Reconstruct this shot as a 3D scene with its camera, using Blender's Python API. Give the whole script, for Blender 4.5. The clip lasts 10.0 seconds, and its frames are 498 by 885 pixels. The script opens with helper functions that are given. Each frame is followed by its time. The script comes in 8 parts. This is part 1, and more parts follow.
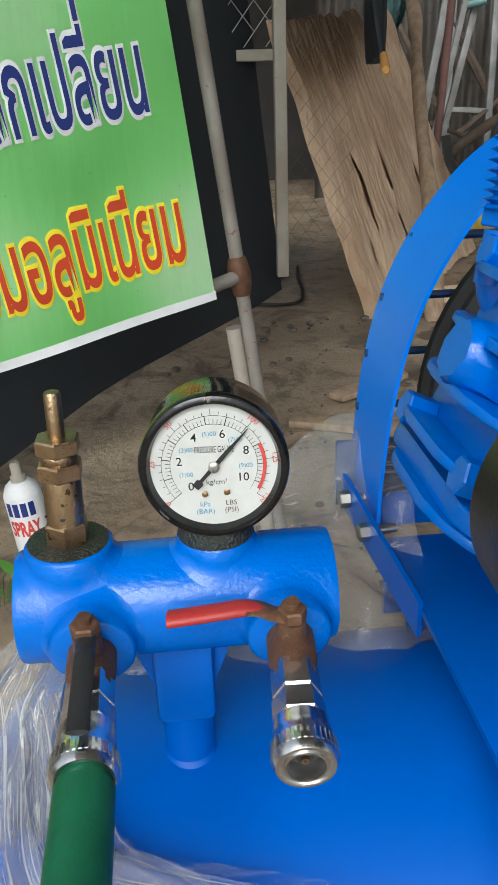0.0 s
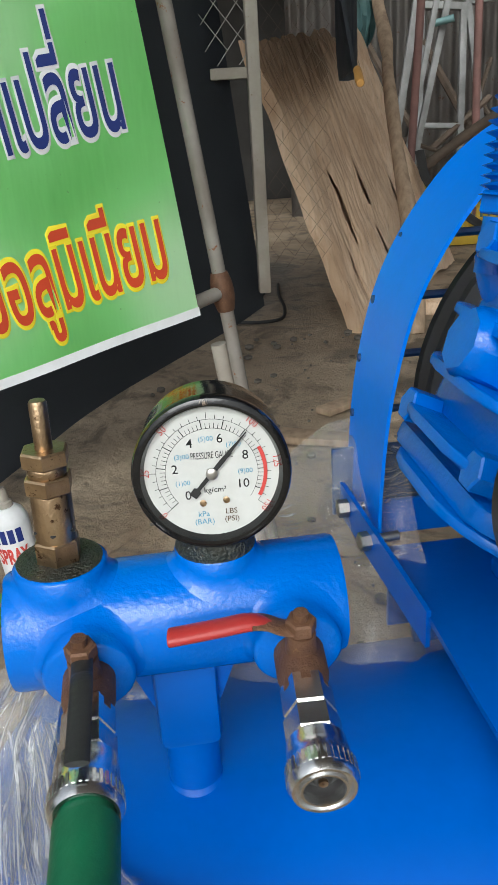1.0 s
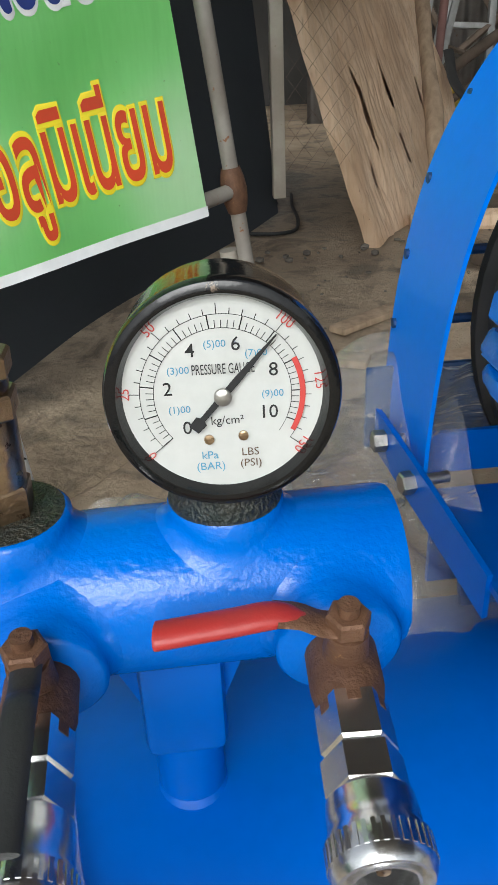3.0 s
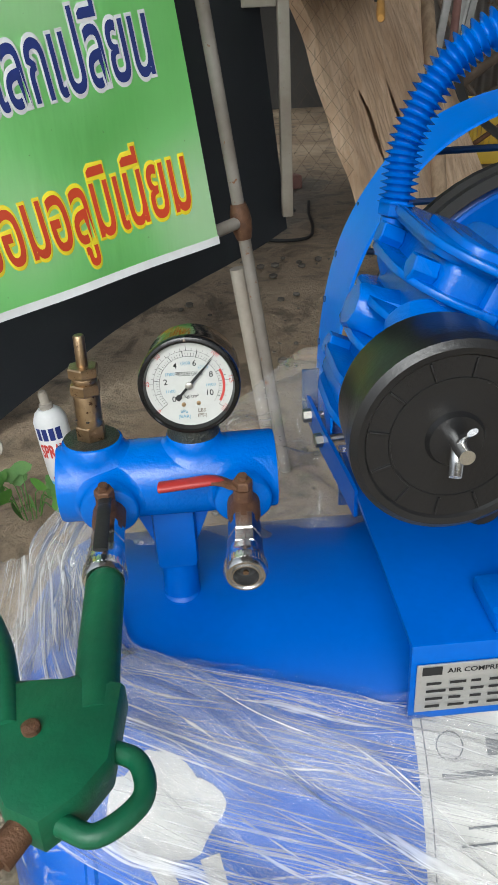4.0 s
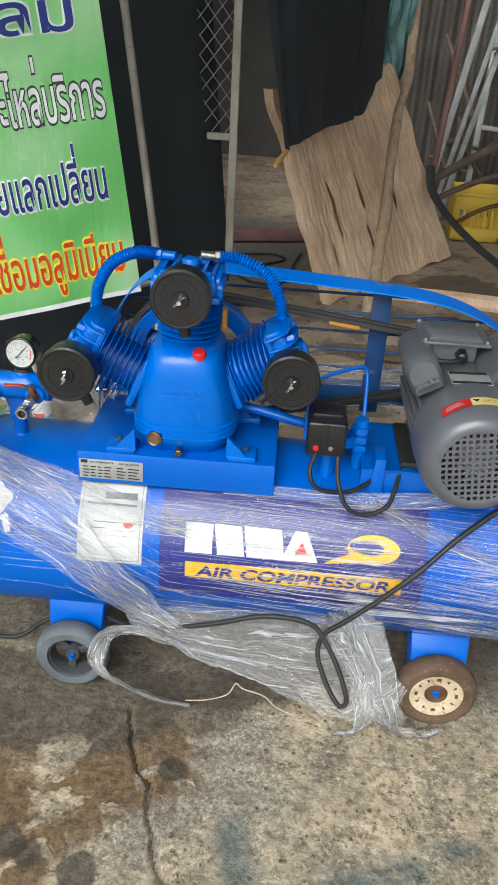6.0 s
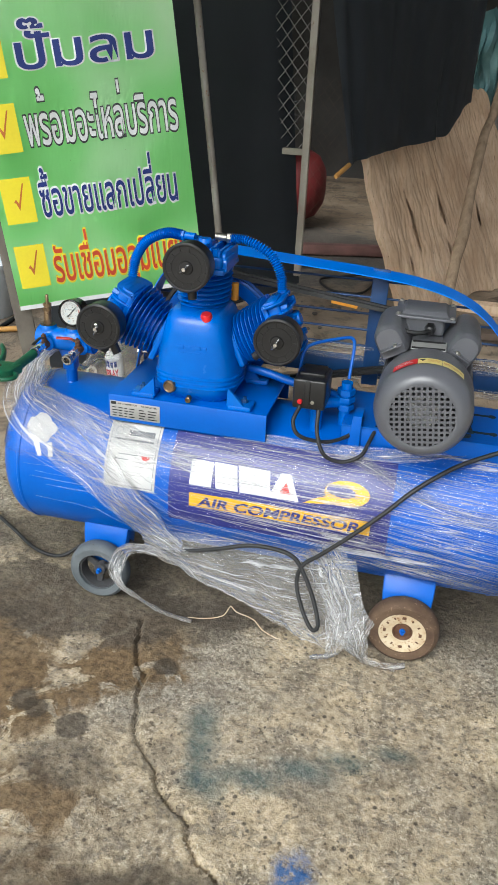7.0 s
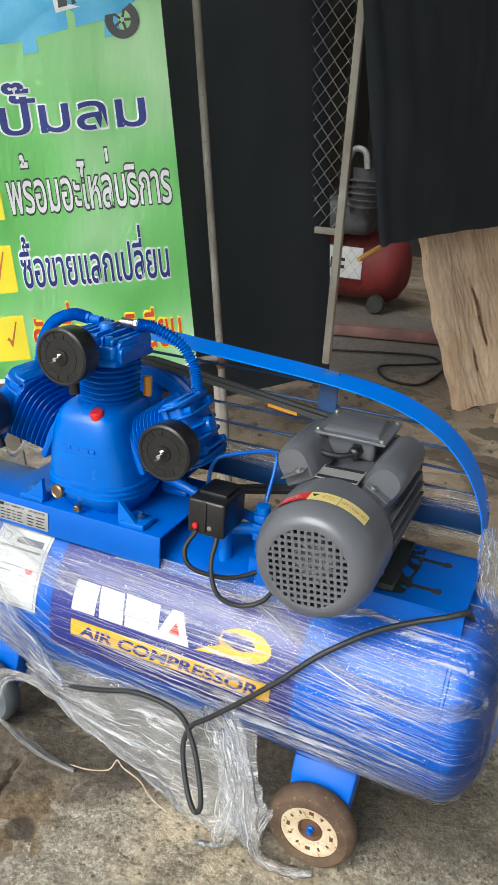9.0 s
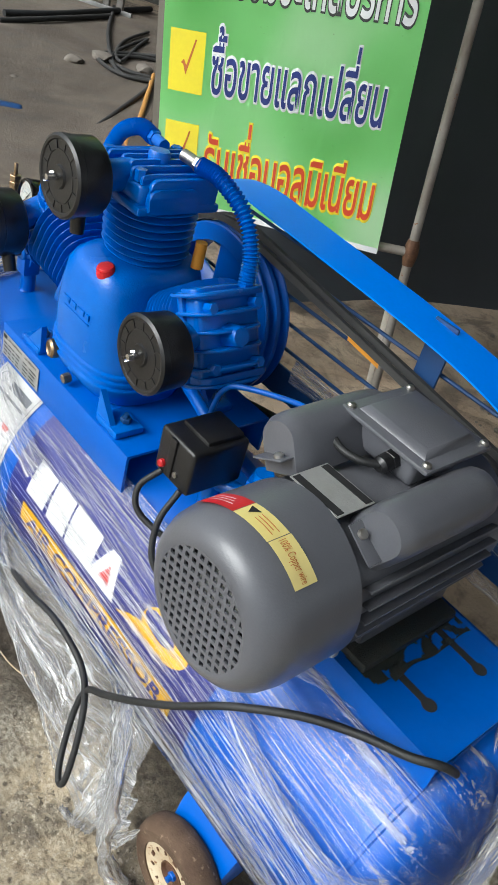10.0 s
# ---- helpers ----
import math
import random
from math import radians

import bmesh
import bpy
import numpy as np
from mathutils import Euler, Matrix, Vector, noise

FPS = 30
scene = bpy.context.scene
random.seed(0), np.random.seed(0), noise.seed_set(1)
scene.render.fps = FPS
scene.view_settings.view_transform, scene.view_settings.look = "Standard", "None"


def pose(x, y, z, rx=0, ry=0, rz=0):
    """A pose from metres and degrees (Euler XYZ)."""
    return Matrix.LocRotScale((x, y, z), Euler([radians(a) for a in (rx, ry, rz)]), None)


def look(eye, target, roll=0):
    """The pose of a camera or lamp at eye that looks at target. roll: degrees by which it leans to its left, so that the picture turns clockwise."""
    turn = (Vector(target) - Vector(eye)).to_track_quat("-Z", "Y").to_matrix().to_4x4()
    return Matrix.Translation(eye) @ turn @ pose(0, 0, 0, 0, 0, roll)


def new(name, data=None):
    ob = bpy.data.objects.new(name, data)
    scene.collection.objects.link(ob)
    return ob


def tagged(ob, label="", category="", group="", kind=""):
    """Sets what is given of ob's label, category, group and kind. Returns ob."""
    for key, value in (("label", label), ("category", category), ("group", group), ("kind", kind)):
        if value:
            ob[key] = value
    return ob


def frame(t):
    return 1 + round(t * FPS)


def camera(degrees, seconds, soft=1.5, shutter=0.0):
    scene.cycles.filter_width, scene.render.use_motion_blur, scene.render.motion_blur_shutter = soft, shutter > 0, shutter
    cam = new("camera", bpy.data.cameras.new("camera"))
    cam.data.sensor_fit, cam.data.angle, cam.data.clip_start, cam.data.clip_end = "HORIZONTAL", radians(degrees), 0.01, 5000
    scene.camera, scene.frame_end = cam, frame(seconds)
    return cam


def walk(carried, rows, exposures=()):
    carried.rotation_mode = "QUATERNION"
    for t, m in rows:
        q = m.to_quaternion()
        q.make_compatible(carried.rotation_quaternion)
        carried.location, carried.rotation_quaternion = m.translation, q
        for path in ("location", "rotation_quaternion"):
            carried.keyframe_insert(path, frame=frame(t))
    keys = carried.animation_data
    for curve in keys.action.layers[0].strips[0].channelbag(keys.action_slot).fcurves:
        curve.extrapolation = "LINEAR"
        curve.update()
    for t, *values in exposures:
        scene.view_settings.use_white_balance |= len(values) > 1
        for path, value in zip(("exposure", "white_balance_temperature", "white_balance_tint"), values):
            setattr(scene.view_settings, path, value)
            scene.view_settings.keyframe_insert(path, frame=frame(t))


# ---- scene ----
cam = camera(35.3, 10.0)
PATH = [
    (0, (-0.283, -0.338, 0.77), (-0.128, 1.481, -0.047), -2.0),
    (0.5, (-0.286, -0.319, 0.757), (-0.087, 1.516, -0.014), -3.0),
    (1, (-0.287, -0.325, 0.758), (-0.092, 1.51, -0.013), -3.7),
    (1.5, (-0.277, -0.269, 0.736), (-0.084, 1.531, -0.114), -3.4),
    (2, (-0.279, -0.233, 0.72), (-0.084, 1.538, -0.189), -2.9),
    (2.5, (-0.279, -0.234, 0.72), (-0.093, 1.524, -0.215), -2.6),
    (3, (-0.284, -0.238, 0.719), (-0.121, 1.512, -0.235), -2.6),
    (3.2, (-0.286, -0.246, 0.72), (-0.139, 1.505, -0.235), -2.9),
    (4.3, (-0.224, -0.663, 0.968), (-0.168, 1.075, -0.02), -2.8),
    (4.5, (-0.184, -0.812, 1.08), (-0.153, 0.907, 0.058), -2.5),
    (5, (-0.112, -1.036, 1.134), (-0.034, 0.71, 0.162), 0.1),
    (5.5, (-0.009, -1.194, 1.161), (0.07, 0.551, 0.187), 2.1),
    (6, (0.193, -1.313, 1.161), (0.113, 0.453, 0.225), 3.4),
    (6.2, (0.281, -1.359, 1.158), (0.107, 0.413, 0.247), 3.0),
    (7.3, (0.542, -1.591, 1.163), (0.101, 0.146, 0.275), 3.7),
    (7.5, (0.61, -1.589, 1.167), (0.135, 0.145, 0.29), 4.5),
    (8, (0.803, -1.497, 1.161), (0.223, 0.247, 0.372), 5.2),
    (8.5, (0.824, -1.354, 1.131), (0.141, 0.394, 0.439), 3.0),
    (9, (0.76, -1.156, 1.147), (0.046, 0.556, 0.4), 3.8),
    (9.5, (0.781, -0.926, 1.146), (-0.14, 0.586, 0.216), 6.6),
    (10, (0.796, -0.634, 1.114), (-0.273, 0.607, -0.034), 17.0),
]
walk(cam, [(t, look(eye, target, roll)) for t, eye, target, roll in PATH], exposures=[(0.0, 0.4, 6150, 5.0), (3.2, 0.42, 6150, 5.0), (4.4, 0.28, 6150, 5.0), (5.2, 0.42, 6150, 5.0), (7.5, 0.5, 6150, 5.0), (9.0, 0.65, 6150, 5.0), (10.0, 0.55, 6100, 5.0)])
# ---------------------------------------------------------------- light
world = bpy.data.worlds.new("overcast_sky")
scene.world = world
world.use_nodes = True
wn, wl = world.node_tree.nodes, world.node_tree.links
sky = wn.new("ShaderNodeTexSky")
sky.sky_type, sky.sun_disc = "NISHITA", False
sky.sun_elevation, sky.sun_rotation = radians(40), radians(196)
sky.air_density, sky.dust_density, sky.ozone_density = 1.0, 6.0, 1.0
veil = wn.new("ShaderNodeHueSaturation")
veil.inputs["Saturation"].default_value = 0.25
wl.new(sky.outputs["Color"], veil.inputs["Color"])
wl.new(veil.outputs["Color"], wn["Background"].inputs["Color"])
wn["Background"].inputs["Strength"].default_value = 0.13

sun_data = bpy.data.lights.new("sun", "SUN")
sun_data.energy, sun_data.angle, sun_data.color = 1.5, radians(40), (1.0, 0.97, 0.93)
sun = new("sun", sun_data)
sun.matrix_world = look((-1.0, -3.6, 3.1), (0, 0, 0))


# ---------------------------------------------------------------- materials
def tree(name):
    m = bpy.data.materials.new(name)
    m.use_nodes = True
    return m, m.node_tree.nodes, m.node_tree.links, m.node_tree.nodes["Principled BSDF"]


def noise_node(n, l, vec, scale, detail=4, rough=0.55, dist=0.0):
    t = n.new("ShaderNodeTexNoise")
    t.inputs["Scale"].default_value, t.inputs["Detail"].default_value = scale, detail
    t.inputs["Roughness"].default_value, t.inputs["Distortion"].default_value = rough, dist
    if vec is not None:
        l.new(vec, t.inputs["Vector"])
    return t.outputs["Fac"]


def ramp(n, l, fac, stops):
    r = n.new("ShaderNodeValToRGB")
    while len(r.color_ramp.elements) < len(stops):
        r.color_ramp.elements.new(0.5)
    for e, (pos, col) in zip(r.color_ramp.elements, stops):
        e.position, e.color = pos, (col, col, col, 1) if isinstance(col, (int, float)) else (*col, 1)
    l.new(fac, r.inputs["Fac"])
    return r.outputs["Color"]


def mixed(n, l, fac, a, b, blend="MIX"):
    m = n.new("ShaderNodeMix")
    m.data_type, m.blend_type = "RGBA", blend
    for sock, v in ((m.inputs[0], fac), (m.inputs[6], a), (m.inputs[7], b)):
        if isinstance(v, (int, float)):
            sock.default_value = v
        elif isinstance(v, tuple):
            sock.default_value = (*v, 1)
        else:
            l.new(v, sock)
    return m.outputs[2]


def coords(n, l, scale=(1, 1, 1), rot=(0, 0, 0)):
    g, m = n.new("ShaderNodeNewGeometry"), n.new("ShaderNodeMapping")
    m.inputs["Scale"].default_value, m.inputs["Rotation"].default_value = scale, [radians(a) for a in rot]
    l.new(g.outputs["Position"], m.inputs["Vector"])
    return m.outputs["Vector"]


def bump(n, l, b, height, strength, dist=0.002):
    k = n.new("ShaderNodeBump")
    k.inputs["Strength"].default_value, k.inputs["Distance"].default_value = strength, dist
    l.new(height, k.inputs["Height"])
    l.new(k.outputs["Normal"], b.inputs["Normal"])


def mat(name, col, col2=None, rough=0.5, metal=0.0, big=6.0, fine=120.0, rel=0.15, coat=0.0, wear=None, wear_at=0.62, stretch=(1, 1, 1), rough2=None, spec=0.5):
    """A surface with a broad variation of tone, fine grain, relief and, where given, worn or dirty patches."""
    m, n, l, b = tree(name)
    v = coords(n, l, stretch)
    lo = noise_node(n, l, v, big, 5)
    hi = noise_node(n, l, v, fine, 3)
    col2 = col2 or tuple(c * 0.72 for c in col)
    c = mixed(n, l, ramp(n, l, lo, [(0.35, 0.0), (0.68, 1.0)]), col, col2)
    c = mixed(n, l, 0.18, c, mixed(n, l, hi, (0.35, 0.35, 0.35), (1.0, 1.0, 1.0)), "MULTIPLY")
    if wear:
        w = noise_node(n, l, v, big * 4.3, 8, 0.7)
        c = mixed(n, l, ramp(n, l, w, [(wear_at, 0.0), (wear_at + 0.05, 1.0)]), c, wear)
    l.new(c, b.inputs["Base Color"])
    b.inputs["Metallic"].default_value, b.inputs["Coat Weight"].default_value = metal, coat
    b.inputs["Coat Roughness"].default_value, b.inputs["Specular IOR Level"].default_value = 0.12, spec
    r2 = rough2 if rough2 is not None else min(1.0, rough + 0.15)
    k = n.new("ShaderNodeMapRange")
    k.inputs["To Min"].default_value, k.inputs["To Max"].default_value = rough, r2
    l.new(lo, k.inputs["Value"])
    l.new(k.outputs["Result"], b.inputs["Roughness"])
    bump(n, l, b, hi, rel)
    return m


BLUE = mat("blue_enamel", (0.0, 0.102, 0.5), (0.0, 0.09, 0.45), rough=0.3, spec=0.35, big=9, fine=160, rel=0.05, coat=0.08, wear=(0.01, 0.03, 0.08), wear_at=0.735)
BLUE_CAST = mat("blue_cast_paint", (0.0, 0.128, 0.57), (0.0, 0.104, 0.49), spec=0.36, rough=0.18, big=14, fine=380, rel=0.2, coat=0.06, wear=(0.012, 0.03, 0.07), wear_at=0.71)
BLUE_BAND = mat("blue_guard_paint", (0.0, 0.205, 0.9), (0.0, 0.185, 0.83), spec=0.35, rough=0.36, big=5, fine=200, rel=0.04, coat=0.15)
BLUE_DARK = mat("dark_blue_steel", (0.004, 0.05, 0.17), (0.004, 0.035, 0.12), rough=0.45, big=9, fine=150)
BLACK_PLASTIC = mat("black_plastic", (0.009, 0.009, 0.01), (0.014, 0.014, 0.015), rough=0.26, big=20, fine=500, rel=0.12, wear=(0.06, 0.055, 0.05), wear_at=0.7)
BLACK_GLOSS = mat("black_enamel", (0.005, 0.005, 0.006), (0.008, 0.008, 0.008), rough=0.08, rough2=0.16, spec=0.35, big=30, fine=260, rel=0.07, wear=(0.16, 0.12, 0.09), wear_at=0.66)
BLACK_CABLE = mat("black_cable", (0.011, 0.0115, 0.012), (0.02, 0.021, 0.022), rough=0.5, big=25, fine=400)
RUBBER = mat("black_rubber", (0.018, 0.018, 0.018), (0.032, 0.031, 0.029), rough=0.7, big=20, fine=300)
TYRE_GREY = mat("grey_rubber", (0.075, 0.088, 0.1), (0.12, 0.135, 0.145), rough=0.65, big=16, fine=250, wear=(0.06, 0.055, 0.05), wear_at=0.62)
TYRE_BROWN = mat("dirty_brown_tyre", (0.12, 0.075, 0.045), (0.07, 0.04, 0.024), rough=0.8, big=25, fine=260, rel=0.4, wear=(0.2, 0.14, 0.09), wear_at=0.6)
RIM_CREAM = mat("rusty_cream_rim", (0.6, 0.52, 0.37), (0.42, 0.3, 0.18), rough=0.6, big=28, fine=250, rel=0.25, wear=(0.2, 0.09, 0.035), wear_at=0.57)
RIM_DARK = mat("dark_grey_rim", (0.035, 0.036, 0.04), (0.055, 0.055, 0.058), rough=0.5, big=25, fine=250, wear=(0.12, 0.1, 0.08), wear_at=0.63)
CHROME = mat("chrome", (0.86, 0.86, 0.86), (0.76, 0.76, 0.76), rough=0.18, metal=1.0, big=30, fine=500, rel=0.03, rough2=0.28, wear=(0.25, 0.2, 0.14), wear_at=0.72)
STEEL = mat("zinc_steel", (0.5, 0.49, 0.46), (0.38, 0.36, 0.32), rough=0.32, metal=1.0, big=60, fine=600)
BRASS = mat("tarnished_brass", (0.46, 0.33, 0.2), (0.27, 0.185, 0.115), rough=0.28, metal=1.0, big=60, fine=500, rel=0.2, wear=(0.09, 0.05, 0.03), wear_at=0.6)
RUST = mat("rusty_brass", (0.15, 0.075, 0.04), (0.09, 0.042, 0.024), rough=0.55, metal=0.35, big=70, fine=600, rel=0.4, wear=(0.28, 0.16, 0.07), wear_at=0.63)
SOOT = mat("oily_dark_residue", (0.012, 0.02, 0.018), (0.03, 0.028, 0.02), rough=0.35, big=90, fine=700, rel=0.9, wear=(0.12, 0.09, 0.05), wear_at=0.62)
RED_RUBBER = mat("red_handle_sleeve", (0.38, 0.022, 0.018), (0.3, 0.026, 0.024), rough=0.38, big=40, fine=300, wear=(0.35, 0.12, 0.09), wear_at=0.68)
RED_PLASTIC = mat("red_plastic", (0.62, 0.015, 0.02), rough=0.35, big=40, fine=300)
DIAL = mat("white_dial", (0.54, 0.55, 0.53), (0.48, 0.49, 0.47), rough=0.4, big=20, fine=300, rel=0.02, wear=(0.42, 0.34, 0.2), wear_at=0.68)
INK = mat("black_ink", (0.015, 0.015, 0.016), rough=0.6, rel=0.0)
INK_RED = mat("red_ink", (0.6, 0.06, 0.05), rough=0.6, rel=0.0)
INK_BLUE = mat("light_blue_ink", (0.1, 0.36, 0.55), rough=0.6, rel=0.0)
MOTOR_GREY = mat("grey_motor_paint", (0.105, 0.108, 0.122), (0.088, 0.091, 0.104), rough=0.26, big=10, fine=500, rel=0.12, coat=0.15)
MOTOR_DARK = mat("motor_inside", (0.02, 0.02, 0.021), rough=0.7)
GREEN_PLASTIC = mat("green_blow_gun_body", (0.006, 0.115, 0.05), (0.004, 0.075, 0.035), rough=0.4, big=30, fine=350, wear=(0.05, 0.05, 0.03), wear_at=0.66)
VIOLET = mat("violet_blue_sticker", (0.02, 0.027, 0.22), (0.016, 0.022, 0.18), rough=0.3, big=8, fine=200, rel=0.03, coat=0.2)
PRINT_WHITE = mat("white_print", (0.8, 0.81, 0.82), rough=0.4, rel=0.02)
PRINT_YELLOW = mat("yellow_print", (0.8, 0.46, 0.01), (0.76, 0.42, 0.01), rough=0.4, rel=0.02)
PAPER = mat("white_paper_label", (0.58, 0.58, 0.57), (0.5, 0.5, 0.49), rough=0.6, big=14, fine=300, rel=0.1)
PAPER_GREY = mat("faded_print", (0.16, 0.17, 0.19), rough=0.6, rel=0.0)
ALU_PLATE = mat("aluminium_nameplate", (0.55, 0.55, 0.54), (0.45, 0.45, 0.44), rough=0.35, metal=0.6, big=30, fine=400)
LABEL_YELLOW = mat("yellow_label", (0.72, 0.62, 0.2), (0.68, 0.57, 0.24), rough=0.35, rel=0.02)
ORANGE = mat("orange_print", (0.75, 0.32, 0.03), rough=0.5, rel=0.02)
GALV = mat("galvanised_rusty_pipe", (0.25, 0.23, 0.205), (0.17, 0.145, 0.12), rough=0.6, big=11, fine=160, rel=0.3, wear=(0.17, 0.07, 0.025), wear_at=0.6)
PIPE_WHITE = mat("dirty_white_paint", (0.4, 0.37, 0.32), (0.29, 0.25, 0.21), rough=0.6, big=9, fine=160, rel=0.2, wear=(0.2, 0.13, 0.08), wear_at=0.64)
WIRE_PALE = mat("pale_wire", (0.4, 0.39, 0.36), rough=0.5)
WIRE_RUST = mat("rusty_wire", (0.12, 0.085, 0.065), rough=0.7)
CURTAIN = mat("black_tarpaulin", (0.031, 0.037, 0.046), (0.041, 0.048, 0.059), rough=0.52, big=3, fine=260, rel=0.12, spec=0.5)
TARP = mat("black_plastic_sheet", (0.05, 0.059, 0.07), (0.066, 0.076, 0.089), rough=0.44, big=5, fine=150, rel=0.1, spec=0.35)
RED_PAINT = mat("old_red_paint", (0.2, 0.016, 0.015), (0.12, 0.014, 0.014), rough=0.6, big=9, fine=200, wear=(0.08, 0.03, 0.025), wear_at=0.64)
PINK_BEAM = mat("faded_pink_beam", (0.24, 0.12, 0.105), (0.15, 0.08, 0.07), rough=0.7, big=8, fine=150)
CRATE_YELLOW = mat("yellow_crate_plastic", (0.62, 0.42, 0.03), (0.5, 0.34, 0.04), rough=0.5, big=8, fine=150, wear=(0.22, 0.17, 0.07), wear_at=0.66)
WHITE_METAL = mat("old_white_aluminium", (0.3, 0.3, 0.295), (0.16, 0.16, 0.155), rough=0.45, big=8, fine=150)
ZINC = mat("weathered_zinc_sheet", (0.2, 0.185, 0.17), (0.13, 0.11, 0.095), rough=0.5, metal=0.3, big=3, fine=120, wear=(0.12, 0.06, 0.03), wear_at=0.62)
DARK_WALL = mat("dark_wall", (0.08, 0.077, 0.072), (0.05, 0.047, 0.044), rough=0.9, big=2, fine=60)
BUCKET_GREY = mat("pale_bucket_plastic", (0.52, 0.56, 0.6), (0.44, 0.48, 0.52), rough=0.45, big=12, fine=200, wear=(0.25, 0.25, 0.25), wear_at=0.68)
LEAF = mat("green_leaf", (0.05, 0.16, 0.02), (0.08, 0.2, 0.03), rough=0.5, big=60, fine=300)
TEAL = mat("teal_plastic", (0.09, 0.2, 0.21), (0.15, 0.26, 0.26), rough=0.5, big=12, fine=200)
BAMBOO = mat("orange_bamboo", (0.48, 0.25, 0.06), (0.4, 0.2, 0.05), rough=0.5, big=30, fine=250)
SCRAP = mat("brown_scrap_timber", (0.13, 0.095, 0.07), (0.08, 0.06, 0.045), rough=0.85, big=12, fine=160, rel=0.4)
SCRAP_GREY = mat("grey_rubble", (0.17, 0.15, 0.125), (0.11, 0.095, 0.08), rough=0.9, big=12, fine=120, rel=0.5)

POLE_WOOD = mat("weathered_pole", (0.44, 0.32, 0.215), (0.27, 0.19, 0.125), rough=0.85, big=14, fine=120, rel=0.6, stretch=(3.0, 3.0, 0.45))


def wood_mat():
    m, n, l, b = tree("weathered_wood")
    v = coords(n, l, (9, 9, 1.1), (0, -22, 0))
    g = noise_node(n, l, v, 3.2, 7, 0.6, 1.2)
    f = noise_node(n, l, coords(n, l, (70, 70, 3), (0, -22, 0)), 2.0, 4)
    s = noise_node(n, l, coords(n, l), 2.6, 4)
    c = ramp(n, l, g, [(0.22, (0.46, 0.3, 0.18)), (0.42, (0.66, 0.47, 0.31)), (0.6, (0.74, 0.56, 0.39)), (0.78, (0.8, 0.65, 0.48))])
    c = mixed(n, l, ramp(n, l, f, [(0.32, 0.25), (0.46, 0.0)]), c, (0.24, 0.15, 0.09))
    c = mixed(n, l, ramp(n, l, s, [(0.42, 0.0), (0.64, 0.7)]), c, (0.4, 0.265, 0.165))
    dark = noise_node(n, l, coords(n, l, (24, 24, 3.5), (0, -22, 0)), 1.6, 5, 0.6, 0.6)
    c = mixed(n, l, ramp(n, l, dark, [(0.64, 0.0), (0.72, 0.65)]), c, (0.13, 0.08, 0.05))
    l.new(c, b.inputs["Base Color"])
    b.inputs["Roughness"].default_value = 0.8
    bump(n, l, b, g, 0.35, 0.005)
    return m


WOOD = wood_mat()


def banner_mat():
    m, n, l, b = tree("green_vinyl")
    g = noise_node(n, l, coords(n, l, (1, 1, 0.9)), 2.2, 2)
    w = noise_node(n, l, coords(n, l, (14, 14, 3)), 2.0, 3)
    sp = noise_node(n, l, coords(n, l), 130, 2)
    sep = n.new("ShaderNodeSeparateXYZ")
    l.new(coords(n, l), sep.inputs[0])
    # Tone rises with height, so the green is paler higher up.
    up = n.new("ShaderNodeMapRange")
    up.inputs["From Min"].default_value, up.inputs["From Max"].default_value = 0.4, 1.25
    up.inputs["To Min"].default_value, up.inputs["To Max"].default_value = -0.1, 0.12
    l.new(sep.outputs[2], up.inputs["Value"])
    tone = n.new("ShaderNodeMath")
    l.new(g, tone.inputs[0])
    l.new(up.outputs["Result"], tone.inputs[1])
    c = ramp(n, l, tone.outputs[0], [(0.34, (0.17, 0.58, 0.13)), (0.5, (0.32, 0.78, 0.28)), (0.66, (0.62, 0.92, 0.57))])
    c = mixed(n, l, ramp(n, l, sp, [(0.74, 0.0), (0.78, 0.35)]), c, (0.12, 0.16, 0.06))
    l.new(c, b.inputs["Base Color"])
    b.inputs["Roughness"].default_value = 0.5
    b.inputs["Specular IOR Level"].default_value = 0.3
    bump(n, l, b, w, 0.4, 0.006)
    return m


BANNER = banner_mat()
INK_NAVY = mat("navy_print", (0.012, 0.03, 0.19), rough=0.42, rel=0.02)
INK_CHARCOAL = mat("charcoal_print", (0.045, 0.05, 0.05), rough=0.42, rel=0.02)
INK_SCARLET = mat("scarlet_print", (0.58, 0.06, 0.02), rough=0.42, rel=0.02)
INK_LEMON = mat("lemon_print", (0.8, 0.68, 0.02), (0.75, 0.62, 0.03), rough=0.42, rel=0.02)
INK_SKY = mat("sky_blue_print", (0.07, 0.36, 0.62), (0.16, 0.5, 0.72), rough=0.42, big=9, rel=0.02)
INK_TICK = mat("orange_tick_print", (0.55, 0.15, 0.03), rough=0.42, rel=0.02)


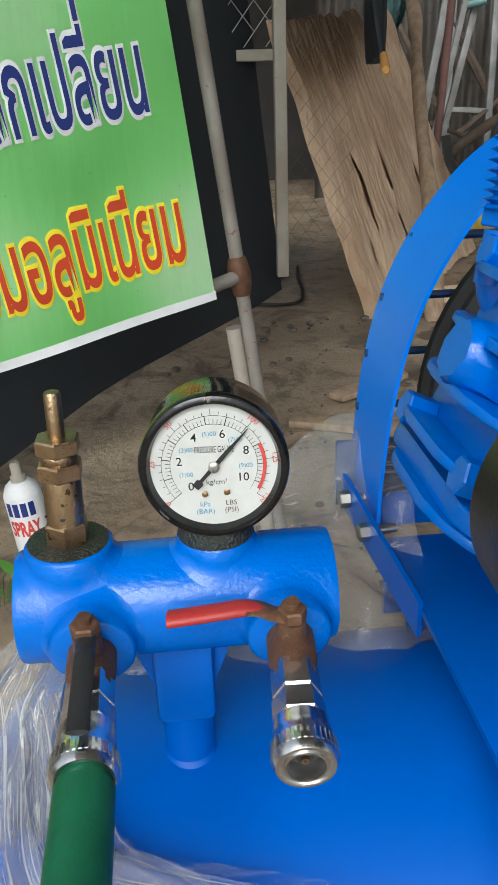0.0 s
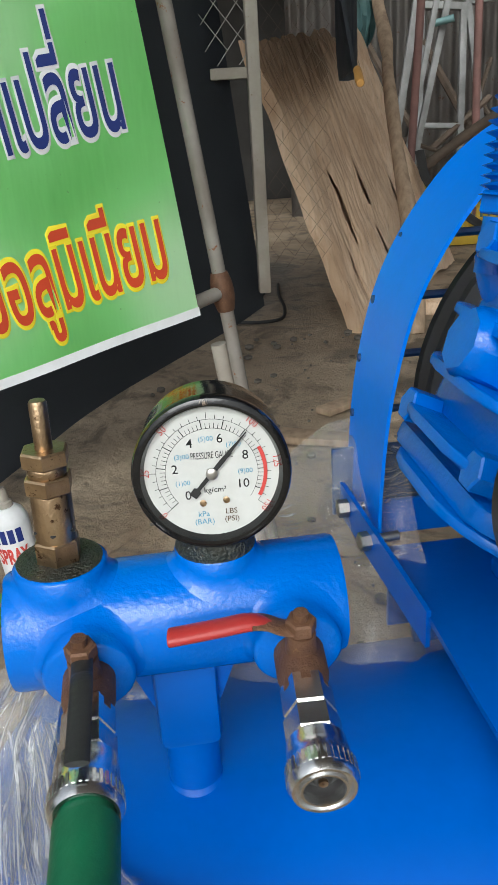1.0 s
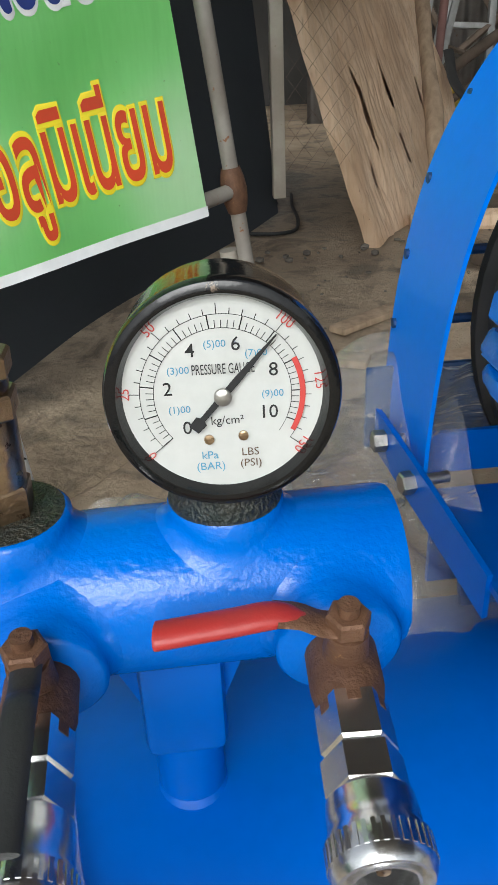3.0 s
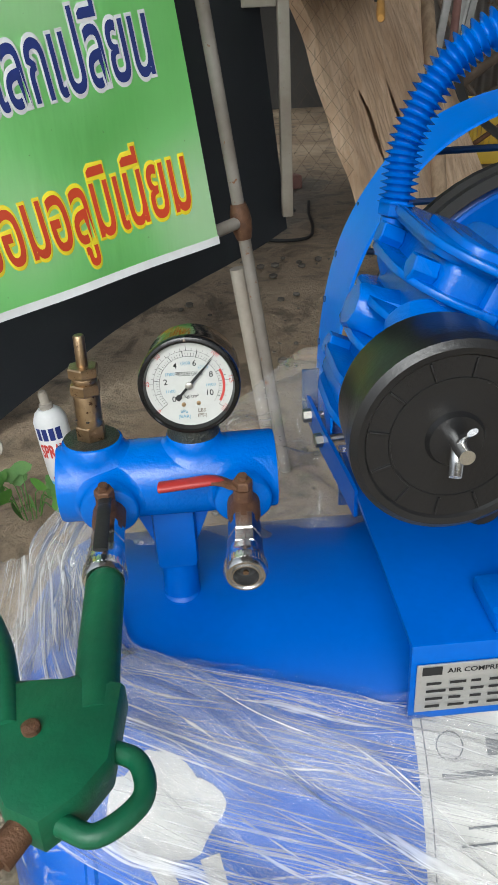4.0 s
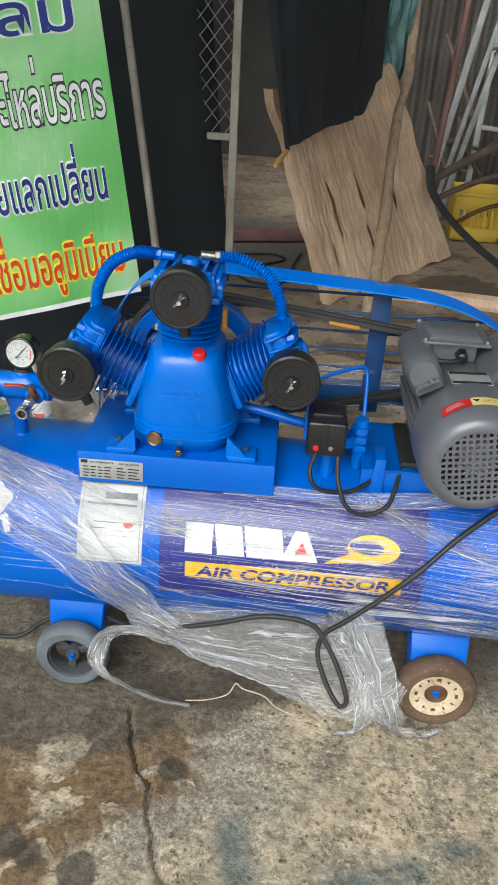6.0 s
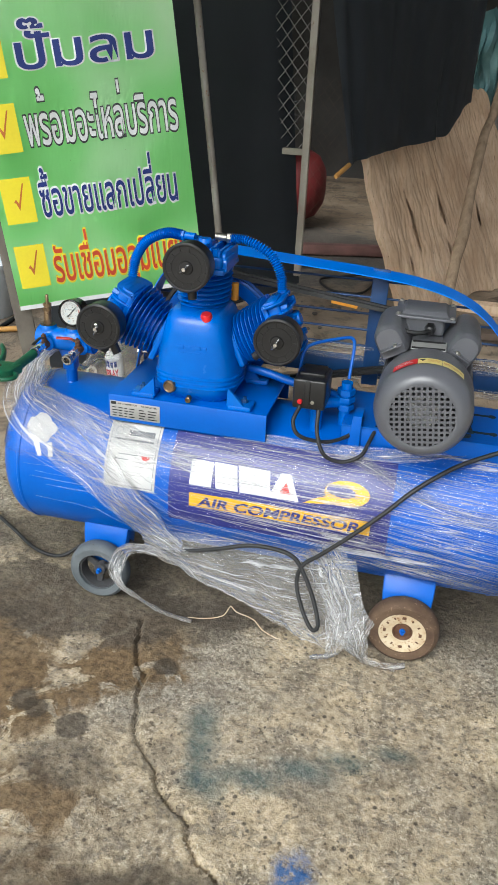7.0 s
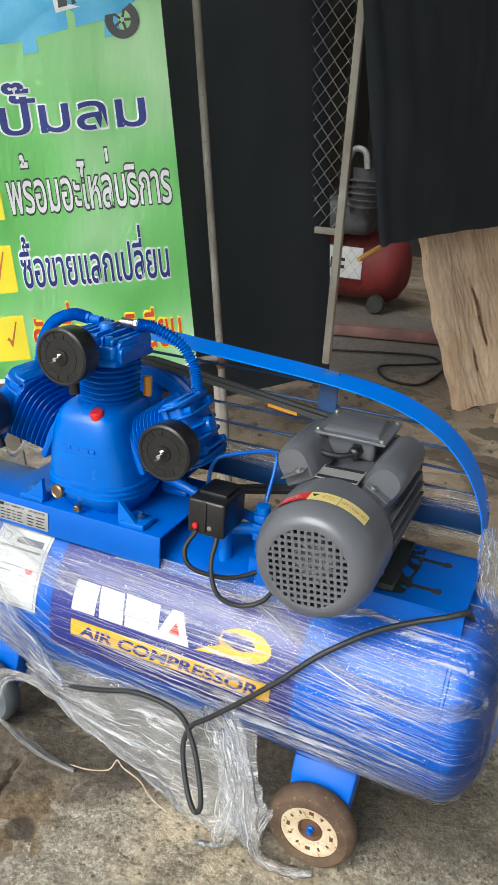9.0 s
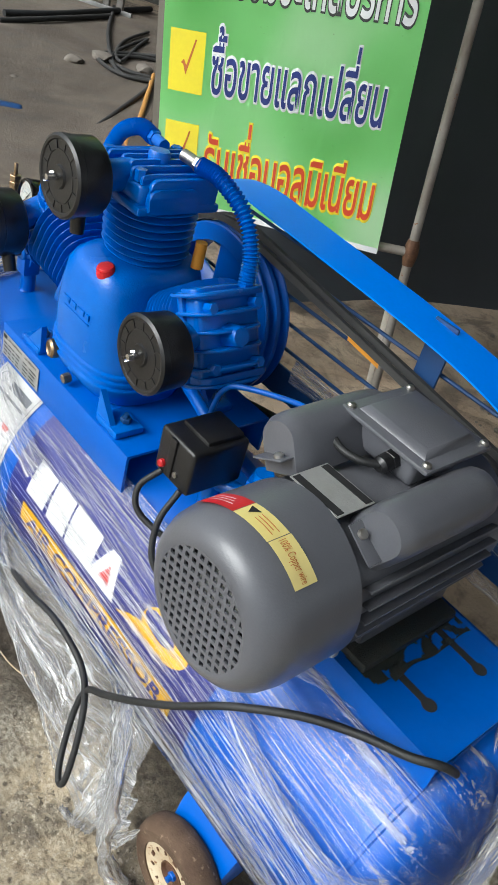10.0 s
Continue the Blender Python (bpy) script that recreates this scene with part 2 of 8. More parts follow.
def film_mat(name, dense, streak, rot=0.0, along=2.2, bare=0.42, ior=1.22, relief=0.9, ribbon=0):
    """Clear stretch film: see-through and glossy, with pale stretch marks that run along it in patches."""
    m, n, l, b = tree(name)

    def lay(scale):
        """Places on the film: in the world, or along and across a loose ribbon."""
        if not ribbon:
            return coords(n, l, scale, (0, rot, 0))
        g, k = n.new("ShaderNodeTexCoord"), n.new("ShaderNodeMapping")
        k.inputs["Scale"].default_value = scale
        l.new(g.outputs["UV"], k.inputs["Vector"])
        return k.outputs["Vector"]

    if ribbon:
        wide, fine, patch = (along, ribbon, 1), (along * 1.6, ribbon * 4.5, 1), (2.2, 2.0, 1)
    else:
        wide, fine, patch = (along, 26, 26), (along * 1.2, 150, 150), (4, 7, 7)
    a = noise_node(n, l, lay(wide), 2.0, 6, 0.66, 0.35)
    f = noise_node(n, l, lay(fine), 2.0, 3, 0.6, 0.15)
    p = noise_node(n, l, lay(patch), 1.6, 4)
    s = ramp(n, l, a, [(0.57, 0.0), (0.62, 0.75), (0.69, 1.0)])
    t = ramp(n, l, f, [(0.58, 0.0), (0.64, 1.0)])
    q = ramp(n, l, p, [(bare, 0.03), (bare + 0.22, 1.0)])
    k = mixed(n, l, 1.0, mixed(n, l, 0.5, s, t, "ADD"), q, "MULTIPLY")
    mr = n.new("ShaderNodeMapRange")
    mr.inputs["To Min"].default_value, mr.inputs["To Max"].default_value = dense, dense + streak
    l.new(k, mr.inputs["Value"])
    b.inputs["Base Color"].default_value = (0.86, 0.86, 0.86, 1)
    b.inputs["Roughness"].default_value = 0.3
    b.inputs["Specular IOR Level"].default_value = 0.7
    bump(n, l, b, a, relief, 0.006)
    bent = b.inputs["Normal"].links[0].from_socket
    clear, gloss = n.new("ShaderNodeBsdfTransparent"), n.new("ShaderNodeBsdfGlossy")
    clear.inputs["Color"].default_value = (1, 1, 1, 1)
    gloss.inputs["Roughness"].default_value = 0.1
    l.new(bent, gloss.inputs["Normal"])
    fres = n.new("ShaderNodeFresnel")
    fres.inputs["IOR"].default_value = ior
    l.new(bent, fres.inputs["Normal"])
    sheet, whole = n.new("ShaderNodeMixShader"), n.new("ShaderNodeMixShader")
    l.new(fres.outputs["Fac"], sheet.inputs[0])
    l.new(clear.outputs[0], sheet.inputs[1])
    l.new(gloss.outputs[0], sheet.inputs[2])
    l.new(mr.outputs["Result"], whole.inputs[0])
    l.new(sheet.outputs[0], whole.inputs[1])
    through_it, pale = n.new("ShaderNodeBsdfTranslucent"), n.new("ShaderNodeMixShader")
    through_it.inputs["Color"].default_value = (0.86, 0.86, 0.86, 1)
    pale.inputs[0].default_value = 0.35
    l.new(b.outputs[0], pale.inputs[1])
    l.new(through_it.outputs[0], pale.inputs[2])
    l.new(pale.outputs[0], whole.inputs[2])
    l.new(whole.outputs[0], n["Material Output"].inputs["Surface"])
    return m


FILM = film_mat("clear_stretch_film", 0.0, 0.85, -3, 1.4, 0.45, 1.2)
FILM_DENSE = film_mat("bunched_stretch_film", 0.16, 0.8, 0, 1.6, 0.3, 1.25, 0.6, 7)
FILM_TAIL = film_mat("torn_film_tail", 0.2, 0.65, 0, 1.3, 0.28, 1.25, 0.5, 8)
FILM_SHEET = film_mat("loose_film_sheet", 0.16, 0.4, -30, 3.0, 0.4, 1.4, 0.5)
STRAND = film_mat("stretched_film_edge", 0.35, 0.5, -3, 2.0, 0.3)
FILM_LOOSE = film_mat("loose_stretch_film", 0.24, 0.68, 0, 2.5, 0.28, 1.25, 0.5, 5)


def math_mul(n, l, a, b):
    k = n.new("ShaderNodeMath")
    k.operation = "MULTIPLY"
    l.new(a, k.inputs[0])
    l.new(b, k.inputs[1])
    return k.outputs[0]


def concrete_mat():
    """Worn concrete: sandy patches with exposed grit, damp grey areas, brown soil stains, traces of blue spray paint;
    shade is painted in under the tank, by the curtain, in the shed and in the yard.
    """
    m, n, l, b = tree("worn_concrete")
    v = coords(n, l)
    grit = noise_node(n, l, v, 62, 8, 0.72)
    spots = n.new("ShaderNodeTexVoronoi")
    spots.inputs["Scale"].default_value = 48
    l.new(v, spots.inputs["Vector"])
    mid = noise_node(n, l, v, 7.5, 8, 0.65, 0.6)
    lowf = noise_node(n, l, v, 1.9, 5, 0.6, 0.8)
    sep = n.new("ShaderNodeSeparateXYZ")
    l.new(v, sep.inputs[0])

    def math_node(op, a, bb):
        k = n.new("ShaderNodeMath")
        k.operation = op
        k.use_clamp = op == "MULTIPLY"
        for sock, val in zip(k.inputs, (a, bb)):
            if isinstance(val, (int, float)):
                sock.default_value = val
            else:
                l.new(val, sock)
        return k.outputs[0]

    c = ramp(n, l, grit, [(0.32, (0.17, 0.12, 0.07)), (0.4, (0.38, 0.3, 0.19)), (0.5, (0.52, 0.42, 0.275)), (0.66, (0.66, 0.56, 0.41))])
    broad = noise_node(n, l, v, 4.2, 6, 0.62, 0.9)
    c = mixed(n, l, ramp(n, l, broad, [(0.47, 0.0), (0.56, 0.55)]), c, mixed(n, l, ramp(n, l, grit, [(0.38, 0.0), (0.6, 1.0)]), (0.15, 0.12, 0.085), (0.36, 0.3, 0.215)))
    rough_part = mixed(n, l, ramp(n, l, noise_node(n, l, v, 110, 6, 0.75), [(0.42, 0.0), (0.6, 1.0)]), (0.15, 0.125, 0.09), (0.46, 0.42, 0.34))
    c = mixed(n, l, ramp(n, l, math_node("ADD", lowf, math_node("MULTIPLY", math_node("SUBTRACT", sep.outputs[0], 0.35), 0.14)), [(0.5, 0.0), (0.62, 0.85)]), c, rough_part)
    c = mixed(n, l, ramp(n, l, mid, [(0.54, 0.0), (0.62, 0.6)]), c, mixed(n, l, ramp(n, l, grit, [(0.35, 0.0), (0.65, 1.0)]), (0.1, 0.08, 0.055), (0.27, 0.225, 0.155)))
    c = mixed(n, l, math_mul(n, l, ramp(n, l, spots.outputs["Distance"], [(0.14, 0.9), (0.26, 0.0)]), ramp(n, l, noise_node(n, l, v, 16, 3), [(0.42, 0.0), (0.55, 1.0)])), c, (0.06, 0.045, 0.032))
    c = mixed(n, l, ramp(n, l, noise_node(n, l, v, 26, 7, 0.68, 0.8), [(0.52, 0.0), (0.58, 0.7)]), c, mixed(n, l, ramp(n, l, grit, [(0.35, 0.0), (0.65, 1.0)]), (0.11, 0.09, 0.065), (0.3, 0.26, 0.2)))
    pale = math_mul(n, l, ramp(n, l, noise_node(n, l, v, 150, 4, 0.6), [(0.54, 0.0), (0.62, 0.75)]), ramp(n, l, noise_node(n, l, v, 11, 5, 0.6), [(0.42, 0.15), (0.6, 1.0)]))
    c = mixed(n, l, pale, c, (0.68, 0.6, 0.46))
    pits = math_mul(n, l, ramp(n, l, noise_node(n, l, v, 95, 5, 0.65), [(0.36, 0.85), (0.43, 0.0)]), ramp(n, l, noise_node(n, l, v, 8, 5, 0.6, 0.5), [(0.4, 0.2), (0.58, 1.0)]))
    c = mixed(n, l, pits, c, (0.07, 0.052, 0.036))

    def blob(x, y, rx, ry, soft=0.5):
        """One inside an uneven patch round (x, y), falling to nought outside."""
        dx = math_node("DIVIDE", math_node("SUBTRACT", sep.outputs[0], x), rx)
        dy = math_node("DIVIDE", math_node("SUBTRACT", sep.outputs[1], y), ry)
        d = math_node("SQRT", math_node("ADD", math_node("POWER", dx, 2.0), math_node("POWER", dy, 2.0)), 0.0)
        d = math_node("ADD", d, math_node("SUBTRACT", math_node("MULTIPLY", mid, 1.7), 0.85))
        return ramp(n, l, d, [(1.0 - soft, 1.0), (1.0, 0.0)])

    # One dark tone for real damp and for painted shade.
    damp_shade = mixed(n, l, ramp(n, l, grit, [(0.35, 0.0), (0.65, 1.0)]), (0.05, 0.04, 0.028), (0.13, 0.105, 0.075))
    soil = mixed(n, l, ramp(n, l, grit, [(0.35, 0.0), (0.65, 1.0)]), (0.085, 0.055, 0.025), (0.25, 0.165, 0.08))
    blotch = ramp(n, l, noise_node(n, l, v, 9.5, 6, 0.6, 1.4), [(0.42, 0.0), (0.47, 1.0)])
    for x, y, rx, ry, s in ((-0.02, -0.33, 0.08, 0.1, 0.25), (-0.06, -0.42, 0.07, 0.055, 0.25), (-0.13, -0.48, 0.06, 0.06, 0.25), (-0.21, -0.54, 0.09, 0.07, 0.25), (-0.34, -0.46, 0.12, 0.2, 0.3), (-0.5, -0.6, 0.14, 0.12, 0.3), (-0.1, -0.75, 0.1, 0.06, 0.3), (0.1, -1.0, 0.22, 0.12, 0.3)):
        c = mixed(n, l, math_node("MULTIPLY", math_node("MULTIPLY", blob(x, y, rx * 1.6, ry * 1.6, s), blotch), 0.92), c, soil)
    # Damp patches; under tank, at curtain foot and westward they also paint shade.
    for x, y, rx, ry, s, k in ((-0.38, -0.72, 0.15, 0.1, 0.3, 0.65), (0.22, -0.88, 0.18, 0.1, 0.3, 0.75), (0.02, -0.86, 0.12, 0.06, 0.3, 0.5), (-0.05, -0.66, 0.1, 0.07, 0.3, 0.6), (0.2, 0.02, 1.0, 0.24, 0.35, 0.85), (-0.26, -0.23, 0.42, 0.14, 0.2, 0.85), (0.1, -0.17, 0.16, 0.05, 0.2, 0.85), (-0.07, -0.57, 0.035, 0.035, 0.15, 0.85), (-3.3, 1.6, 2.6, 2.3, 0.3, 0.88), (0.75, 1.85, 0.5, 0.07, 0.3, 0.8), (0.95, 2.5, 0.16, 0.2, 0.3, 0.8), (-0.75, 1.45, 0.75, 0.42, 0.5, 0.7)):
        c = mixed(n, l, math_node("MULTIPLY", blob(x, y, rx, ry, s), k), c, damp_shade)
    for x, y, r in ((-0.19, -0.53, 0.03), (-0.15, -0.55, 0.024), (0.05, -0.37, 0.03)):
        c = mixed(n, l, math_node("MULTIPLY", blob(x, y, r, r, 0.3), 0.85), c, (0.05, 0.038, 0.024))
    smooth = mixed(n, l, ramp(n, l, lowf, [(0.35, 0.0), (0.65, 1.0)]), (0.25, 0.185, 0.125), (0.43, 0.335, 0.235))
    smooth = mixed(n, l, ramp(n, l, mid, [(0.5, 0.0), (0.62, 0.7)]), smooth, (0.075, 0.056, 0.04))
    back = ramp(n, l, math_node("ADD", math_node("SUBTRACT", sep.outputs[1], math_node("MULTIPLY", sep.outputs[0], 0.45)), math_node("MULTIPLY", mid, 0.25)), [(0.45, 0.0), (0.62, 1.0)])
    c = mixed(n, l, back, c, smooth)
    # Grey shed floor, with the dim interior's shade put into its colour.
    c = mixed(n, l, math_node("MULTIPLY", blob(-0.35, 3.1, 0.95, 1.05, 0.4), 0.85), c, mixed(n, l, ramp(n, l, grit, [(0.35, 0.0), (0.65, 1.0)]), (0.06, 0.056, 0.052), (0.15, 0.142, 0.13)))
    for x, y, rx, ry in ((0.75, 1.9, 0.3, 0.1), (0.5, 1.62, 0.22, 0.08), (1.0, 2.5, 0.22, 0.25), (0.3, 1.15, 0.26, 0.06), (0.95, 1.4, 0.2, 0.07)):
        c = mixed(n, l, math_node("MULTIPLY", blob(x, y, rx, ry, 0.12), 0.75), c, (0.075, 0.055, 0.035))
    # Wet, oily yard concrete, darkened further to paint in the shade there.
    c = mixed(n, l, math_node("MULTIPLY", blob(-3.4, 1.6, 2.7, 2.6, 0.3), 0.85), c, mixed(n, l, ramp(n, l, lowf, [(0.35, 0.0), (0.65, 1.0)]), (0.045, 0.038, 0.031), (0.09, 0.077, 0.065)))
    teal = (0.03, 0.09, 0.1)
    for x, y, rx, ry in ((0.168, -0.5, 0.04, 0.07), (0.185, -0.57, 0.04, 0.08), (0.21, -0.63, 0.06, 0.05), (0.29, -0.592, 0.08, 0.04), (0.37, -0.55, 0.08, 0.04), (0.45, -0.51, 0.08, 0.035), (0.53, -0.472, 0.07, 0.03)):
        c = mixed(n, l, math_node("MULTIPLY", blob(x, y, rx, ry, 0.8), 0.62), c, teal)
    c = mixed(n, l, math_node("MULTIPLY", blob(0.397, -0.775, 0.045, 0.075, 0.5), ramp(n, l, grit, [(0.4, 0.15), (0.55, 0.9)])), c, (0.008, 0.1, 0.31))
    l.new(c, b.inputs["Base Color"])
    r = ramp(n, l, mid, [(0.4, 0.9), (0.7, 0.62)])
    l.new(r, b.inputs["Roughness"])
    bump(n, l, b, grit, 1.0, 0.009)
    return m


CONCRETE = concrete_mat()


from mathutils import kdtree


# ---------------------------------------------------------------- building
def thing(name, loc, label, category, group="", kind=""):
    ob = new(name)
    ob.empty_display_size = 0.05
    ob.location = loc
    return tagged(ob, label, category, group, kind)


def to_mesh(name, bm, material, sharp=38):
    bmesh.ops.recalc_face_normals(bm, faces=bm.faces[:])
    me = bpy.data.meshes.new(name)
    for f in bm.faces:
        f.smooth = True
    bm.to_mesh(me)
    bm.free()
    me.set_sharp_from_angle(angle=radians(sharp))
    for m in material if isinstance(material, (list, tuple)) else [material]:
        me.materials.append(m)
    return me


def adopt(ob, parent):
    ob.parent = parent
    if parent.type == "EMPTY":
        ob.matrix_parent_inverse = Matrix.Translation(-parent.location)
    return ob


def part(name, bm, material, parent, label="", sharp=38):
    """Links a bmesh as one mesh object under a thing or a part; its points are in world places."""
    ob = adopt(new(name, to_mesh(name, bm, material, sharp)), parent)
    return tagged(ob, label)


def single(name, bm, material, label, category, group="", kind="", sharp=38):
    """A thing that is one mesh."""
    return tagged(new(name, to_mesh(name, bm, material, sharp)), label, category, group, kind)


def axis(p, q):
    """A pose at p whose z axis points to q."""
    d = Vector(q) - Vector(p)
    return Matrix.Translation(p) @ d.to_track_quat("Z", "Y").to_matrix().to_4x4()


def box(bm, c, size, bevel=0.0, m=None, seg=2):
    at = (m or Matrix()) @ Matrix.Translation(c) @ Matrix.Diagonal((*size, 1))
    vs = bmesh.ops.create_cube(bm, size=1, matrix=at)["verts"]
    if bevel:
        es = list({e for v in vs for e in v.link_edges})
        bmesh.ops.bevel(bm, geom=es, offset=bevel, segments=seg, affect="EDGES", profile=0.5)
    return bm


def lathe(bm, prof, m=None, seg=32, closed=False):
    """Turns (radius, height) pairs round the z axis of m."""
    m = m or Matrix()
    rings = []
    for r, h in prof:
        if r < 1e-6:
            rings.append([bm.verts.new(m @ Vector((0, 0, h)))])
        else:
            rings.append([bm.verts.new(m @ Vector((r * math.cos(2 * math.pi * k / seg), r * math.sin(2 * math.pi * k / seg), h))) for k in range(seg)])
    pairs = list(zip(rings, rings[1:])) + ([(rings[-1], rings[0])] if closed else [])
    for a, b in pairs:
        for k in range(seg):
            j = (k + 1) % seg
            vs = [a[k % len(a)], a[j % len(a)], b[j % len(b)], b[k % len(b)]]
            vs = list(dict.fromkeys(vs))
            if len(vs) > 2:
                bm.faces.new(vs)
    return bm


def rod(bm, p, q, r, r2=None, seg=16):
    n = (Vector(q) - Vector(p)).length
    return lathe(bm, [(0, 0), (r, 0), (r if r2 is None else r2, n), (0, n)], axis(p, q), seg)


def hexa(bm, p, q, r, chamfer=0.0008):
    n = (Vector(q) - Vector(p)).length
    return lathe(bm, [(0, 0), (r - chamfer, 0), (r, chamfer), (r, n - chamfer), (r - chamfer, n), (0, n)], axis(p, q), 6)


def spline(pts, steps=8):
    """A smooth run of points through pts."""
    ps = [Vector(p) for p in pts]
    ps = [2 * ps[0] - ps[1], *ps, 2 * ps[-1] - ps[-2]]
    out = []
    for a, b, c, d in zip(ps, ps[1:], ps[2:], ps[3:]):
        for k in range(steps):
            t = k / steps
            out.append(0.5 * (2 * b + (c - a) * t + (2 * a - 5 * b + 4 * c - d) * t * t + (3 * b - 3 * c + d - a) * t**3))
    return out + [ps[-2]]


def sweep(bm, pts, r, seg=10, flat=1.0, up=None):
    """A tube along pts; r is a number or a function of the share of the way."""
    pts = [Vector(p) for p in pts]
    side = None
    rings = []
    for k, p in enumerate(pts):
        d = (pts[min(k + 1, len(pts) - 1)] - pts[max(k - 1, 0)]).normalized()
        if side is None:
            side = d.cross(Vector(up or (0, 0, 1)))
            side = side if side.length > 0.05 else d.cross(Vector((0, 1, 0)))
        side = (side - d * side.dot(d)).normalized()
        other = d.cross(side)
        rr = r(k / (len(pts) - 1)) if callable(r) else r
        rings.append([bm.verts.new(p + rr * (math.cos(2 * math.pi * j / seg) * side + flat * math.sin(2 * math.pi * j / seg) * other)) for j in range(seg)])
    for a, b in zip(rings, rings[1:]):
        for j in range(seg):
            i = (j + 1) % seg
            bm.faces.new((a[j], a[i], b[i], b[j]))
    bm.faces.new(rings[0][::-1])
    bm.faces.new(rings[-1])
    return bm


def plate(bm, outline, thick, m=None, bevel=0.0):
    """A flat outline in the x, y plane of m, made thick along its z."""
    m = m or Matrix()
    lo = [bm.verts.new(m @ Vector((x, y, 0))) for x, y in outline]
    hi = [bm.verts.new(m @ Vector((x, y, thick))) for x, y in outline]
    a = bm.faces.new(lo[::-1])
    b = bm.faces.new(hi)
    n = len(lo)
    for k in range(n):
        j = (k + 1) % n
        bm.faces.new((lo[k], lo[j], hi[j], hi[k]))
    if bevel:
        bmesh.ops.bevel(bm, geom=[*a.edges, *b.edges], offset=bevel, segments=2, affect="EDGES", profile=0.5)
    return bm


def strip(bm, pts, wide, thick):
    """A bent flat bar: pts run along it, wide is a vector across it."""
    pts, w = [Vector(p) for p in pts], Vector(wide)
    rings = []
    for k, p in enumerate(pts):
        d = (pts[min(k + 1, len(pts) - 1)] - pts[max(k - 1, 0)]).normalized()
        n = d.cross(w).normalized() * thick
        rings.append([bm.verts.new(v) for v in (p, p + w, p + w + n, p + n)])
    for a, b in zip(rings, rings[1:]):
        for j in range(4):
            i = (j + 1) % 4
            bm.faces.new((a[j], a[i], b[i], b[j]))
    bm.faces.new(rings[0][::-1])
    bm.faces.new(rings[-1])
    return bm


def grid(bm, nu, nv, place):
    """A sheet of nu by nv cells; place(u, v) gives a point, or None for a hole."""
    vs = []
    for i in range(nu + 1):
        row = []
        for j in range(nv + 1):
            p = place(i / nu, j / nv)
            row.append(None if p is None else bm.verts.new(p))
        vs.append(row)
    uv = bm.loops.layers.uv.verify()
    for i in range(nu):
        for j in range(nv):
            q = (vs[i][j], vs[i + 1][j], vs[i + 1][j + 1], vs[i][j + 1])
            if None not in q:
                for loop, (a, b) in zip(bm.faces.new(q).loops, ((i, j), (i + 1, j), (i + 1, j + 1), (i, j + 1))):
                    loop[uv].uv = (a / nu, b / nv)
    return bm


def letters(text, width=None, height=None, body="M", grow=0.0, bold=0.0, align="LEFT", lift=0.0):
    """The flat faces of a line of writing, as (points, faces), scaled to a width and to the height of the sample letter."""
    def shape(s, off, bead=0.0):
        c = bpy.data.curves.new("writing", "FONT")
        c.body, c.size, c.offset, c.resolution_u = s, 1.0, off, 3
        if bead:
            # A bead along the contours, wide enough to show round the letters.
            c.fill_mode, c.bevel_depth, c.bevel_resolution = "NONE", bead, 2
        o = new("writing", c)
        me = bpy.data.meshes.new_from_object(o.evaluated_get(bpy.context.evaluated_depsgraph_get()))
        bpy.data.objects.remove(o)
        bpy.data.curves.remove(c)
        vs, fs = [tuple(v.co) for v in me.vertices], [tuple(p.vertices) for p in me.polygons]
        bpy.data.meshes.remove(me)
        return vs, fs

    vs, fs = shape(text, bold)
    base = vs
    xs = [v[0] for v in vs]
    x0, x1 = min(xs), max(xs)
    hs = [v[1] for v in shape(body, bold)[0]]
    sy = height / max(hs) if height else 1.0
    sx = width / (x1 - x0) if width else sy
    if grow:
        vs, fs = shape(text, bold, grow)
        raw = vs
        # Keep the bead's sharp corners from running out into spikes.
        ring = kdtree.KDTree(len(base))
        for i, p in enumerate(base):
            ring.insert((p[0], p[1], 0), i)
        ring.balance()
        kept = []
        for v in vs:
            near, _, far = ring.find((v[0], v[1], 0))
            k = min(1.0, 1.05 * grow / far) if far > 0 else 1.0
            kept.append((near[0] + (v[0] - near[0]) * k, near[1] + (v[1] - near[1]) * k, v[2]))
        vs = kept
    tones = [k for k in range(1, len(text)) if text[k] in "\u0e48\u0e49\u0e4a\u0e4b" and (lift or text[k - 1] in "\u0e31\u0e34\u0e35\u0e36\u0e37")]
    moved = {}
    for k in tones:
        # A tone mark over an upper vowel stands one storey higher.
        rest = {(round(v[0], 4), round(v[1], 4)) for v in shape(text[:k] + text[k + 1 :], bold, grow)[0]}
        up = lift or (0.16 if text[k] == "\u0e49" else 0.2)
        side = 0.05 if text[k] == "\u0e49" and not lift else 0.0
        moved.update({i: (side, up) for i, v in enumerate(vs) if (not grow and (round(v[0], 4), round(v[1], 4)) not in rest) or (grow and (round(raw[i][0], 4), round(raw[i][1], 4)) not in rest)})
    vs = [(v[0] + moved.get(i, (0, 0))[0], v[1] + moved.get(i, (0, 0))[1], v[2]) for i, v in enumerate(vs)]
    shift = x0 if align == "LEFT" else (x0 + x1) / 2
    return [((v[0] - shift) * sx, v[1] * sy, v[2] * sy) for v in vs], fs


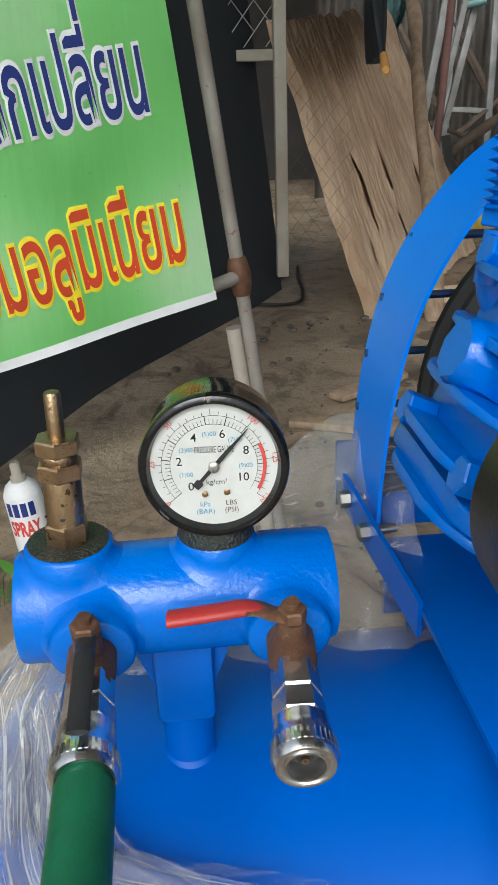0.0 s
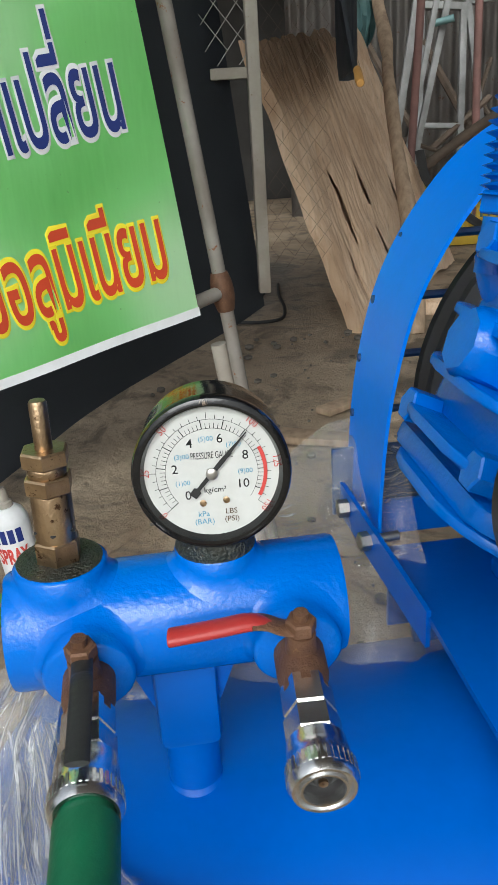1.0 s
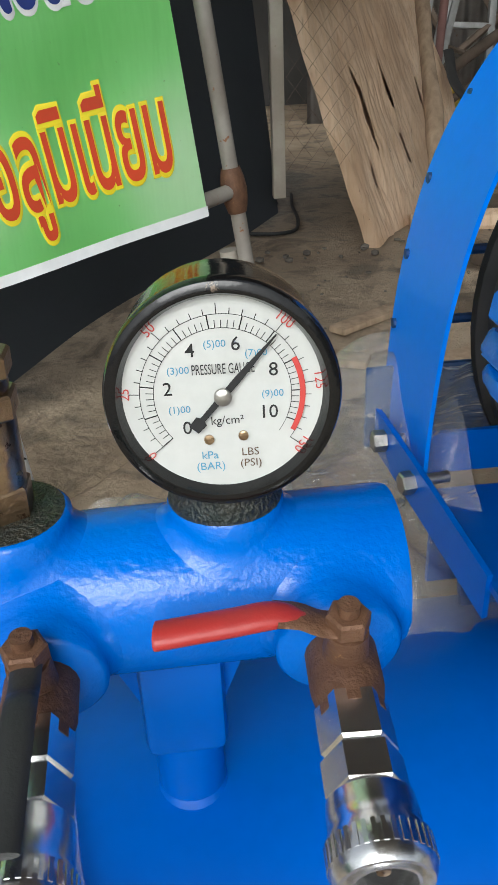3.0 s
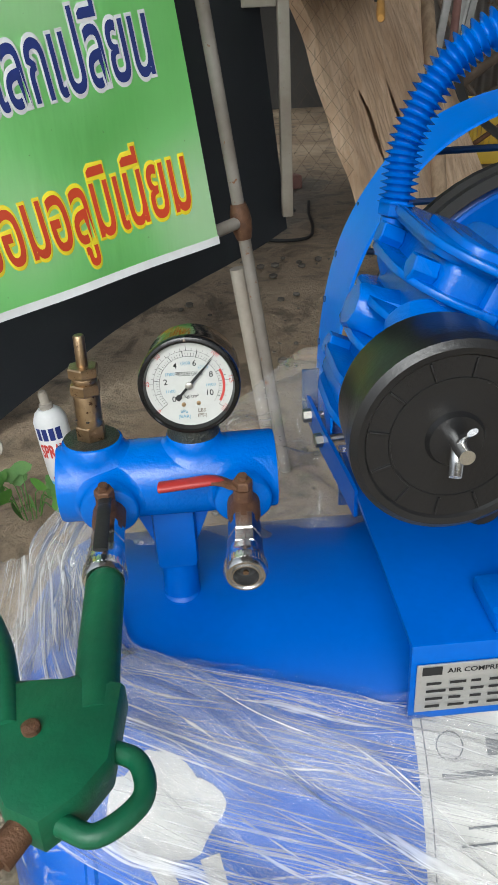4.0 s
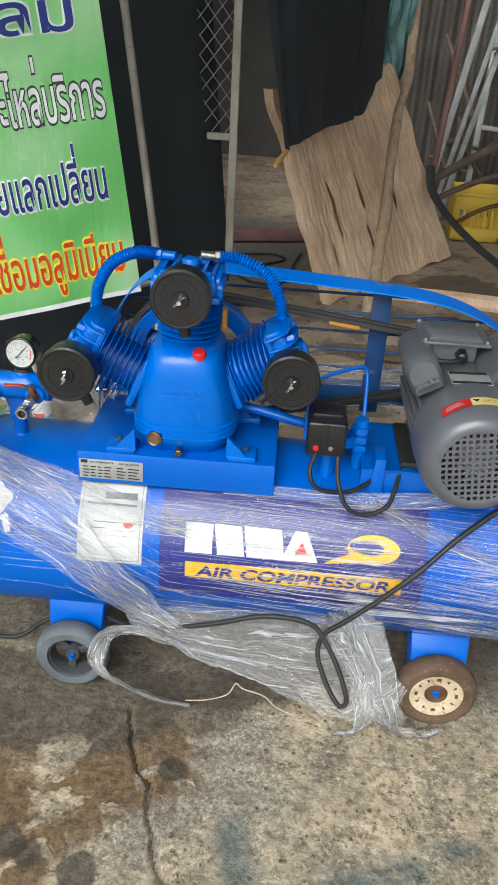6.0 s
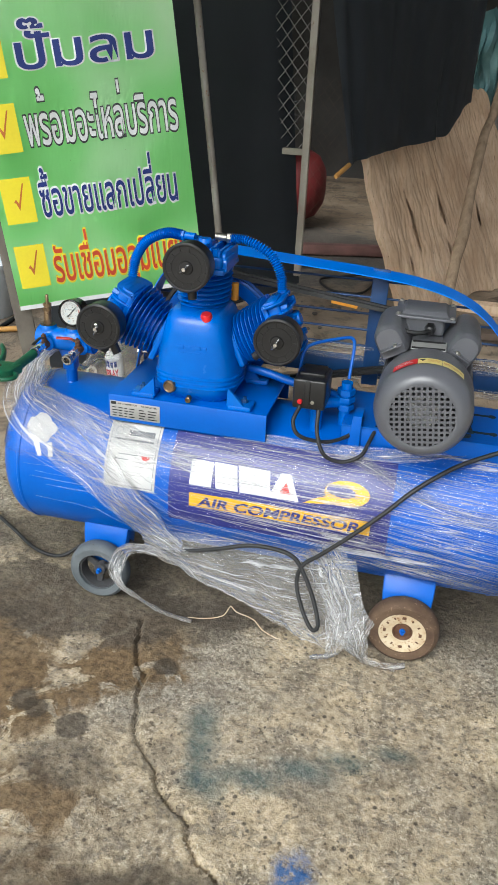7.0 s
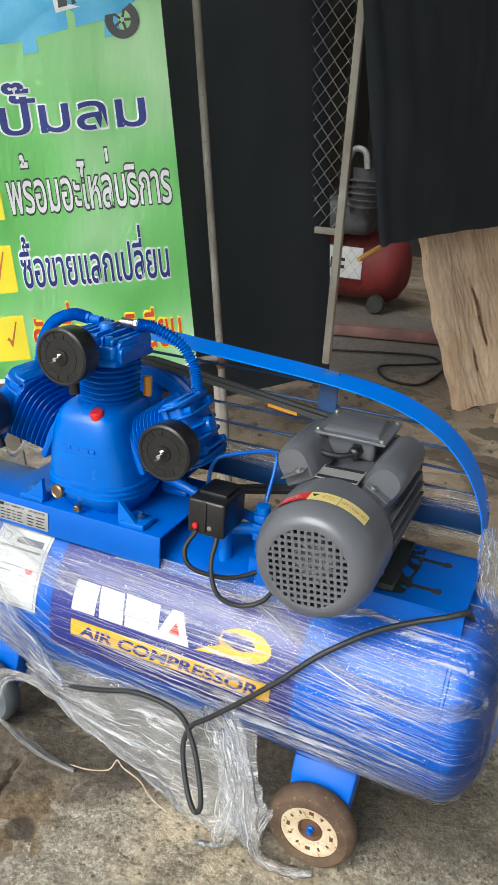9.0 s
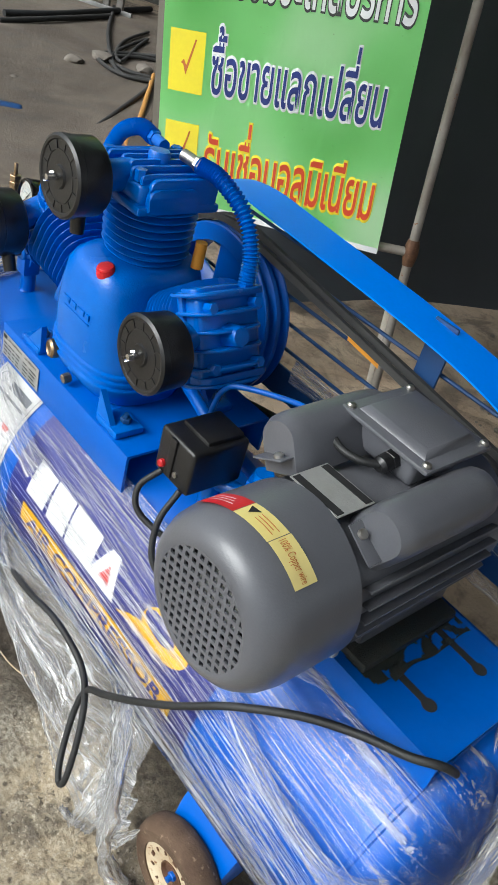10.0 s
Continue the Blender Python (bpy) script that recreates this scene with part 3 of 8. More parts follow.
def write(bm, text, m, width=None, height=None, body="M", grow=0.0, bold=0.0, align="LEFT", place=None, lift=0.0):
    """Writing laid on the x, y plane of m, or bent by place(x, y)."""
    vs, fs = letters(text, width, height, body, grow, bold, align, lift)
    made = [bm.verts.new((place(x, y, z) if grow else place(x, y)) if place else m @ Vector((x, y, 0))) for x, y, z in vs]
    for f in fs:
        try:
            bm.faces.new([made[k] for k in f])
        except ValueError:
            pass
    return bm


def quad(bm, m, x0, y0, x1, y1, z=0.0):
    bm.faces.new([bm.verts.new(m @ Vector((x, y, z))) for x, y in ((x0, y0), (x1, y0), (x1, y1), (x0, y1))])
    return bm


def shape2(bm, m, pts, z=0.0):
    bm.faces.new([bm.verts.new(m @ Vector((x, y, z))) for x, y in pts])
    return bm


def B():
    return bmesh.new()


def smooth01(a, b, x):
    t = min(1.0, max(0.0, (x - a) / (b - a)))
    return t * t * (3 - 2 * t)


# ---------------------------------------------------------------- the place
CRACK = spline([(-0.05, -0.24, 0), (-0.03, -0.33, 0), (0.01, -0.4, 0), (0.03, -0.48, 0), (0.057, -0.555, 0), (0.11, -0.61, 0), (0.14, -0.66, 0), (0.21, -0.717, 0), (0.24, -0.77, 0), (0.29, -0.803, 0), (0.36, -0.95, 0), (0.4, -1.4, 0)], 6)
JOINT = spline([(-1.2, 0.56, 0), (-0.8, 0.76, 0), (-0.5, 0.94, 0), (-0.18, 1.22, 0), (0.3, 1.45, 0), (1.2, 1.7, 0)], 6)


def line_cells(line, step=0.004):
    """Points close along a line, filed by squares of 5 cm."""
    cells = {}
    for a, b in zip(line, line[1:]):
        k = max(1, int((b - a).length / step))
        for i in range(k):
            p = a.lerp(b, i / k)
            for dx in (-1, 0, 1):
                for dy in (-1, 0, 1):
                    cells.setdefault((math.floor(p.x / 0.05) + dx, math.floor(p.y / 0.05) + dy), []).append((p.x, p.y))
    return cells


def near_line(cells, x, y, reach):
    found = cells.get((math.floor(x / 0.05), math.floor(y / 0.05)), ())
    return min((math.hypot(px - x, py - y) for px, py in found), default=reach)


def ground_z(x, y):
    return 0.09 * smooth01(0.55, 2.3, y)


def ground():
    bm = B()
    x0, x1, y0, y1, nx, ny = -1.3, 1.7, -1.5, 1.9, 520, 590

    lines = ((line_cells(CRACK), 0.0062, 0.013), (line_cells(JOINT), 0.012, 0.022))

    def fine(u, v):
        x, y = x0 + (x1 - x0) * u, y0 + (y1 - y0) * v
        edge = smooth01(0, 0.06, min(u, v, 1 - u, 1 - v))
        z = 0.006 * noise.fractal((x * 6, y * 6, 0), 0.9, 2.2, 4) + 0.0015 * noise.noise((x * 55, y * 55, 3))
        for line, w, deep in lines:
            d = near_line(line, x + 0.008 * noise.noise((x * 25, y * 25, 9)), y + 0.008 * noise.noise((x * 25, y * 25, 19)), w)
            if d < w:
                z -= deep * (1 - d / w) ** 0.7
        return Vector((x, y, ground_z(x, y) + edge * z - 0.003))

    grid(bm, nx, ny, fine)
    # The same sheet goes on to the horizon.
    xs = [-60, -30, -12, -6, -3, x0, x1, 3, 6, 12, 30, 60]
    ys = [-60, -30, -12, -6, -3, y0, 1.9, 2.3, 3, 5, 9, 30, 60]
    far = [[bm.verts.new((x, y, ground_z(x, y) - 0.003)) for y in ys] for x in xs]
    for i in range(len(xs) - 1):
        for j in range(len(ys) - 1):
            if not (xs[i] == x0 and ys[j] == y0 or xs[i] == x0 and y0 <= ys[j] < 1.9):
                bm.faces.new((far[i][j], far[i + 1][j], far[i + 1][j + 1], far[i][j + 1]))
    bmesh.ops.remove_doubles(bm, verts=bm.verts[:], dist=0.0005)
    ob = single("ground", bm, CONCRETE, "worn cracked concrete yard with damp stains and painted-in shade", "ground", kind="structure")
    return ob


ground()


def wall(name, c, size, material, label):
    return single(name, box(B(), c, size, 0.004), material, label, "wall", kind="structure")


wall("wall_north", (2.1, 6.6, 1.5), (7.2, 0.15, 3.2), DARK_WALL, "dark plastered back wall of the shed")
wall("wall_east", (5.6, 4.1, 0.6), (0.15, 4.85, 1.4), DARK_WALL, "dark plastered side wall of the shed")
wall("wall_west", (-1.5, 4.3, 1.5), (0.12, 4.45, 3.2), DARK_WALL, "dark plastered side wall of the shed")
single("ceiling", box(B(), (2.2, 4.9, 3.15), (7.0, 3.6, 0.06), 0.004), ZINC, "rusty zinc roof of the shed", "roof", kind="structure")
# Unseen awning, added to keep sky light off the tank's top.
single("awning", box(B(), (1.6, -0.1, 2.75), (5.4, 3.4, 0.03), 0.003), ZINC, "unseen zinc sheet added to shade the machine from above", "awning", kind="structure")


# ---------------------------------------------------------------- the compressor
TY, TZ, TR = -0.02, 0.292, 0.178
TX0, TX1, HEAD = -0.438, 0.775, 0.076
comp = thing("air_compressor", (0.16, -0.02, 0.0), "bright blue belt-driven air compressor with a horizontal tank, on small wheels", "air compressor")


def on_tank(x, ang, off=0.0):
    """A place on the tank's shell; ang in degrees from the top towards the front."""
    r = TR + off
    a = radians(ang)
    return Vector((x, TY - r * math.sin(a), TZ + r * math.cos(a)))


def tank():
    prof = []
    for k in range(13):
        a = math.pi / 2 * k / 12
        prof.append((TR * math.sin(a) if k else 0.0, TX0 + HEAD * (1 - math.cos(a))))
    for x in (-0.36, -0.358, -0.354, -0.352):
        prof.append((TR + (0.0018 if x in (-0.358, -0.354) else 0), x))
    for k in range(1, 12):
        prof.append((TR, -0.352 + 1.032 * k / 12))
    for x in (0.682, 0.684, 0.688, 0.69):
        prof.append((TR + (0.0018 if x in (0.684, 0.688) else 0), x))
    for k in range(12, -1, -1):
        a = math.pi / 2 * k / 12
        prof.append((TR * math.sin(a) if k else 0.0, TX1 - HEAD * (1 - math.cos(a))))
    m = Matrix.Translation((0, TY, TZ)) @ Matrix.Rotation(radians(90), 4, "Y")
    return part("tank", lathe(B(), prof, m, 96), BLUE, comp, "glossy blue welded steel tank")


tank_ob = tank()


def tank_patch(name, x0, x1, a0, a1, material, label, off=0.0012, parent=None, skew=0.0):
    bm = B()
    grid(bm, 12, 16, lambda u, v: on_tank(x0 + (x1 - x0) * u + skew * v, a0 + (a1 - a0) * v, off))
    return part(name, bm, material, parent or tank_ob, label)


# Stickers on the shell.
tank_patch("brand_sticker", -0.005, 0.462, 39, 104, VIOLET, "violet-blue sticker", 0.0008)
tank_patch("paper_label", -0.152, -0.036, 37, 85, PAPER, "white paper label with a thin dark border", 0.0016)
tank_patch("yellow_bar", 0.042, 0.425, 80, 90, PRINT_YELLOW, "yellow bar", 0.0018)
bm = B()
write(bm, "AIR COMPRESSOR", None, width=0.345, height=0.0205, bold=0.03, place=lambda x, y: on_tank(0.06 + x + 0.25 * y, 88.6 - math.degrees(y / TR), 0.003))
part("lettering", bm, VIOLET, tank_ob, "dark blue capital letters")


def tank_shape(bm, pts, off, cut=6):
    """A flat shape (x, degrees) on the shell, cut fine enough to bend with it."""
    mid = Vector((sum(p[0] for p in pts) / len(pts), sum(p[1] for p in pts) / len(pts)))
    for (xa, aa), (xb, ab) in zip(pts, pts[1:] + pts[:1]):
        rows = []
        for i in range(cut + 1):
            t = i / cut
            ea, eb = mid.lerp(Vector((xa, aa)), t), mid.lerp(Vector((xb, ab)), t)
            rows.append([on_tank(*ea.lerp(eb, j / cut), off) for j in range(cut + 1)])
        for i in range(cut):
            for j in range(cut):
                q = [rows[i][j], rows[i + 1][j], rows[i + 1][j + 1], rows[i][j + 1]]
                if i == 0:
                    q = [rows[0][0], rows[1][j], rows[1][j + 1]]
                bm.faces.new([bm.verts.new(p) for p in q])
    return bm


# The maker's mark, as plain slanted blocks, and a swoosh.
for x0, x1, lean in ((0.04, 0.088, 0.0), (0.094, 0.142, 0.004), (0.146, 0.212, 0.004), (0.214, 0.272, 0.0)):
    bm = B()
    if x0 > 0.21:
        tank_shape(bm, [(x0 + 0.018, 57.5), (x1 - 0.02, 57.5), (x1 + 0.003, 74.5), (x0 - 0.004, 74.5)], 0.0022)
    else:
        tank_shape(bm, [(x0 - lean, 57), (x1 - lean, 57.5), (x1 + lean, 74.5), (x0 + lean, 74.5)], 0.0022)
    part("mark_block", bm, PRINT_WHITE, tank_ob, "plain white block")
part("mark_triangle", tank_shape(B(), [(0.245, 63), (0.256, 70.5), (0.233, 70.5)], 0.0034), INK_RED, tank_ob, "small red triangle")
bm = B()
ring = [(0.37 + 0.046 * math.cos(t), 64.2 - 8.2 * math.sin(t)) for t in [2 * math.pi * k / 28 for k in range(28)]]
tank_shape(bm, ring, 0.0022, 3)
tank_shape(bm, [(0.284, 74.5), (0.305, 70.5), (0.335, 67.0), (0.36, 66.0), (0.372, 72.2), (0.335, 72.6)], 0.0022, 3)
part("swoosh", bm, PRINT_YELLOW, tank_ob, "yellow swoosh")
bm = tank_shape(B(), [(0.358 + 0.03 * math.cos(t) - 0.006 * math.sin(t), 63.3 - 3.9 * math.sin(t)) for t in [2 * math.pi * k / 24 for k in range(24)]], 0.0034, 3)
part("swoosh_eye", bm, VIOLET, tank_ob, "violet oval inside the swoosh")
bm = B()
for x0, x1, a0, a1 in ((-0.147, -0.041, 38.6, 38.95), (-0.147, -0.041, 83.2, 83.55), (-0.147, -0.146, 38.95, 83.2), (-0.042, -0.041, 38.95, 83.2)):
    grid(bm, 4, 10, lambda u, v: on_tank(x0 + (x1 - x0) * u, a0 + (a1 - a0) * v, 0.0024))
for k, (x0, x1, a0, a1) in enumerate(((-0.108, -0.05, 44, 48), (-0.138, -0.05, 50.5, 51.8), (-0.125, -0.075, 61, 61.5), (-0.13, -0.1, 64.5, 65))):
    grid(bm, 4, 3, lambda u, v: on_tank(x0 + (x1 - x0) * u, a0 + (a1 - a0) * v, 0.0024))
for k in range(24):
    a, b2 = 2 * math.pi * k / 24, 2 * math.pi * (k + 1) / 24
    for r0, r1 in ((0.0078, 0.0088),):
        pts = [(-0.131 + r * math.cos(t), 45.5 - math.degrees(r * math.sin(t) / TR)) for r, t in ((r0, a), (r1, a), (r1, b2), (r0, b2))]
        bm.faces.new([bm.verts.new(on_tank(x, d, 0.0024)) for x, d in pts])
part("label_print", bm, PAPER_GREY, tank_ob, "faded grey printed lines and a ring")
bm = B()
tank_shape(bm, [(-0.062 + 0.0095 * math.cos(t), 61 - math.degrees(0.0095 * math.sin(t) / TR)) for t in [math.pi + math.pi * k / 10 for k in range(11)]], 0.0024, 2)
part("label_seal", bm, INK_RED, tank_ob, "faded red half disc")


# Legs and wheels.
def leg(x, y, s):
    bm = B()
    rows = []
    for z, w, yy in ((0.2, 0.056, y * 0.62), (0.15, 0.054, y * 0.78), (0.1, 0.05, y * 0.86), (0.072, 0.046, y * 0.88)):
        rows.append([bm.verts.new((x + dx, TY + yy + dy, z)) for dx, dy in ((-w, -0.02 * s), (w, -0.02 * s), (w, 0.045 * s), (-w, 0.045 * s))])
    for a, b in zip(rows, rows[1:]):
        for j in range(4):
            bm.faces.new((a[j], a[(j + 1) % 4], b[(j + 1) % 4], b[j]))
    bm.faces.new(rows[0])
    bm.faces.new(rows[-1])
    bmesh.ops.bevel(bm, geom=bm.edges[:], offset=0.006, segments=2, affect="EDGES", profile=0.5)
    return part("leg", bm, BLUE, comp)


def wheel(x, y, s, rusty):
    """A small castor wheel; its axle runs along y. s: the way it faces."""
    k = 1.0 if rusty else 0.93
    m = Matrix.Translation((x, y, 0.0775 * k)) @ Matrix.Rotation(radians(90 if s < 0 else -90), 4, "X") @ Matrix.Diagonal((k, k, 1, 1))
    rt = 0.05
    tyre = part("wheel", lathe(B(), [(rt, -0.019), (0.066, -0.0205), (0.0735, -0.015), (0.0765, -0.006), (0.0765, 0.006), (0.0735, 0.015), (0.066, 0.0205), (rt, 0.019)], m, 48, True), TYRE_BROWN if rusty else TYRE_GREY, comp, "dirty brown tyre" if rusty else "grey rubber tyre")
    bm = B()
    if rusty:
        lathe(bm, [(0, 0.006), (0.017, 0.006), (0.02, 0.011), (0.04, 0.014), (0.047, 0.017), (0.0505, 0.0165), (0.0505, -0.01), (0, -0.012)], m, 40)
        part("rim", bm, RIM_CREAM, tyre, "rust-stained cream rim")
        part("hub_cap", lathe(B(), [(0.0, 0.0085), (0.0165, 0.0085), (0.02, 0.0125), (0.0215, 0.0125), (0.022, 0.004), (0, 0.004)], m, 28), RUST, tyre, "rusty brown hub")
        bm = B()
        for k in range(12):
            a = 2 * math.pi * k / 12
            q = m @ Matrix.Rotation(a, 4, "Z")
            box(bm, (0.0375, 0, 0.0145), (0.006, 0.0035 + 0.005 * (k % 3 == 0), 0.0016), 0.0006, q)
        part("rim_print", bm, RUST, tyre, "brown raised marks")
    else:
        lathe(bm, [(0.0505, -0.012), (0.0505, 0.012), (0.045, 0.013), (0.041, 0.0), (0.041, -0.012)], m, 40)
        for k in range(3):
            q = m @ Matrix.Rotation(2 * math.pi * k / 3 + 0.4, 4, "Z")
            box(bm, (0.026, 0, -0.004), (0.042, 0.016, 0.008), 0.002, q)
        lathe(bm, [(0, 0.008), (0.014, 0.008), (0.016, 0.004), (0.016, -0.012), (0, -0.012)], m, 24)
        part("rim", bm, RIM_DARK, tyre, "dark three-spoked rim")
    bm = B()
    hexa(bm, m @ Vector((0, 0, 0.003)), m @ Vector((0, 0, 0.013)), 0.0068)
    rod(bm, m @ Vector((0, 0, -0.05)), m @ Vector((0, 0, 0.019)), 0.004)
    part("axle", bm, BLUE, tyre, "blue painted axle nut")


for x in (-0.175, 0.521):
    leg(x, -0.175 if x > 0 else -0.142, 1)
    leg(x, 0.175, -1)
    wheel(x, -0.2 if x > 0 else -0.184, -1, x > 0)
    wheel(x, 0.16, 1, x > 0)


# Pump bed: a folded steel channel.
def bed(name, x0, x1, y0, y1, z, drop0, drop1, label):
    bm = B()
    t = 0.004
    pts = [(y0, z - drop0), (y0, z), (y1, z), (y1, z - drop1), (y1 - t, z - drop1), (y1 - t, z - t), (y0 + t, z - t), (y0 + t, z - drop0)]
    m = Matrix(((0, 0, 1, x0), (1, 0, 0, 0), (0, 1, 0, 0), (0, 0, 0, 1)))
    plate(bm, pts, x1 - x0, m)
    bmesh.ops.bevel(bm, geom=[e for e in bm.edges if abs(e.verts[0].co.x - e.verts[1].co.x) > 0.01], offset=0.0018, segments=2, affect="EDGES", profile=0.5)
    return part(name, bm, BLUE, comp, label)


bed_ob = bed("pump_bed", -0.157, 0.187, -0.143, 0.1, 0.498, 0.06, 0.06, "folded blue steel bed")
# Nameplate on its front face.
bm = B()
box(bm, (-0.098, -0.1445, 0.4655), (0.112, 0.0012, 0.038), 0.0004)
np_ob = part("nameplate", bm, ALU_PLATE, bed_ob, "pale metal data plate")
NP = Matrix.Translation((-0.154, -0.1458, 0.4465)) @ Matrix.Rotation(radians(90), 4, "X")
bm = B()
write(bm, "AIR COMPRESSOR", NP @ Matrix.Translation((0.018, 0.0315, 0)), width=0.044, height=0.0036, bold=0.02)
write(bm, "AIR RECEIVER", NP @ Matrix.Translation((0.07, 0.0315, 0)), width=0.036, height=0.0036, bold=0.02)
for k in range(4):
    for x, w in ((0.006, 0.012), (0.02, 0.01), (0.033, 0.008), (0.044, 0.012), (0.066, 0.016), (0.086, 0.02)):
        quad(bm, NP, x, 0.004 + 0.0062 * k, x + w * (0.75 + 0.25 * ((k * 7 + int(x * 1000)) % 3) / 2), 0.0062 + 0.0062 * k)
quad(bm, NP, 0.003, 0.0305, 0.015, 0.037)
part("plate_print", bm, INK, np_ob, "black headings and printed bars")


# Crankcase, lofted from rounded sections.
CX, CY = 0.0225, -0.048


def loft(bm, secs, seg=40):
    """secs: (z, half x, y front, y back, roundness)."""
    rings = []
    for z, hx, yf, yb, p in secs:
        yc, hy = (yf + yb) / 2, (yb - yf) / 2
        ring = []
        for k in range(seg):
            a = 2 * math.pi * k / seg
            c, s = math.cos(a), math.sin(a)
            ring.append(bm.verts.new((CX + hx * math.copysign(abs(c) ** (2 / p), c), yc + hy * math.copysign(abs(s) ** (2 / p), s), z)))
        rings.append(ring)
    for a, b in zip(rings, rings[1:]):
        for k in range(seg):
            j = (k + 1) % seg
            bm.faces.new((a[k], a[j], b[j], b[k]))
    bm.faces.new(rings[0][::-1])
    bm.faces.new(rings[-1])
    return bm


secs = [(0.4985, 0.074, -0.115, 0.02, 3.0), (0.512, 0.08, -0.128, 0.025, 3.0), (0.524, 0.087, -0.136, 0.03, 3.0)]
for z in (0.531, 0.541, 0.551):
    secs += [(z, 0.0885, -0.138, 0.03, 3.0), (z + 0.002, 0.0915, -0.141, 0.03, 3.0), (z + 0.005, 0.0915, -0.141, 0.03, 3.0), (z + 0.007, 0.0885, -0.138, 0.03, 3.0)]
secs += [(0.575, 0.087, -0.139, 0.03, 3.2), (0.6, 0.082, -0.14, 0.03, 3.4), (0.64, 0.073, -0.139, 0.028, 3.6), (0.668, 0.066, -0.136, 0.026, 3.6), (0.68, 0.061, -0.13, 0.024, 3.4), (0.688, 0.053, -0.12, 0.02, 3.2), (0.692, 0.04, -0.105, 0.015, 3.0)]
case_ob = part("crankcase", loft(B(), secs), BLUE_CAST, comp, "blue painted cast crankcase")
# Feet and webs of the case.
for sx in (-1, 1):
    for y in (-0.118, 0.035):
        bm = B()
        x = CX + sx * 0.105
        box(bm, (x, y, 0.5035), (0.05, 0.044, 0.011), 0.003)
        m = Matrix(((1, 0, 0, 0), (0, 0, 1, 0), (0, 1, 0, 0), (0, 0, 0, 1)))
        pts = [(CX + sx * 0.078, 0.505), (x + sx * 0.012, 0.505), (CX + sx * 0.08, 0.545)]
        plate(bm, pts, 0.008, Matrix.Translation((0, y - 0.02, 0)) @ m)
        foot = part("foot", bm, BLUE_CAST, comp)
        bm = B()
        hexa(bm, (x + sx * 0.006, y + 0.004, 0.509), (x + sx * 0.006, y + 0.004, 0.516), 0.0075)
        rod(bm, (x + sx * 0.006, y + 0.004, 0.516), (x + sx * 0.006, y + 0.004, 0.522), 0.0035)
        part("bolt", bm, BLUE_DARK, foot)
bm = B()
rod(bm, (0.049, -0.118, 0.672), (0.049, -0.1205, 0.6865), 0.0125, 0.012, 24)
lathe(bm, [(0.0112, 0), (0.0112, 0.003), (0.0098, 0.0048), (0, 0.0054)], axis((0.049, -0.1205, 0.686), (0.049, -0.1235, 0.698)), 24)
part("oil_cap", bm, RED_PLASTIC, case_ob, "red oil filler cap")
bm = B()
lathe(bm, [(0.0135, 0), (0.0135, 0.008), (0.011, 0.011), (0.009, 0.009), (0, 0.009)], axis((-0.021, -0.134, 0.532), (-0.024, -0.15, 0.532)), 24)
part("sight_glass", bm, BRASS, case_ob, "brass oil sight glass")
bm = B()
hexa(bm, (0.019, -0.132, 0.51), (0.019, -0.144, 0.508), 0.007)
part("drain_plug", bm, BRASS, case_ob, "brass drain plug")
bm = B()
rod(bm, (0.075, 0.0, 0.69), (0.075, 0.0, 0.725), 0.008)
part("breather", bm, ORANGE, case_ob, "orange breather tube")
bm = B()
for k, (x0, x1) in enumerate(((-0.008, 0.008), (0.012, 0.024), (0.028, 0.044), (0.048, 0.056))):
    box(bm, ((x0 + x1) / 2, -0.1395, 0.622), (x1 - x0, 0.003, 0.008), 0.001)
box(bm, (0.026, -0.1395, 0.612), (0.06, 0.0025, 0.002), 0.0006)
part("cast_mark", bm, BLUE_CAST, case_ob, "raised cast marking, blocks only")


# Three finned cylinders with heads, in a W.
def square_fin(bm, m, h, r, p, seg=40):
    """A thin cooling plate with well-rounded corners round a barrel."""
    rings = []
    for rr, z in ((0.03, -0.0013), (r - 0.001, -0.0009), (r, -0.0003), (r, 0.0003), (r - 0.001, 0.0009), (0.03, 0.0013)):
        ring = []
        for k in range(seg):
            a = 2 * math.pi * k / seg
            c, s = math.cos(a), math.sin(a)
            ring.append(bm.verts.new(m @ Vector((rr * math.copysign(abs(c) ** (2 / p), c), rr * math.copysign(abs(s) ** (2 / p), s), h + z))))
        rings.append(ring)
    for a, b in zip(rings, rings[1:]):
        for k in range(seg):
            bm.faces.new((a[k], a[(k + 1) % seg], b[(k + 1) % seg], b[k]))


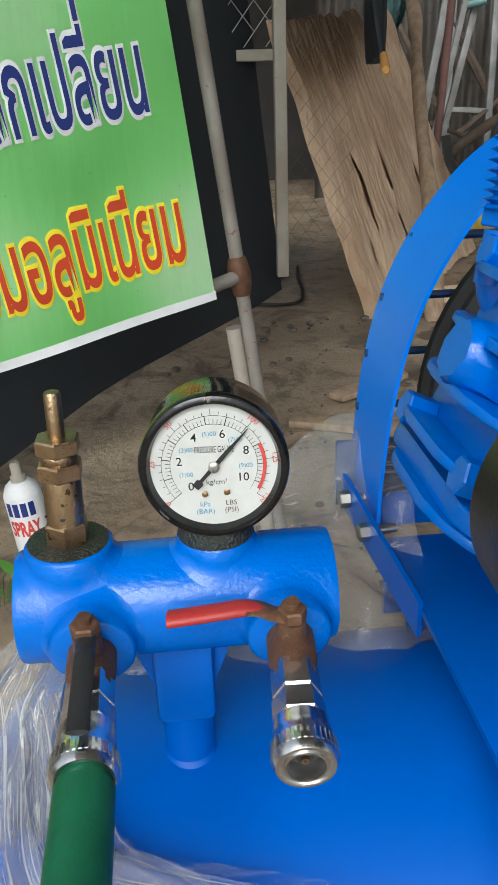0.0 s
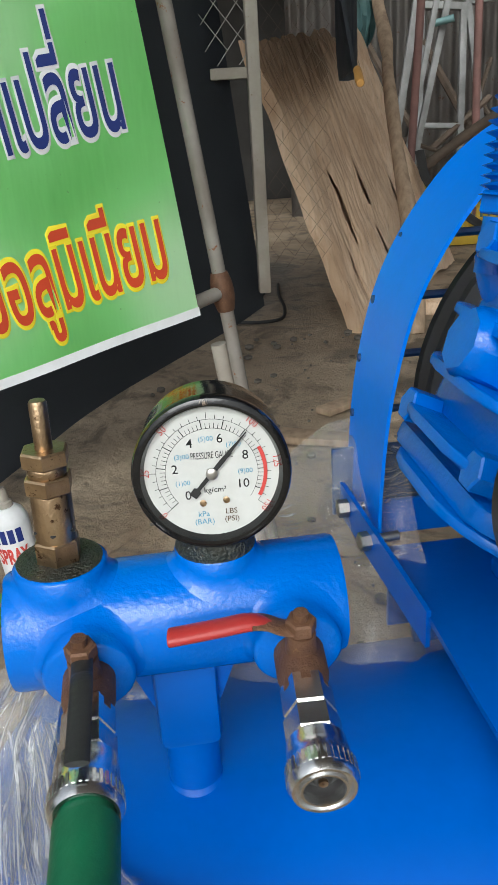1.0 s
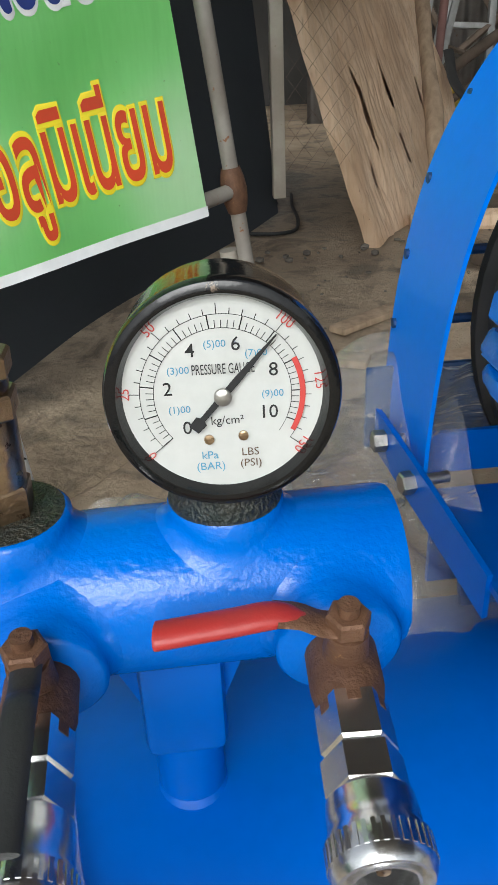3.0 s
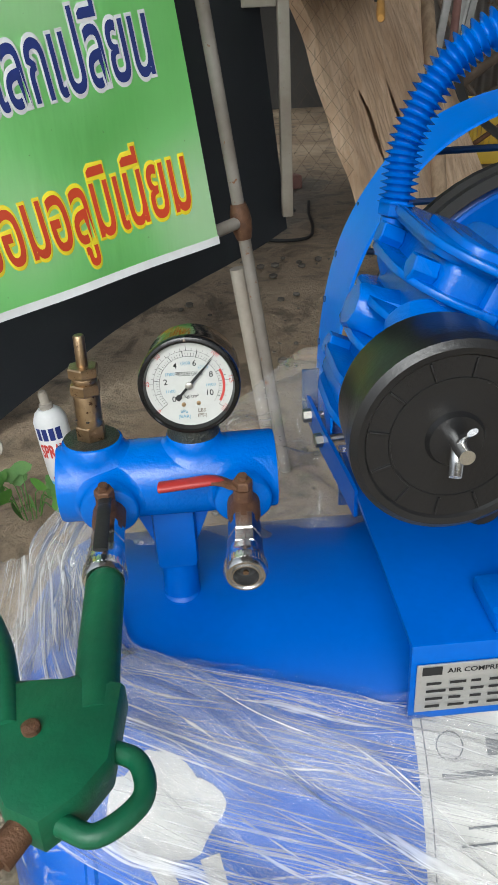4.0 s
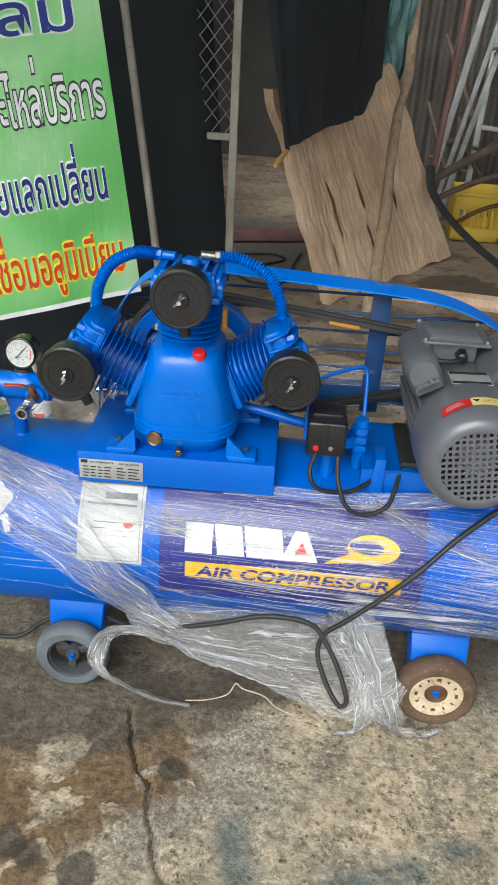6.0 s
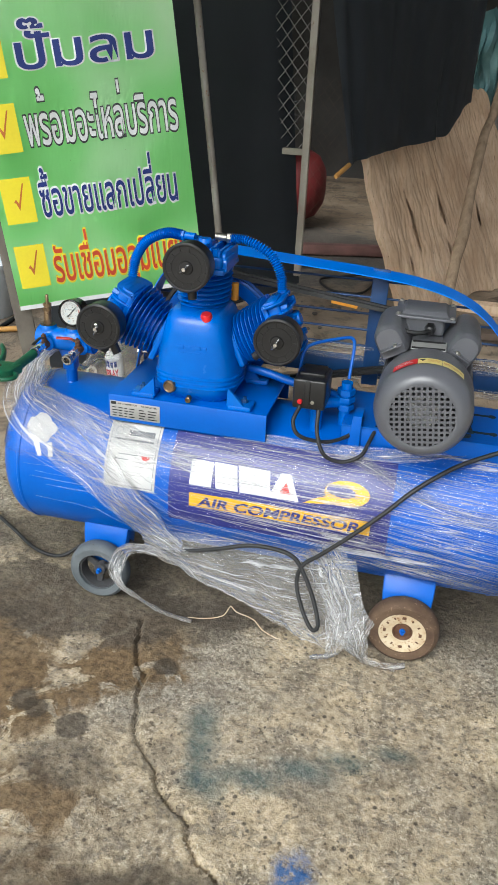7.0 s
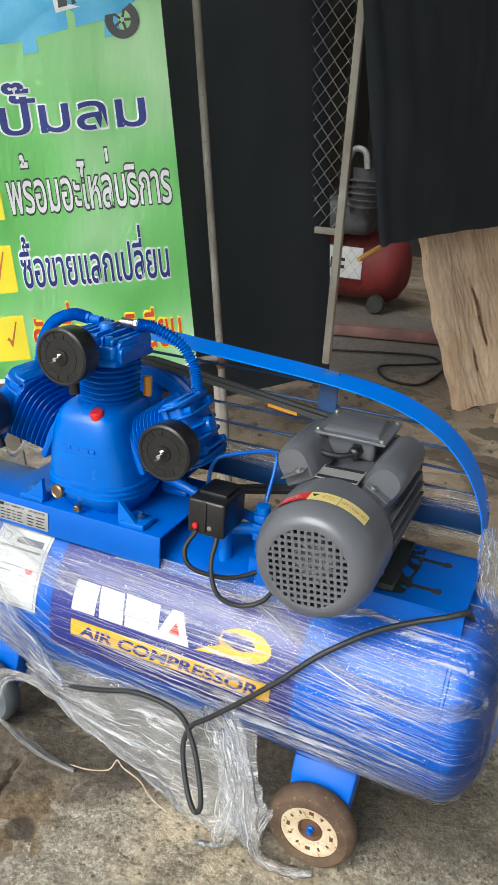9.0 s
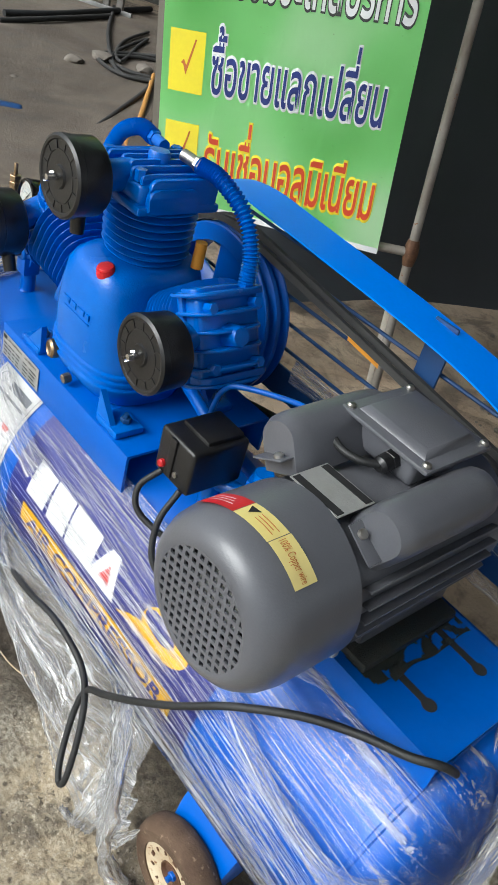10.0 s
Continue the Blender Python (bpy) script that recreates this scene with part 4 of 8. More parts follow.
def cylinder(tilt, axis_y):
    """tilt: degrees from upright towards +x."""
    m = Matrix.Translation((CX, axis_y, 0.585)) @ Matrix.Rotation(radians(tilt), 4, "Y")
    near, fins, top = (0.084, 8, 0.166) if tilt else (0.095, 8, 0.18)
    hd = 1.04 if tilt else 1.0
    bm = B()
    lathe(bm, [(0, near - 0.02), (0.05, near - 0.02), (0.05, near + 0.008), (0.04, near + 0.01), (0.04, top), (0, top)], m, 40)
    if tilt:
        box(bm, (0, 0, near), (0.1, 0.105, 0.014), 0.006, m)
    barrel = part("cylinder", bm, BLUE_CAST, comp, "finned cast cylinder barrel")
    step = (top - near - 0.016) / (fins - 1)
    for k in range(fins):
        h = near + 0.014 + step * k
        bm = B()
        r = (0.052 + 0.013 * k / (fins - 1)) if tilt else 0.054 - (0.004 if k == 0 else 0) + 0.003 * k / (fins - 1)
        square_fin(bm, m, h, r, 3.2 if tilt else 2.4)
        part("fin", bm, BLUE_CAST, barrel)
    # Head: a block with side pockets, raised ribs and four bolts.
    bm = B()
    wide = 0.104 if tilt else 0.122
    box(bm, (0, 0, top + 0.006), (0.112, wide, 0.012), 0.004, m)
    box(bm, (0, 0, top + 0.022), (0.1, wide - 0.008, 0.028), 0.008, m, 3)
    head = part("cylinder_head", bm, BLUE_CAST, comp, "blue cast cylinder head with ribs")
    up_side = 1 if tilt < 0 else -1
    yz = m @ Matrix(((0, 0, 1, 0), (1, 0, 0, 0), (0, 1, 0, 0), (0, 0, 0, 1)))

    def leaf(x, half, low, high, thick, r):
        """A cast plate across the head with well-rounded outer corners."""
        pts = [(-half, low), (half, low)]
        pts += [(half - r + r * math.cos(a), high - r + r * math.sin(a)) for a in [math.pi / 2 * k / 6 for k in range(7)]]
        pts += [(-half + r - r * math.sin(a), high - r + r * math.cos(a)) for a in [math.pi / 2 * k / 6 for k in range(7)]]
        return plate(B(), pts, thick, yz @ Matrix.Translation((0.0, top, x - thick / 2)), 0.0012)

    if tilt:
        # Five plates stand out of the end of a side head; the uppermost is the widest.
        for x, half, high in ((0.052, 0.062, 0.048), (0.03, 0.056, 0.053), (0.008, 0.052, 0.054), (-0.014, 0.052, 0.054), (-0.036, 0.054, 0.053), (-0.057, 0.054, 0.048)):
            part("head_rib", leaf(x * up_side, half, 0.004, high, 0.0042, 0.036), BLUE_CAST, head)
    else:
        for x, half, high in ((-0.042, 0.054, 0.046), (-0.025, 0.058, 0.05), (-0.008, 0.05, 0.051), (0.01, 0.05, 0.051), (0.027, 0.058, 0.05), (0.043, 0.054, 0.046)):
            part("head_rib", leaf(x, half, 0.034, high, 0.005, 0.006), BLUE_CAST, head)
    for sx in (-1, 1):
        # Raised pockets on both flanks: a tall rounded panel and a lower one before it.
        for half, low, high, out, shift in ((0.05, 0.006, 0.043, 0.0545, 0.004), (0.036, 0.006, 0.033, 0.0585, -0.012)):
            r = 0.012
            pts = [(shift - half, low), (shift + half, low)]
            pts += [(shift + half - r + r * math.cos(a), high - r + r * math.sin(a)) for a in [math.pi / 2 * k / 5 for k in range(6)]]
            pts += [(shift - half + r - r * math.sin(a), high - r + r * math.cos(a)) for a in [math.pi / 2 * k / 5 for k in range(6)]]
            q = yz @ Matrix.Translation((0.0, top, min(sx * 0.046, sx * out)))
            part("head_pocket", plate(B(), pts, out - 0.046, q, 0.0018), BLUE_CAST, head)
    for x in (-0.044, 0.044):
        for y in (-0.034, 0.034) if tilt else (-0.05, 0.05):
            bm = B()
            hexa(bm, m @ Vector((x * 0.82, y, top + 0.036)), m @ Vector((x * 0.82, y, top + 0.05)), 0.0075)
            part("head_bolt", bm, BLUE_CAST, head)
    bm = B()
    lathe(bm, [(0.017, 0.034), (0.0145, 0.045), (0.0135, 0.056), (0.0118, 0.0585), (0, 0.059)], m @ Matrix.Translation((0, -0.002, top)), 8 if tilt else 32)
    part("valve_boss", bm, BLUE_CAST, head)
    return m, top


TILT_L, TILT_R = -65, 65
m_top, h_top = cylinder(0, CY)
m_left, h_side = cylinder(TILT_L, CY - 0.014)
m_right, _ = cylinder(TILT_R, CY + 0.01)


# Air filters: black drums with a slotted face and a wing nut.
def air_filter(c, snout, turn, neck_to):
    m = Matrix.Translation(c) @ Matrix.Rotation(radians(90), 4, "X") @ Matrix.Rotation(radians(turn), 4, "Z")
    r, d = 0.0455, 0.046
    bm = B()
    lathe(bm, [(0, -d), (r - 0.004, -d), (r - 0.001, -d + 0.004), (r, -0.012), (r + 0.0012, -0.011), (r + 0.0012, -0.003), (r - 0.002, -0.0005), (0.0405, -0.001), (0.0395, -0.0025), (0.0135, -0.003), (0.012, -0.0005), (0, -0.0005)], m, 56)
    drum = part("air_filter", bm, BLACK_PLASTIC, comp, "black plastic air filter drum")
    bm = B()
    for k in range(12):
        q = m @ Matrix.Rotation(2 * math.pi * k / 12, 4, "Z")
        box(bm, (0.0345, 0, -0.0024), (0.009, 0.0012, 0.002), 0.0004, q)
    lathe(bm, [(0.0285, -0.003), (0.0288, -0.002), (0.0296, -0.002), (0.0299, -0.003)], m, 40)
    part("face_ribs", bm, BLACK_PLASTIC, drum)
    bm = B()
    rod(bm, m @ Vector((0, 0, -0.002)), m @ Vector((0, 0, 0.014)), 0.0035)
    for sgn in (-1, 1):
        q = m @ Matrix.Rotation(radians(25), 4, "Z")
        sweep(bm, spline([q @ Vector((0, 0, 0.003)), q @ Vector((sgn * 0.006, 0.0, 0.006)), q @ Vector((sgn * 0.011, 0.001, 0.012))], 4), lambda t: 0.0036 - 0.0008 * t, 10, 0.5)
    part("wing_nut", bm, CHROME, drum, "bright wing nut")
    bm = B()
    base = Vector(c) + Vector((0, 0.03, 0))
    a = radians(snout)
    rod(bm, base + Vector((math.sin(a), 0, -math.cos(a))) * 0.04, base + Vector((math.sin(a), 0, -math.cos(a))) * 0.066, 0.0095, 0.0085, 20)
    part("intake_snout", bm, BLACK_PLASTIC, drum)
    rod_bm = rod(B(), Vector(c) + Vector((0, d - 0.004, 0)), Vector(neck_to), 0.018, 0.02, 24)
    part("neck", rod_bm, BLUE_CAST, comp)


air_filter((0.026, -0.186, 0.794), 4, 20, (CX, CY - 0.04, 0.794))
air_filter((-0.157, -0.184, 0.656), 25, 50, (-0.15, CY - 0.05, 0.676))
air_filter((0.203, -0.168, 0.664), -48, 35, (0.195, CY - 0.05, 0.676))


# Ribbed cooling hoses between the heads.
def hose(pts):
    line = spline(pts, 40)
    total = sum((b - a).length for a, b in zip(line, line[1:]))
    ribs = int(total / 0.0042)
    fine = spline(pts, 5 * max(1, ribs // (len(pts) - 1)))
    n = len(fine) - 1
    bm = B()
    sweep(bm, fine, lambda t: 0.0068 + 0.0044 * (0.5 + 0.5 * math.cos(2 * math.pi * t * n / 5)) ** 1.5, 16)
    ob = part("cooling_hose", bm, BLUE_CAST, comp, "ribbed blue metal hose", 80)
    for p, q in ((fine[0], fine[2]), (fine[-1], fine[-3])):
        d = (Vector(p) - Vector(q)).normalized()
        bm = B()
        hexa(bm, Vector(p) - d * 0.002, Vector(p) + d * 0.007, 0.0098)
        rod(bm, Vector(p) + d * 0.008, Vector(p) + d * 0.03, 0.0075)
        part("hose_nut", bm, STEEL if p is fine[0] and pts[0][0] > 0 else BLUE_CAST, ob, "plain union nut")


hose([(-0.036, -0.02, 0.818), (-0.072, -0.016, 0.818), (-0.115, -0.014, 0.797), (-0.139, -0.015, 0.76), (-0.146, -0.018, 0.722)])
hose([(0.066, -0.02, 0.821), (0.1, -0.014, 0.818), (0.145, -0.007, 0.795), (0.17, -0.004, 0.757), (0.177, -0.006, 0.722)])
for sx, x in ((-1, -0.146), (1, 0.181)):
    bm = B()
    sweep(bm, spline([(x, -0.016, 0.70), (x, -0.02, 0.69), (x - 0.002 * sx, -0.028, 0.68)], 4), 0.0105, 14)
    part("elbow", bm, BLUE_CAST, comp)


# Flywheel, belts, motor pulley.
FY, FX, FZ, FR = 0.122, 0.01, 0.579, 0.129
m_fly = Matrix.Translation((FX, FY, FZ)) @ Matrix.Rotation(radians(90), 4, "X")
bm = B()
w = 0.024
prof = [(FR - 0.026, -w), (FR - 0.002, -w), (FR, -w + 0.002), (FR, -0.019), (FR - 0.01, -0.014), (FR - 0.01, -0.008), (FR, -0.003), (FR, 0.003), (FR - 0.01, 0.008), (FR - 0.01, 0.014), (FR, 0.019), (FR, w - 0.002), (FR - 0.002, w), (FR - 0.026, w)]
lathe(bm, prof, m_fly, 72, True)
fly = part("flywheel", bm, BLUE, comp, "blue flywheel with wide twisted spokes")
for k in range(5):
    q = m_fly @ Matrix.Rotation(2 * math.pi * k / 5 + 0.3, 4, "Z") @ Matrix.Translation((0.072, 0, 0)) @ Matrix.Rotation(radians(28), 4, "X")
    bm = box(B(), (0, 0, 0), (0.08, 0.046, 0.009), 0.003, q)
    part("spoke", bm, BLUE, fly)
bm = lathe(B(), [(0, -0.028), (0.034, -0.028), (0.036, -0.024), (0.036, 0.024), (0.03, 0.03), (0, 0.03)], m_fly, 32)
rod(bm, (FX, FY, FZ), (FX, 0.02, FZ), 0.017)
part("hub", bm, BLUE, fly)

PX, PZ, PR = 0.502, 0.607, 0.042
m_pul = Matrix.Translation((PX, FY, PZ)) @ Matrix.Rotation(radians(90), 4, "X")
bm = lathe(B(), [(0, -0.024), (PR, -0.024), (PR, -0.019), (PR - 0.009, -0.014), (PR - 0.009, -0.008), (PR, -0.003), (PR, 0.003), (PR - 0.009, 0.008), (PR - 0.009, 0.014), (PR, 0.019), (PR, 0.024), (0, 0.024)], m_pul, 40)
rod(bm, (PX, FY, PZ), (PX, 0.06, PZ), 0.012)
part("motor_pulley", bm, RUBBER, comp, "black motor pulley")


def belt(y):
    """A V-belt round both pulleys."""
    ra, rb = FR + 0.003, PR + 0.003
    dx, dz = PX - FX, PZ - FZ
    dist, base = math.hypot(dx, dz), math.atan2(dz, dx)
    off = math.acos((ra - rb) / dist)
    pts = []
    for k in range(33):
        a = base + off + (2 * math.pi - 2 * off) * k / 32
        pts.append((FX + ra * math.cos(a), FZ + ra * math.sin(a)))
    for k in range(13):
        a = base - off + 2 * off * k / 12
        pts.append((PX + rb * math.cos(a), PZ + rb * math.sin(a)))
    bm = B()
    rings = []
    n = len(pts)
    for k in range(n):
        (xa, za), (xb, zb) = pts[k - 1], pts[(k + 1) % n]
        d = Vector((xb - xa, 0, zb - za)).normalized()
        out = d.cross(Vector((0, 1, 0)))
        p = Vector((pts[k][0], y, pts[k][1]))
        rings.append([bm.verts.new(p + v) for v in (Vector((0, -0.006, 0)), Vector((0, 0.006, 0)), Vector((0, 0.0035, 0)) - out * 0.008, Vector((0, -0.0035, 0)) - out * 0.008)])
    for a, b in zip(rings, rings[1:] + rings[:1]):
        for j in range(4):
            bm.faces.new((a[j], a[(j + 1) % 4], b[(j + 1) % 4], b[j]))
    ob = part("drive_belt", bm, RUBBER, comp, "black rubber V-belt")
    a = base + off
    p, q = Vector((FX + ra * math.cos(a), y, FZ + ra * math.sin(a))), Vector((PX + rb * math.cos(a), y, PZ + rb * math.sin(a)))
    return ob, p, q


belt(FY - 0.011)
belt_ob, bp, bq = belt(FY + 0.011)
for y in (FY - 0.011,):
    bm = B()
    d = (bq - bp)
    n = d.cross(Vector((0, 1, 0))).normalized()
    n = n if n.z > 0 else -n
    a, b = bp + d * 0.5, bp + d * 0.62
    side = Vector((0, 0.0055, 0))
    c0 = Vector((0, y - FY - 0.011, 0))
    vs = [a + c0 - side + n * 0.0015, b + c0 - side + n * 0.0015, b + c0 + side + n * 0.0015, a + c0 + side + n * 0.0015]
    bm.faces.new([bm.verts.new(v) for v in vs])
    f2 = [a + c0 - side - Vector((0, 0.0015, 0)) + n * 0.001, b + c0 - side - Vector((0, 0.0015, 0)) + n * 0.001, b + c0 - side * 0.7 - Vector((0, 0.001, 0)) - n * 0.006, a + c0 - side * 0.7 - Vector((0, 0.001, 0)) - n * 0.006]
    bm.faces.new([bm.verts.new(v) for v in f2])
    part("belt_print", bm, ORANGE, belt_ob, "orange printed strip on the belt")


# Belt guard: a wide flat band bent over both pulleys, with wire rods behind.
G0, GW = 0.09, 0.077
arch = [(-0.164, 0.49), (-0.163, 0.54), (-0.157, 0.60), (-0.143, 0.655), (-0.118, 0.70), (-0.084, 0.735), (-0.035, 0.757), (0.025, 0.764), (0.1, 0.76), (0.2, 0.754), (0.33, 0.746), (0.44, 0.735), (0.52, 0.716), (0.585, 0.684), (0.634, 0.636), (0.664, 0.58), (0.677, 0.53), (0.679, 0.485)]
bm = strip(B(), spline([(x, G0, z) for x, z in arch], 5), (0, GW, 0), 0.0022)
guard = part("belt_guard", bm, BLUE_BAND, comp, "bright blue bent steel guard band")
for z in (0.72, 0.682, 0.644, 0.606, 0.568):
    xs = []
    line = spline([(x, G0, zz) for x, zz in arch], 8)
    left = [p.x for p in line if p.x < 0.1 and abs(p.z - z) < 0.02]
    right = [p.x for p in line if p.x > 0.4 and abs(p.z - z) < 0.02]
    x0, x1 = (sum(left) / len(left) if left else -0.15), (sum(right) / len(right) if right else 0.6)
    bm = rod(B(), (x0 - 0.004, G0 + GW - 0.006, z), (x1 + 0.004, G0 + GW - 0.006, z), 0.0028, None, 8)
    part("guard_rod", bm, BLUE_DARK, guard)
bm = B()
box(bm, (0.365, G0 + GW - 0.018, 0.615), (0.036, 0.004, 0.27), 0.001)
part("guard_upright", bm, BLUE_DARK, guard, "dark blue flat upright")
bm = B()
box(bm, (0.25, G0 + GW - 0.012, 0.52), (0.86, 0.004, 0.05), 0.001)
part("guard_rail", bm, BLUE_DARK, guard, "dark blue lower rail")
# Brackets that carry the guard at its two ends.
bm = B()
strip(bm, [(-0.178, 0.14, 0.527), (-0.174, 0.084, 0.524), (-0.167, 0.055, 0.514), (-0.159, 0.02, 0.502)], (0, 0, -0.024), 0.003)
strip(bm, [(-0.164, G0 + 0.024, 0.5), (-0.1, G0 + 0.024, 0.5), (0.02, G0 + 0.024, 0.5)], (0, 0, 0.024), 0.003)
plate(bm, [(-0.158, 0.496), (-0.13, 0.496), (-0.125, 0.44), (-0.15, 0.44)], 0.004, Matrix(((1, 0, 0, 0), (0, 0, 1, 0.06), (0, 1, 0, 0), (0, 0, 0, 1))))
part("guard_bracket", bm, BLUE, comp)
for p, q in (((-0.176, 0.123, 0.516), (-0.184, 0.123, 0.516)), ((-0.172, 0.084, 0.513), (-0.18, 0.083, 0.513))):
    bm = hexa(B(), p, q, 0.006)
    rod(bm, p, Vector(p) + (Vector(p) - Vector(q)) * 2.2, 0.003)
    part("bolt", bm, STEEL, guard, "steel bolt")


# Motor: a finned drum with a fan cover, two capacitor covers and a junction box.
MX, MZ, MR = 0.491, 0.602, 0.0885
m_mot = Matrix.Translation((MX, 0, MZ)) @ Matrix.Rotation(radians(90), 4, "X")
bm = B()
lathe(bm, [(0, -0.098), (0.03, -0.098), (0.034, -0.09), (0.07, -0.086), (0.078, -0.078), (0.078, -0.06), (0.076, 0.175), (0, 0.175)], m_mot, 56)
motor = part("motor", bm, MOTOR_GREY, comp, "dark grey single-phase electric motor")
for k in range(30):
    a = 2 * math.pi * k / 30
    if math.sin(a) > 0.45:
        continue
    q = m_mot @ Matrix.Rotation(a, 4, "Z")
    part("cooling_fin", box(B(), (0.08, 0, 0.05), (0.014, 0.003, 0.205), 0.0008, q), MOTOR_GREY, motor)
m_cov = m_mot @ Matrix.Translation((0, 0, 0.025))
bm = B()
lathe(bm, [(0.0815, 0.142), (MR, 0.142), (MR, 0.215), (MR - 0.003, 0.232), (MR - 0.01, 0.245), (0.07, 0.2525), (0.061, 0.2555), (0.058, 0.2545), (0.058, 0.2525), (0.069, 0.2495), (MR - 0.013, 0.242), (MR - 0.0055, 0.23), (0.0815, 0.21)], m_cov, 72, True)
cover = part("fan_cover", bm, MOTOR_GREY, motor, "grey pressed fan cover with a grid of square holes")
n = 12
pitch = 0.116 / n
for k in range(n + 1):
    d = -0.058 + pitch * k
    h = math.sqrt(max(0.0, 0.0592**2 - d * d))
    if h < 0.01:
        continue
    q = m_cov @ Matrix.Rotation(radians(8), 4, "Z")
    part("grid_bar", box(B(), (d, 0, 0.2535), (pitch * 0.44, 2 * h, 0.002), 0, q), MOTOR_GREY, cover)
    part("grid_bar", box(B(), (0, d, 0.2535), (2 * h, pitch * 0.44, 0.0019), 0, q), MOTOR_GREY, cover)
bm = B()
lathe(bm, [(0, 0.2), (0.084, 0.2), (0.084, 0.196), (0, 0.196)], m_cov, 40)
fan = part("cooling_fan", bm, MOTOR_DARK, motor, "dark fan behind the grid")
for k in range(8):
    q = m_cov @ Matrix.Rotation(2 * math.pi * k / 8, 4, "Z")
    part("blade", box(B(), (0.05, 0, 0.217), (0.055, 0.004, 0.034), 0.001, q), MOTOR_DARK, fan)
bm = lathe(B(), [(0, 0.232), (0.03, 0.232), (0.034, 0.225), (0.034, 0.2), (0, 0.2)], m_cov, 32)
part("fan_hub", bm, ALU_PLATE, motor, "pale fan hub")
for a in (90, 210, 330):
    q = m_cov @ Matrix.Rotation(radians(a - 180 if a == 90 else a), 4, "Z")
    p, d = q @ Vector((MR - 0.002, 0, 0.2 if a == 90 else 0.14)), q @ Vector((MR + 0.004, 0, 0.2 if a == 90 else 0.14))
    bm = lathe(B(), [(0.0055, 0), (0.0055, 0.003), (0.003, 0.005), (0, 0.005)], axis(p, d), 16)
    part("screw", bm, STEEL, motor)


def cover_patch(name, a0, a1, h0, h1, material, label, off=0.0007, skew=0.0):
    bm = B()

    def place(u, v):
        a = radians(a0 + (a1 - a0) * u)
        return m_cov @ Vector(((MR + off) * math.sin(a), (MR + off) * math.cos(a), h0 + (h1 - h0) * v + skew * (a0 + (a1 - a0) * u)))

    grid(bm, 14, 2, place)
    return part(name, bm, material, cover, label)


SK = -0.00012
cover_patch("warning_label", -43, -14, 0.197, 0.223, RED_PLASTIC, "red warning label", 0.0007, SK)
cover_patch("warning_label", -13.5, 13.5, 0.197, 0.223, LABEL_YELLOW, "yellow warning label", 0.0007, SK)
cover_patch("copper_label", 14, 43, 0.1965, 0.2225, LABEL_YELLOW, "pale yellow label", 0.0009, SK)
for a0, a1, h0, h1 in ((-39, -19, 0.2145, 0.2155), (-39, -21, 0.21, 0.211), (-37, -23, 0.2055, 0.2065), (-3, 11, 0.2135, 0.2145), (-3, 9, 0.2095, 0.2105), (-3, 11, 0.2055, 0.2065)):
    cover_patch("label_bar", a0, a1, h0, h1, PRINT_WHITE if a0 < -20 else INK_TICK, "printed bar", 0.0016, SK)
bm = B()


def on_cover(a, h, off=0.0016):
    a = radians(a)
    return m_cov @ Vector(((MR + off) * math.sin(a), (MR + off) * math.cos(a), h + SK * math.degrees(a)))


bm.faces.new([bm.verts.new(on_cover(a, h)) for a, h in ((-11.8, 0.204), (-4.6, 0.204), (-8.2, 0.214))])
part("warning_triangle", bm, INK, cover, "black warning triangle")
bm = B()
write(bm, "100% Copper wire", None, width=0.04, height=0.0085, place=lambda x, y: on_cover(15.5 + math.degrees(x / MR), 0.2135 - y))
part("lettering", bm, INK_TICK, cover, "orange-brown lettering")

# Capacitor covers: long rounded humps on the shoulders.
for sx in (-1, 1):
    bm = B()
    q = Matrix.Translation((MX - 0.01 + sx * 0.0695, -0.06, 0.688)) @ Matrix.Rotation(radians(sx * 30), 4, "Y")
    rows = []
    for y, s in ((-0.088, 0.0), (-0.086, 0.78), (-0.078, 0.94), (-0.064, 1.0), (0.04, 1.0), (0.054, 0.95), (0.062, 0.82), (0.064, 0.0)):
        ring = []
        for k in range(20):
            a = math.pi * k / 19
            ring.append((0.028 * s * math.cos(a), y, 0.029 * s * math.sin(a) ** 0.8 if 0 < k < 19 else 0.0))
        ring += [(-0.028 * s, y, -0.03), (0.028 * s, y, -0.03)]
        rows.append([bm.verts.new(q @ Vector(p)) for p in ring])
    for a, b in zip(rows, rows[1:]):
        for j in range(22):
            bm.faces.new((a[j], a[(j + 1) % 22], b[(j + 1) % 22], b[j]))
    bmesh.ops.remove_doubles(bm, verts=bm.verts[:], dist=0.0002)
    cap = part("capacitor_cover", bm, MOTOR_GREY, motor, "rounded grey capacitor cover")
    bm = B()
    box(bm, (0, -0.092, -0.012), (0.04, 0.022, 0.002), 0.0005, q)
    part("tab", bm, MOTOR_GREY, cap)
    bm = lathe(B(), [(0.005, 0), (0.005, 0.003), (0.003, 0.0045), (0, 0.0045)], axis(q @ Vector((sx * -0.008, -0.094, -0.011)), q @ Vector((sx * -0.008, -0.094, 0.01))), 14)
    part("screw", bm, STEEL, cap)

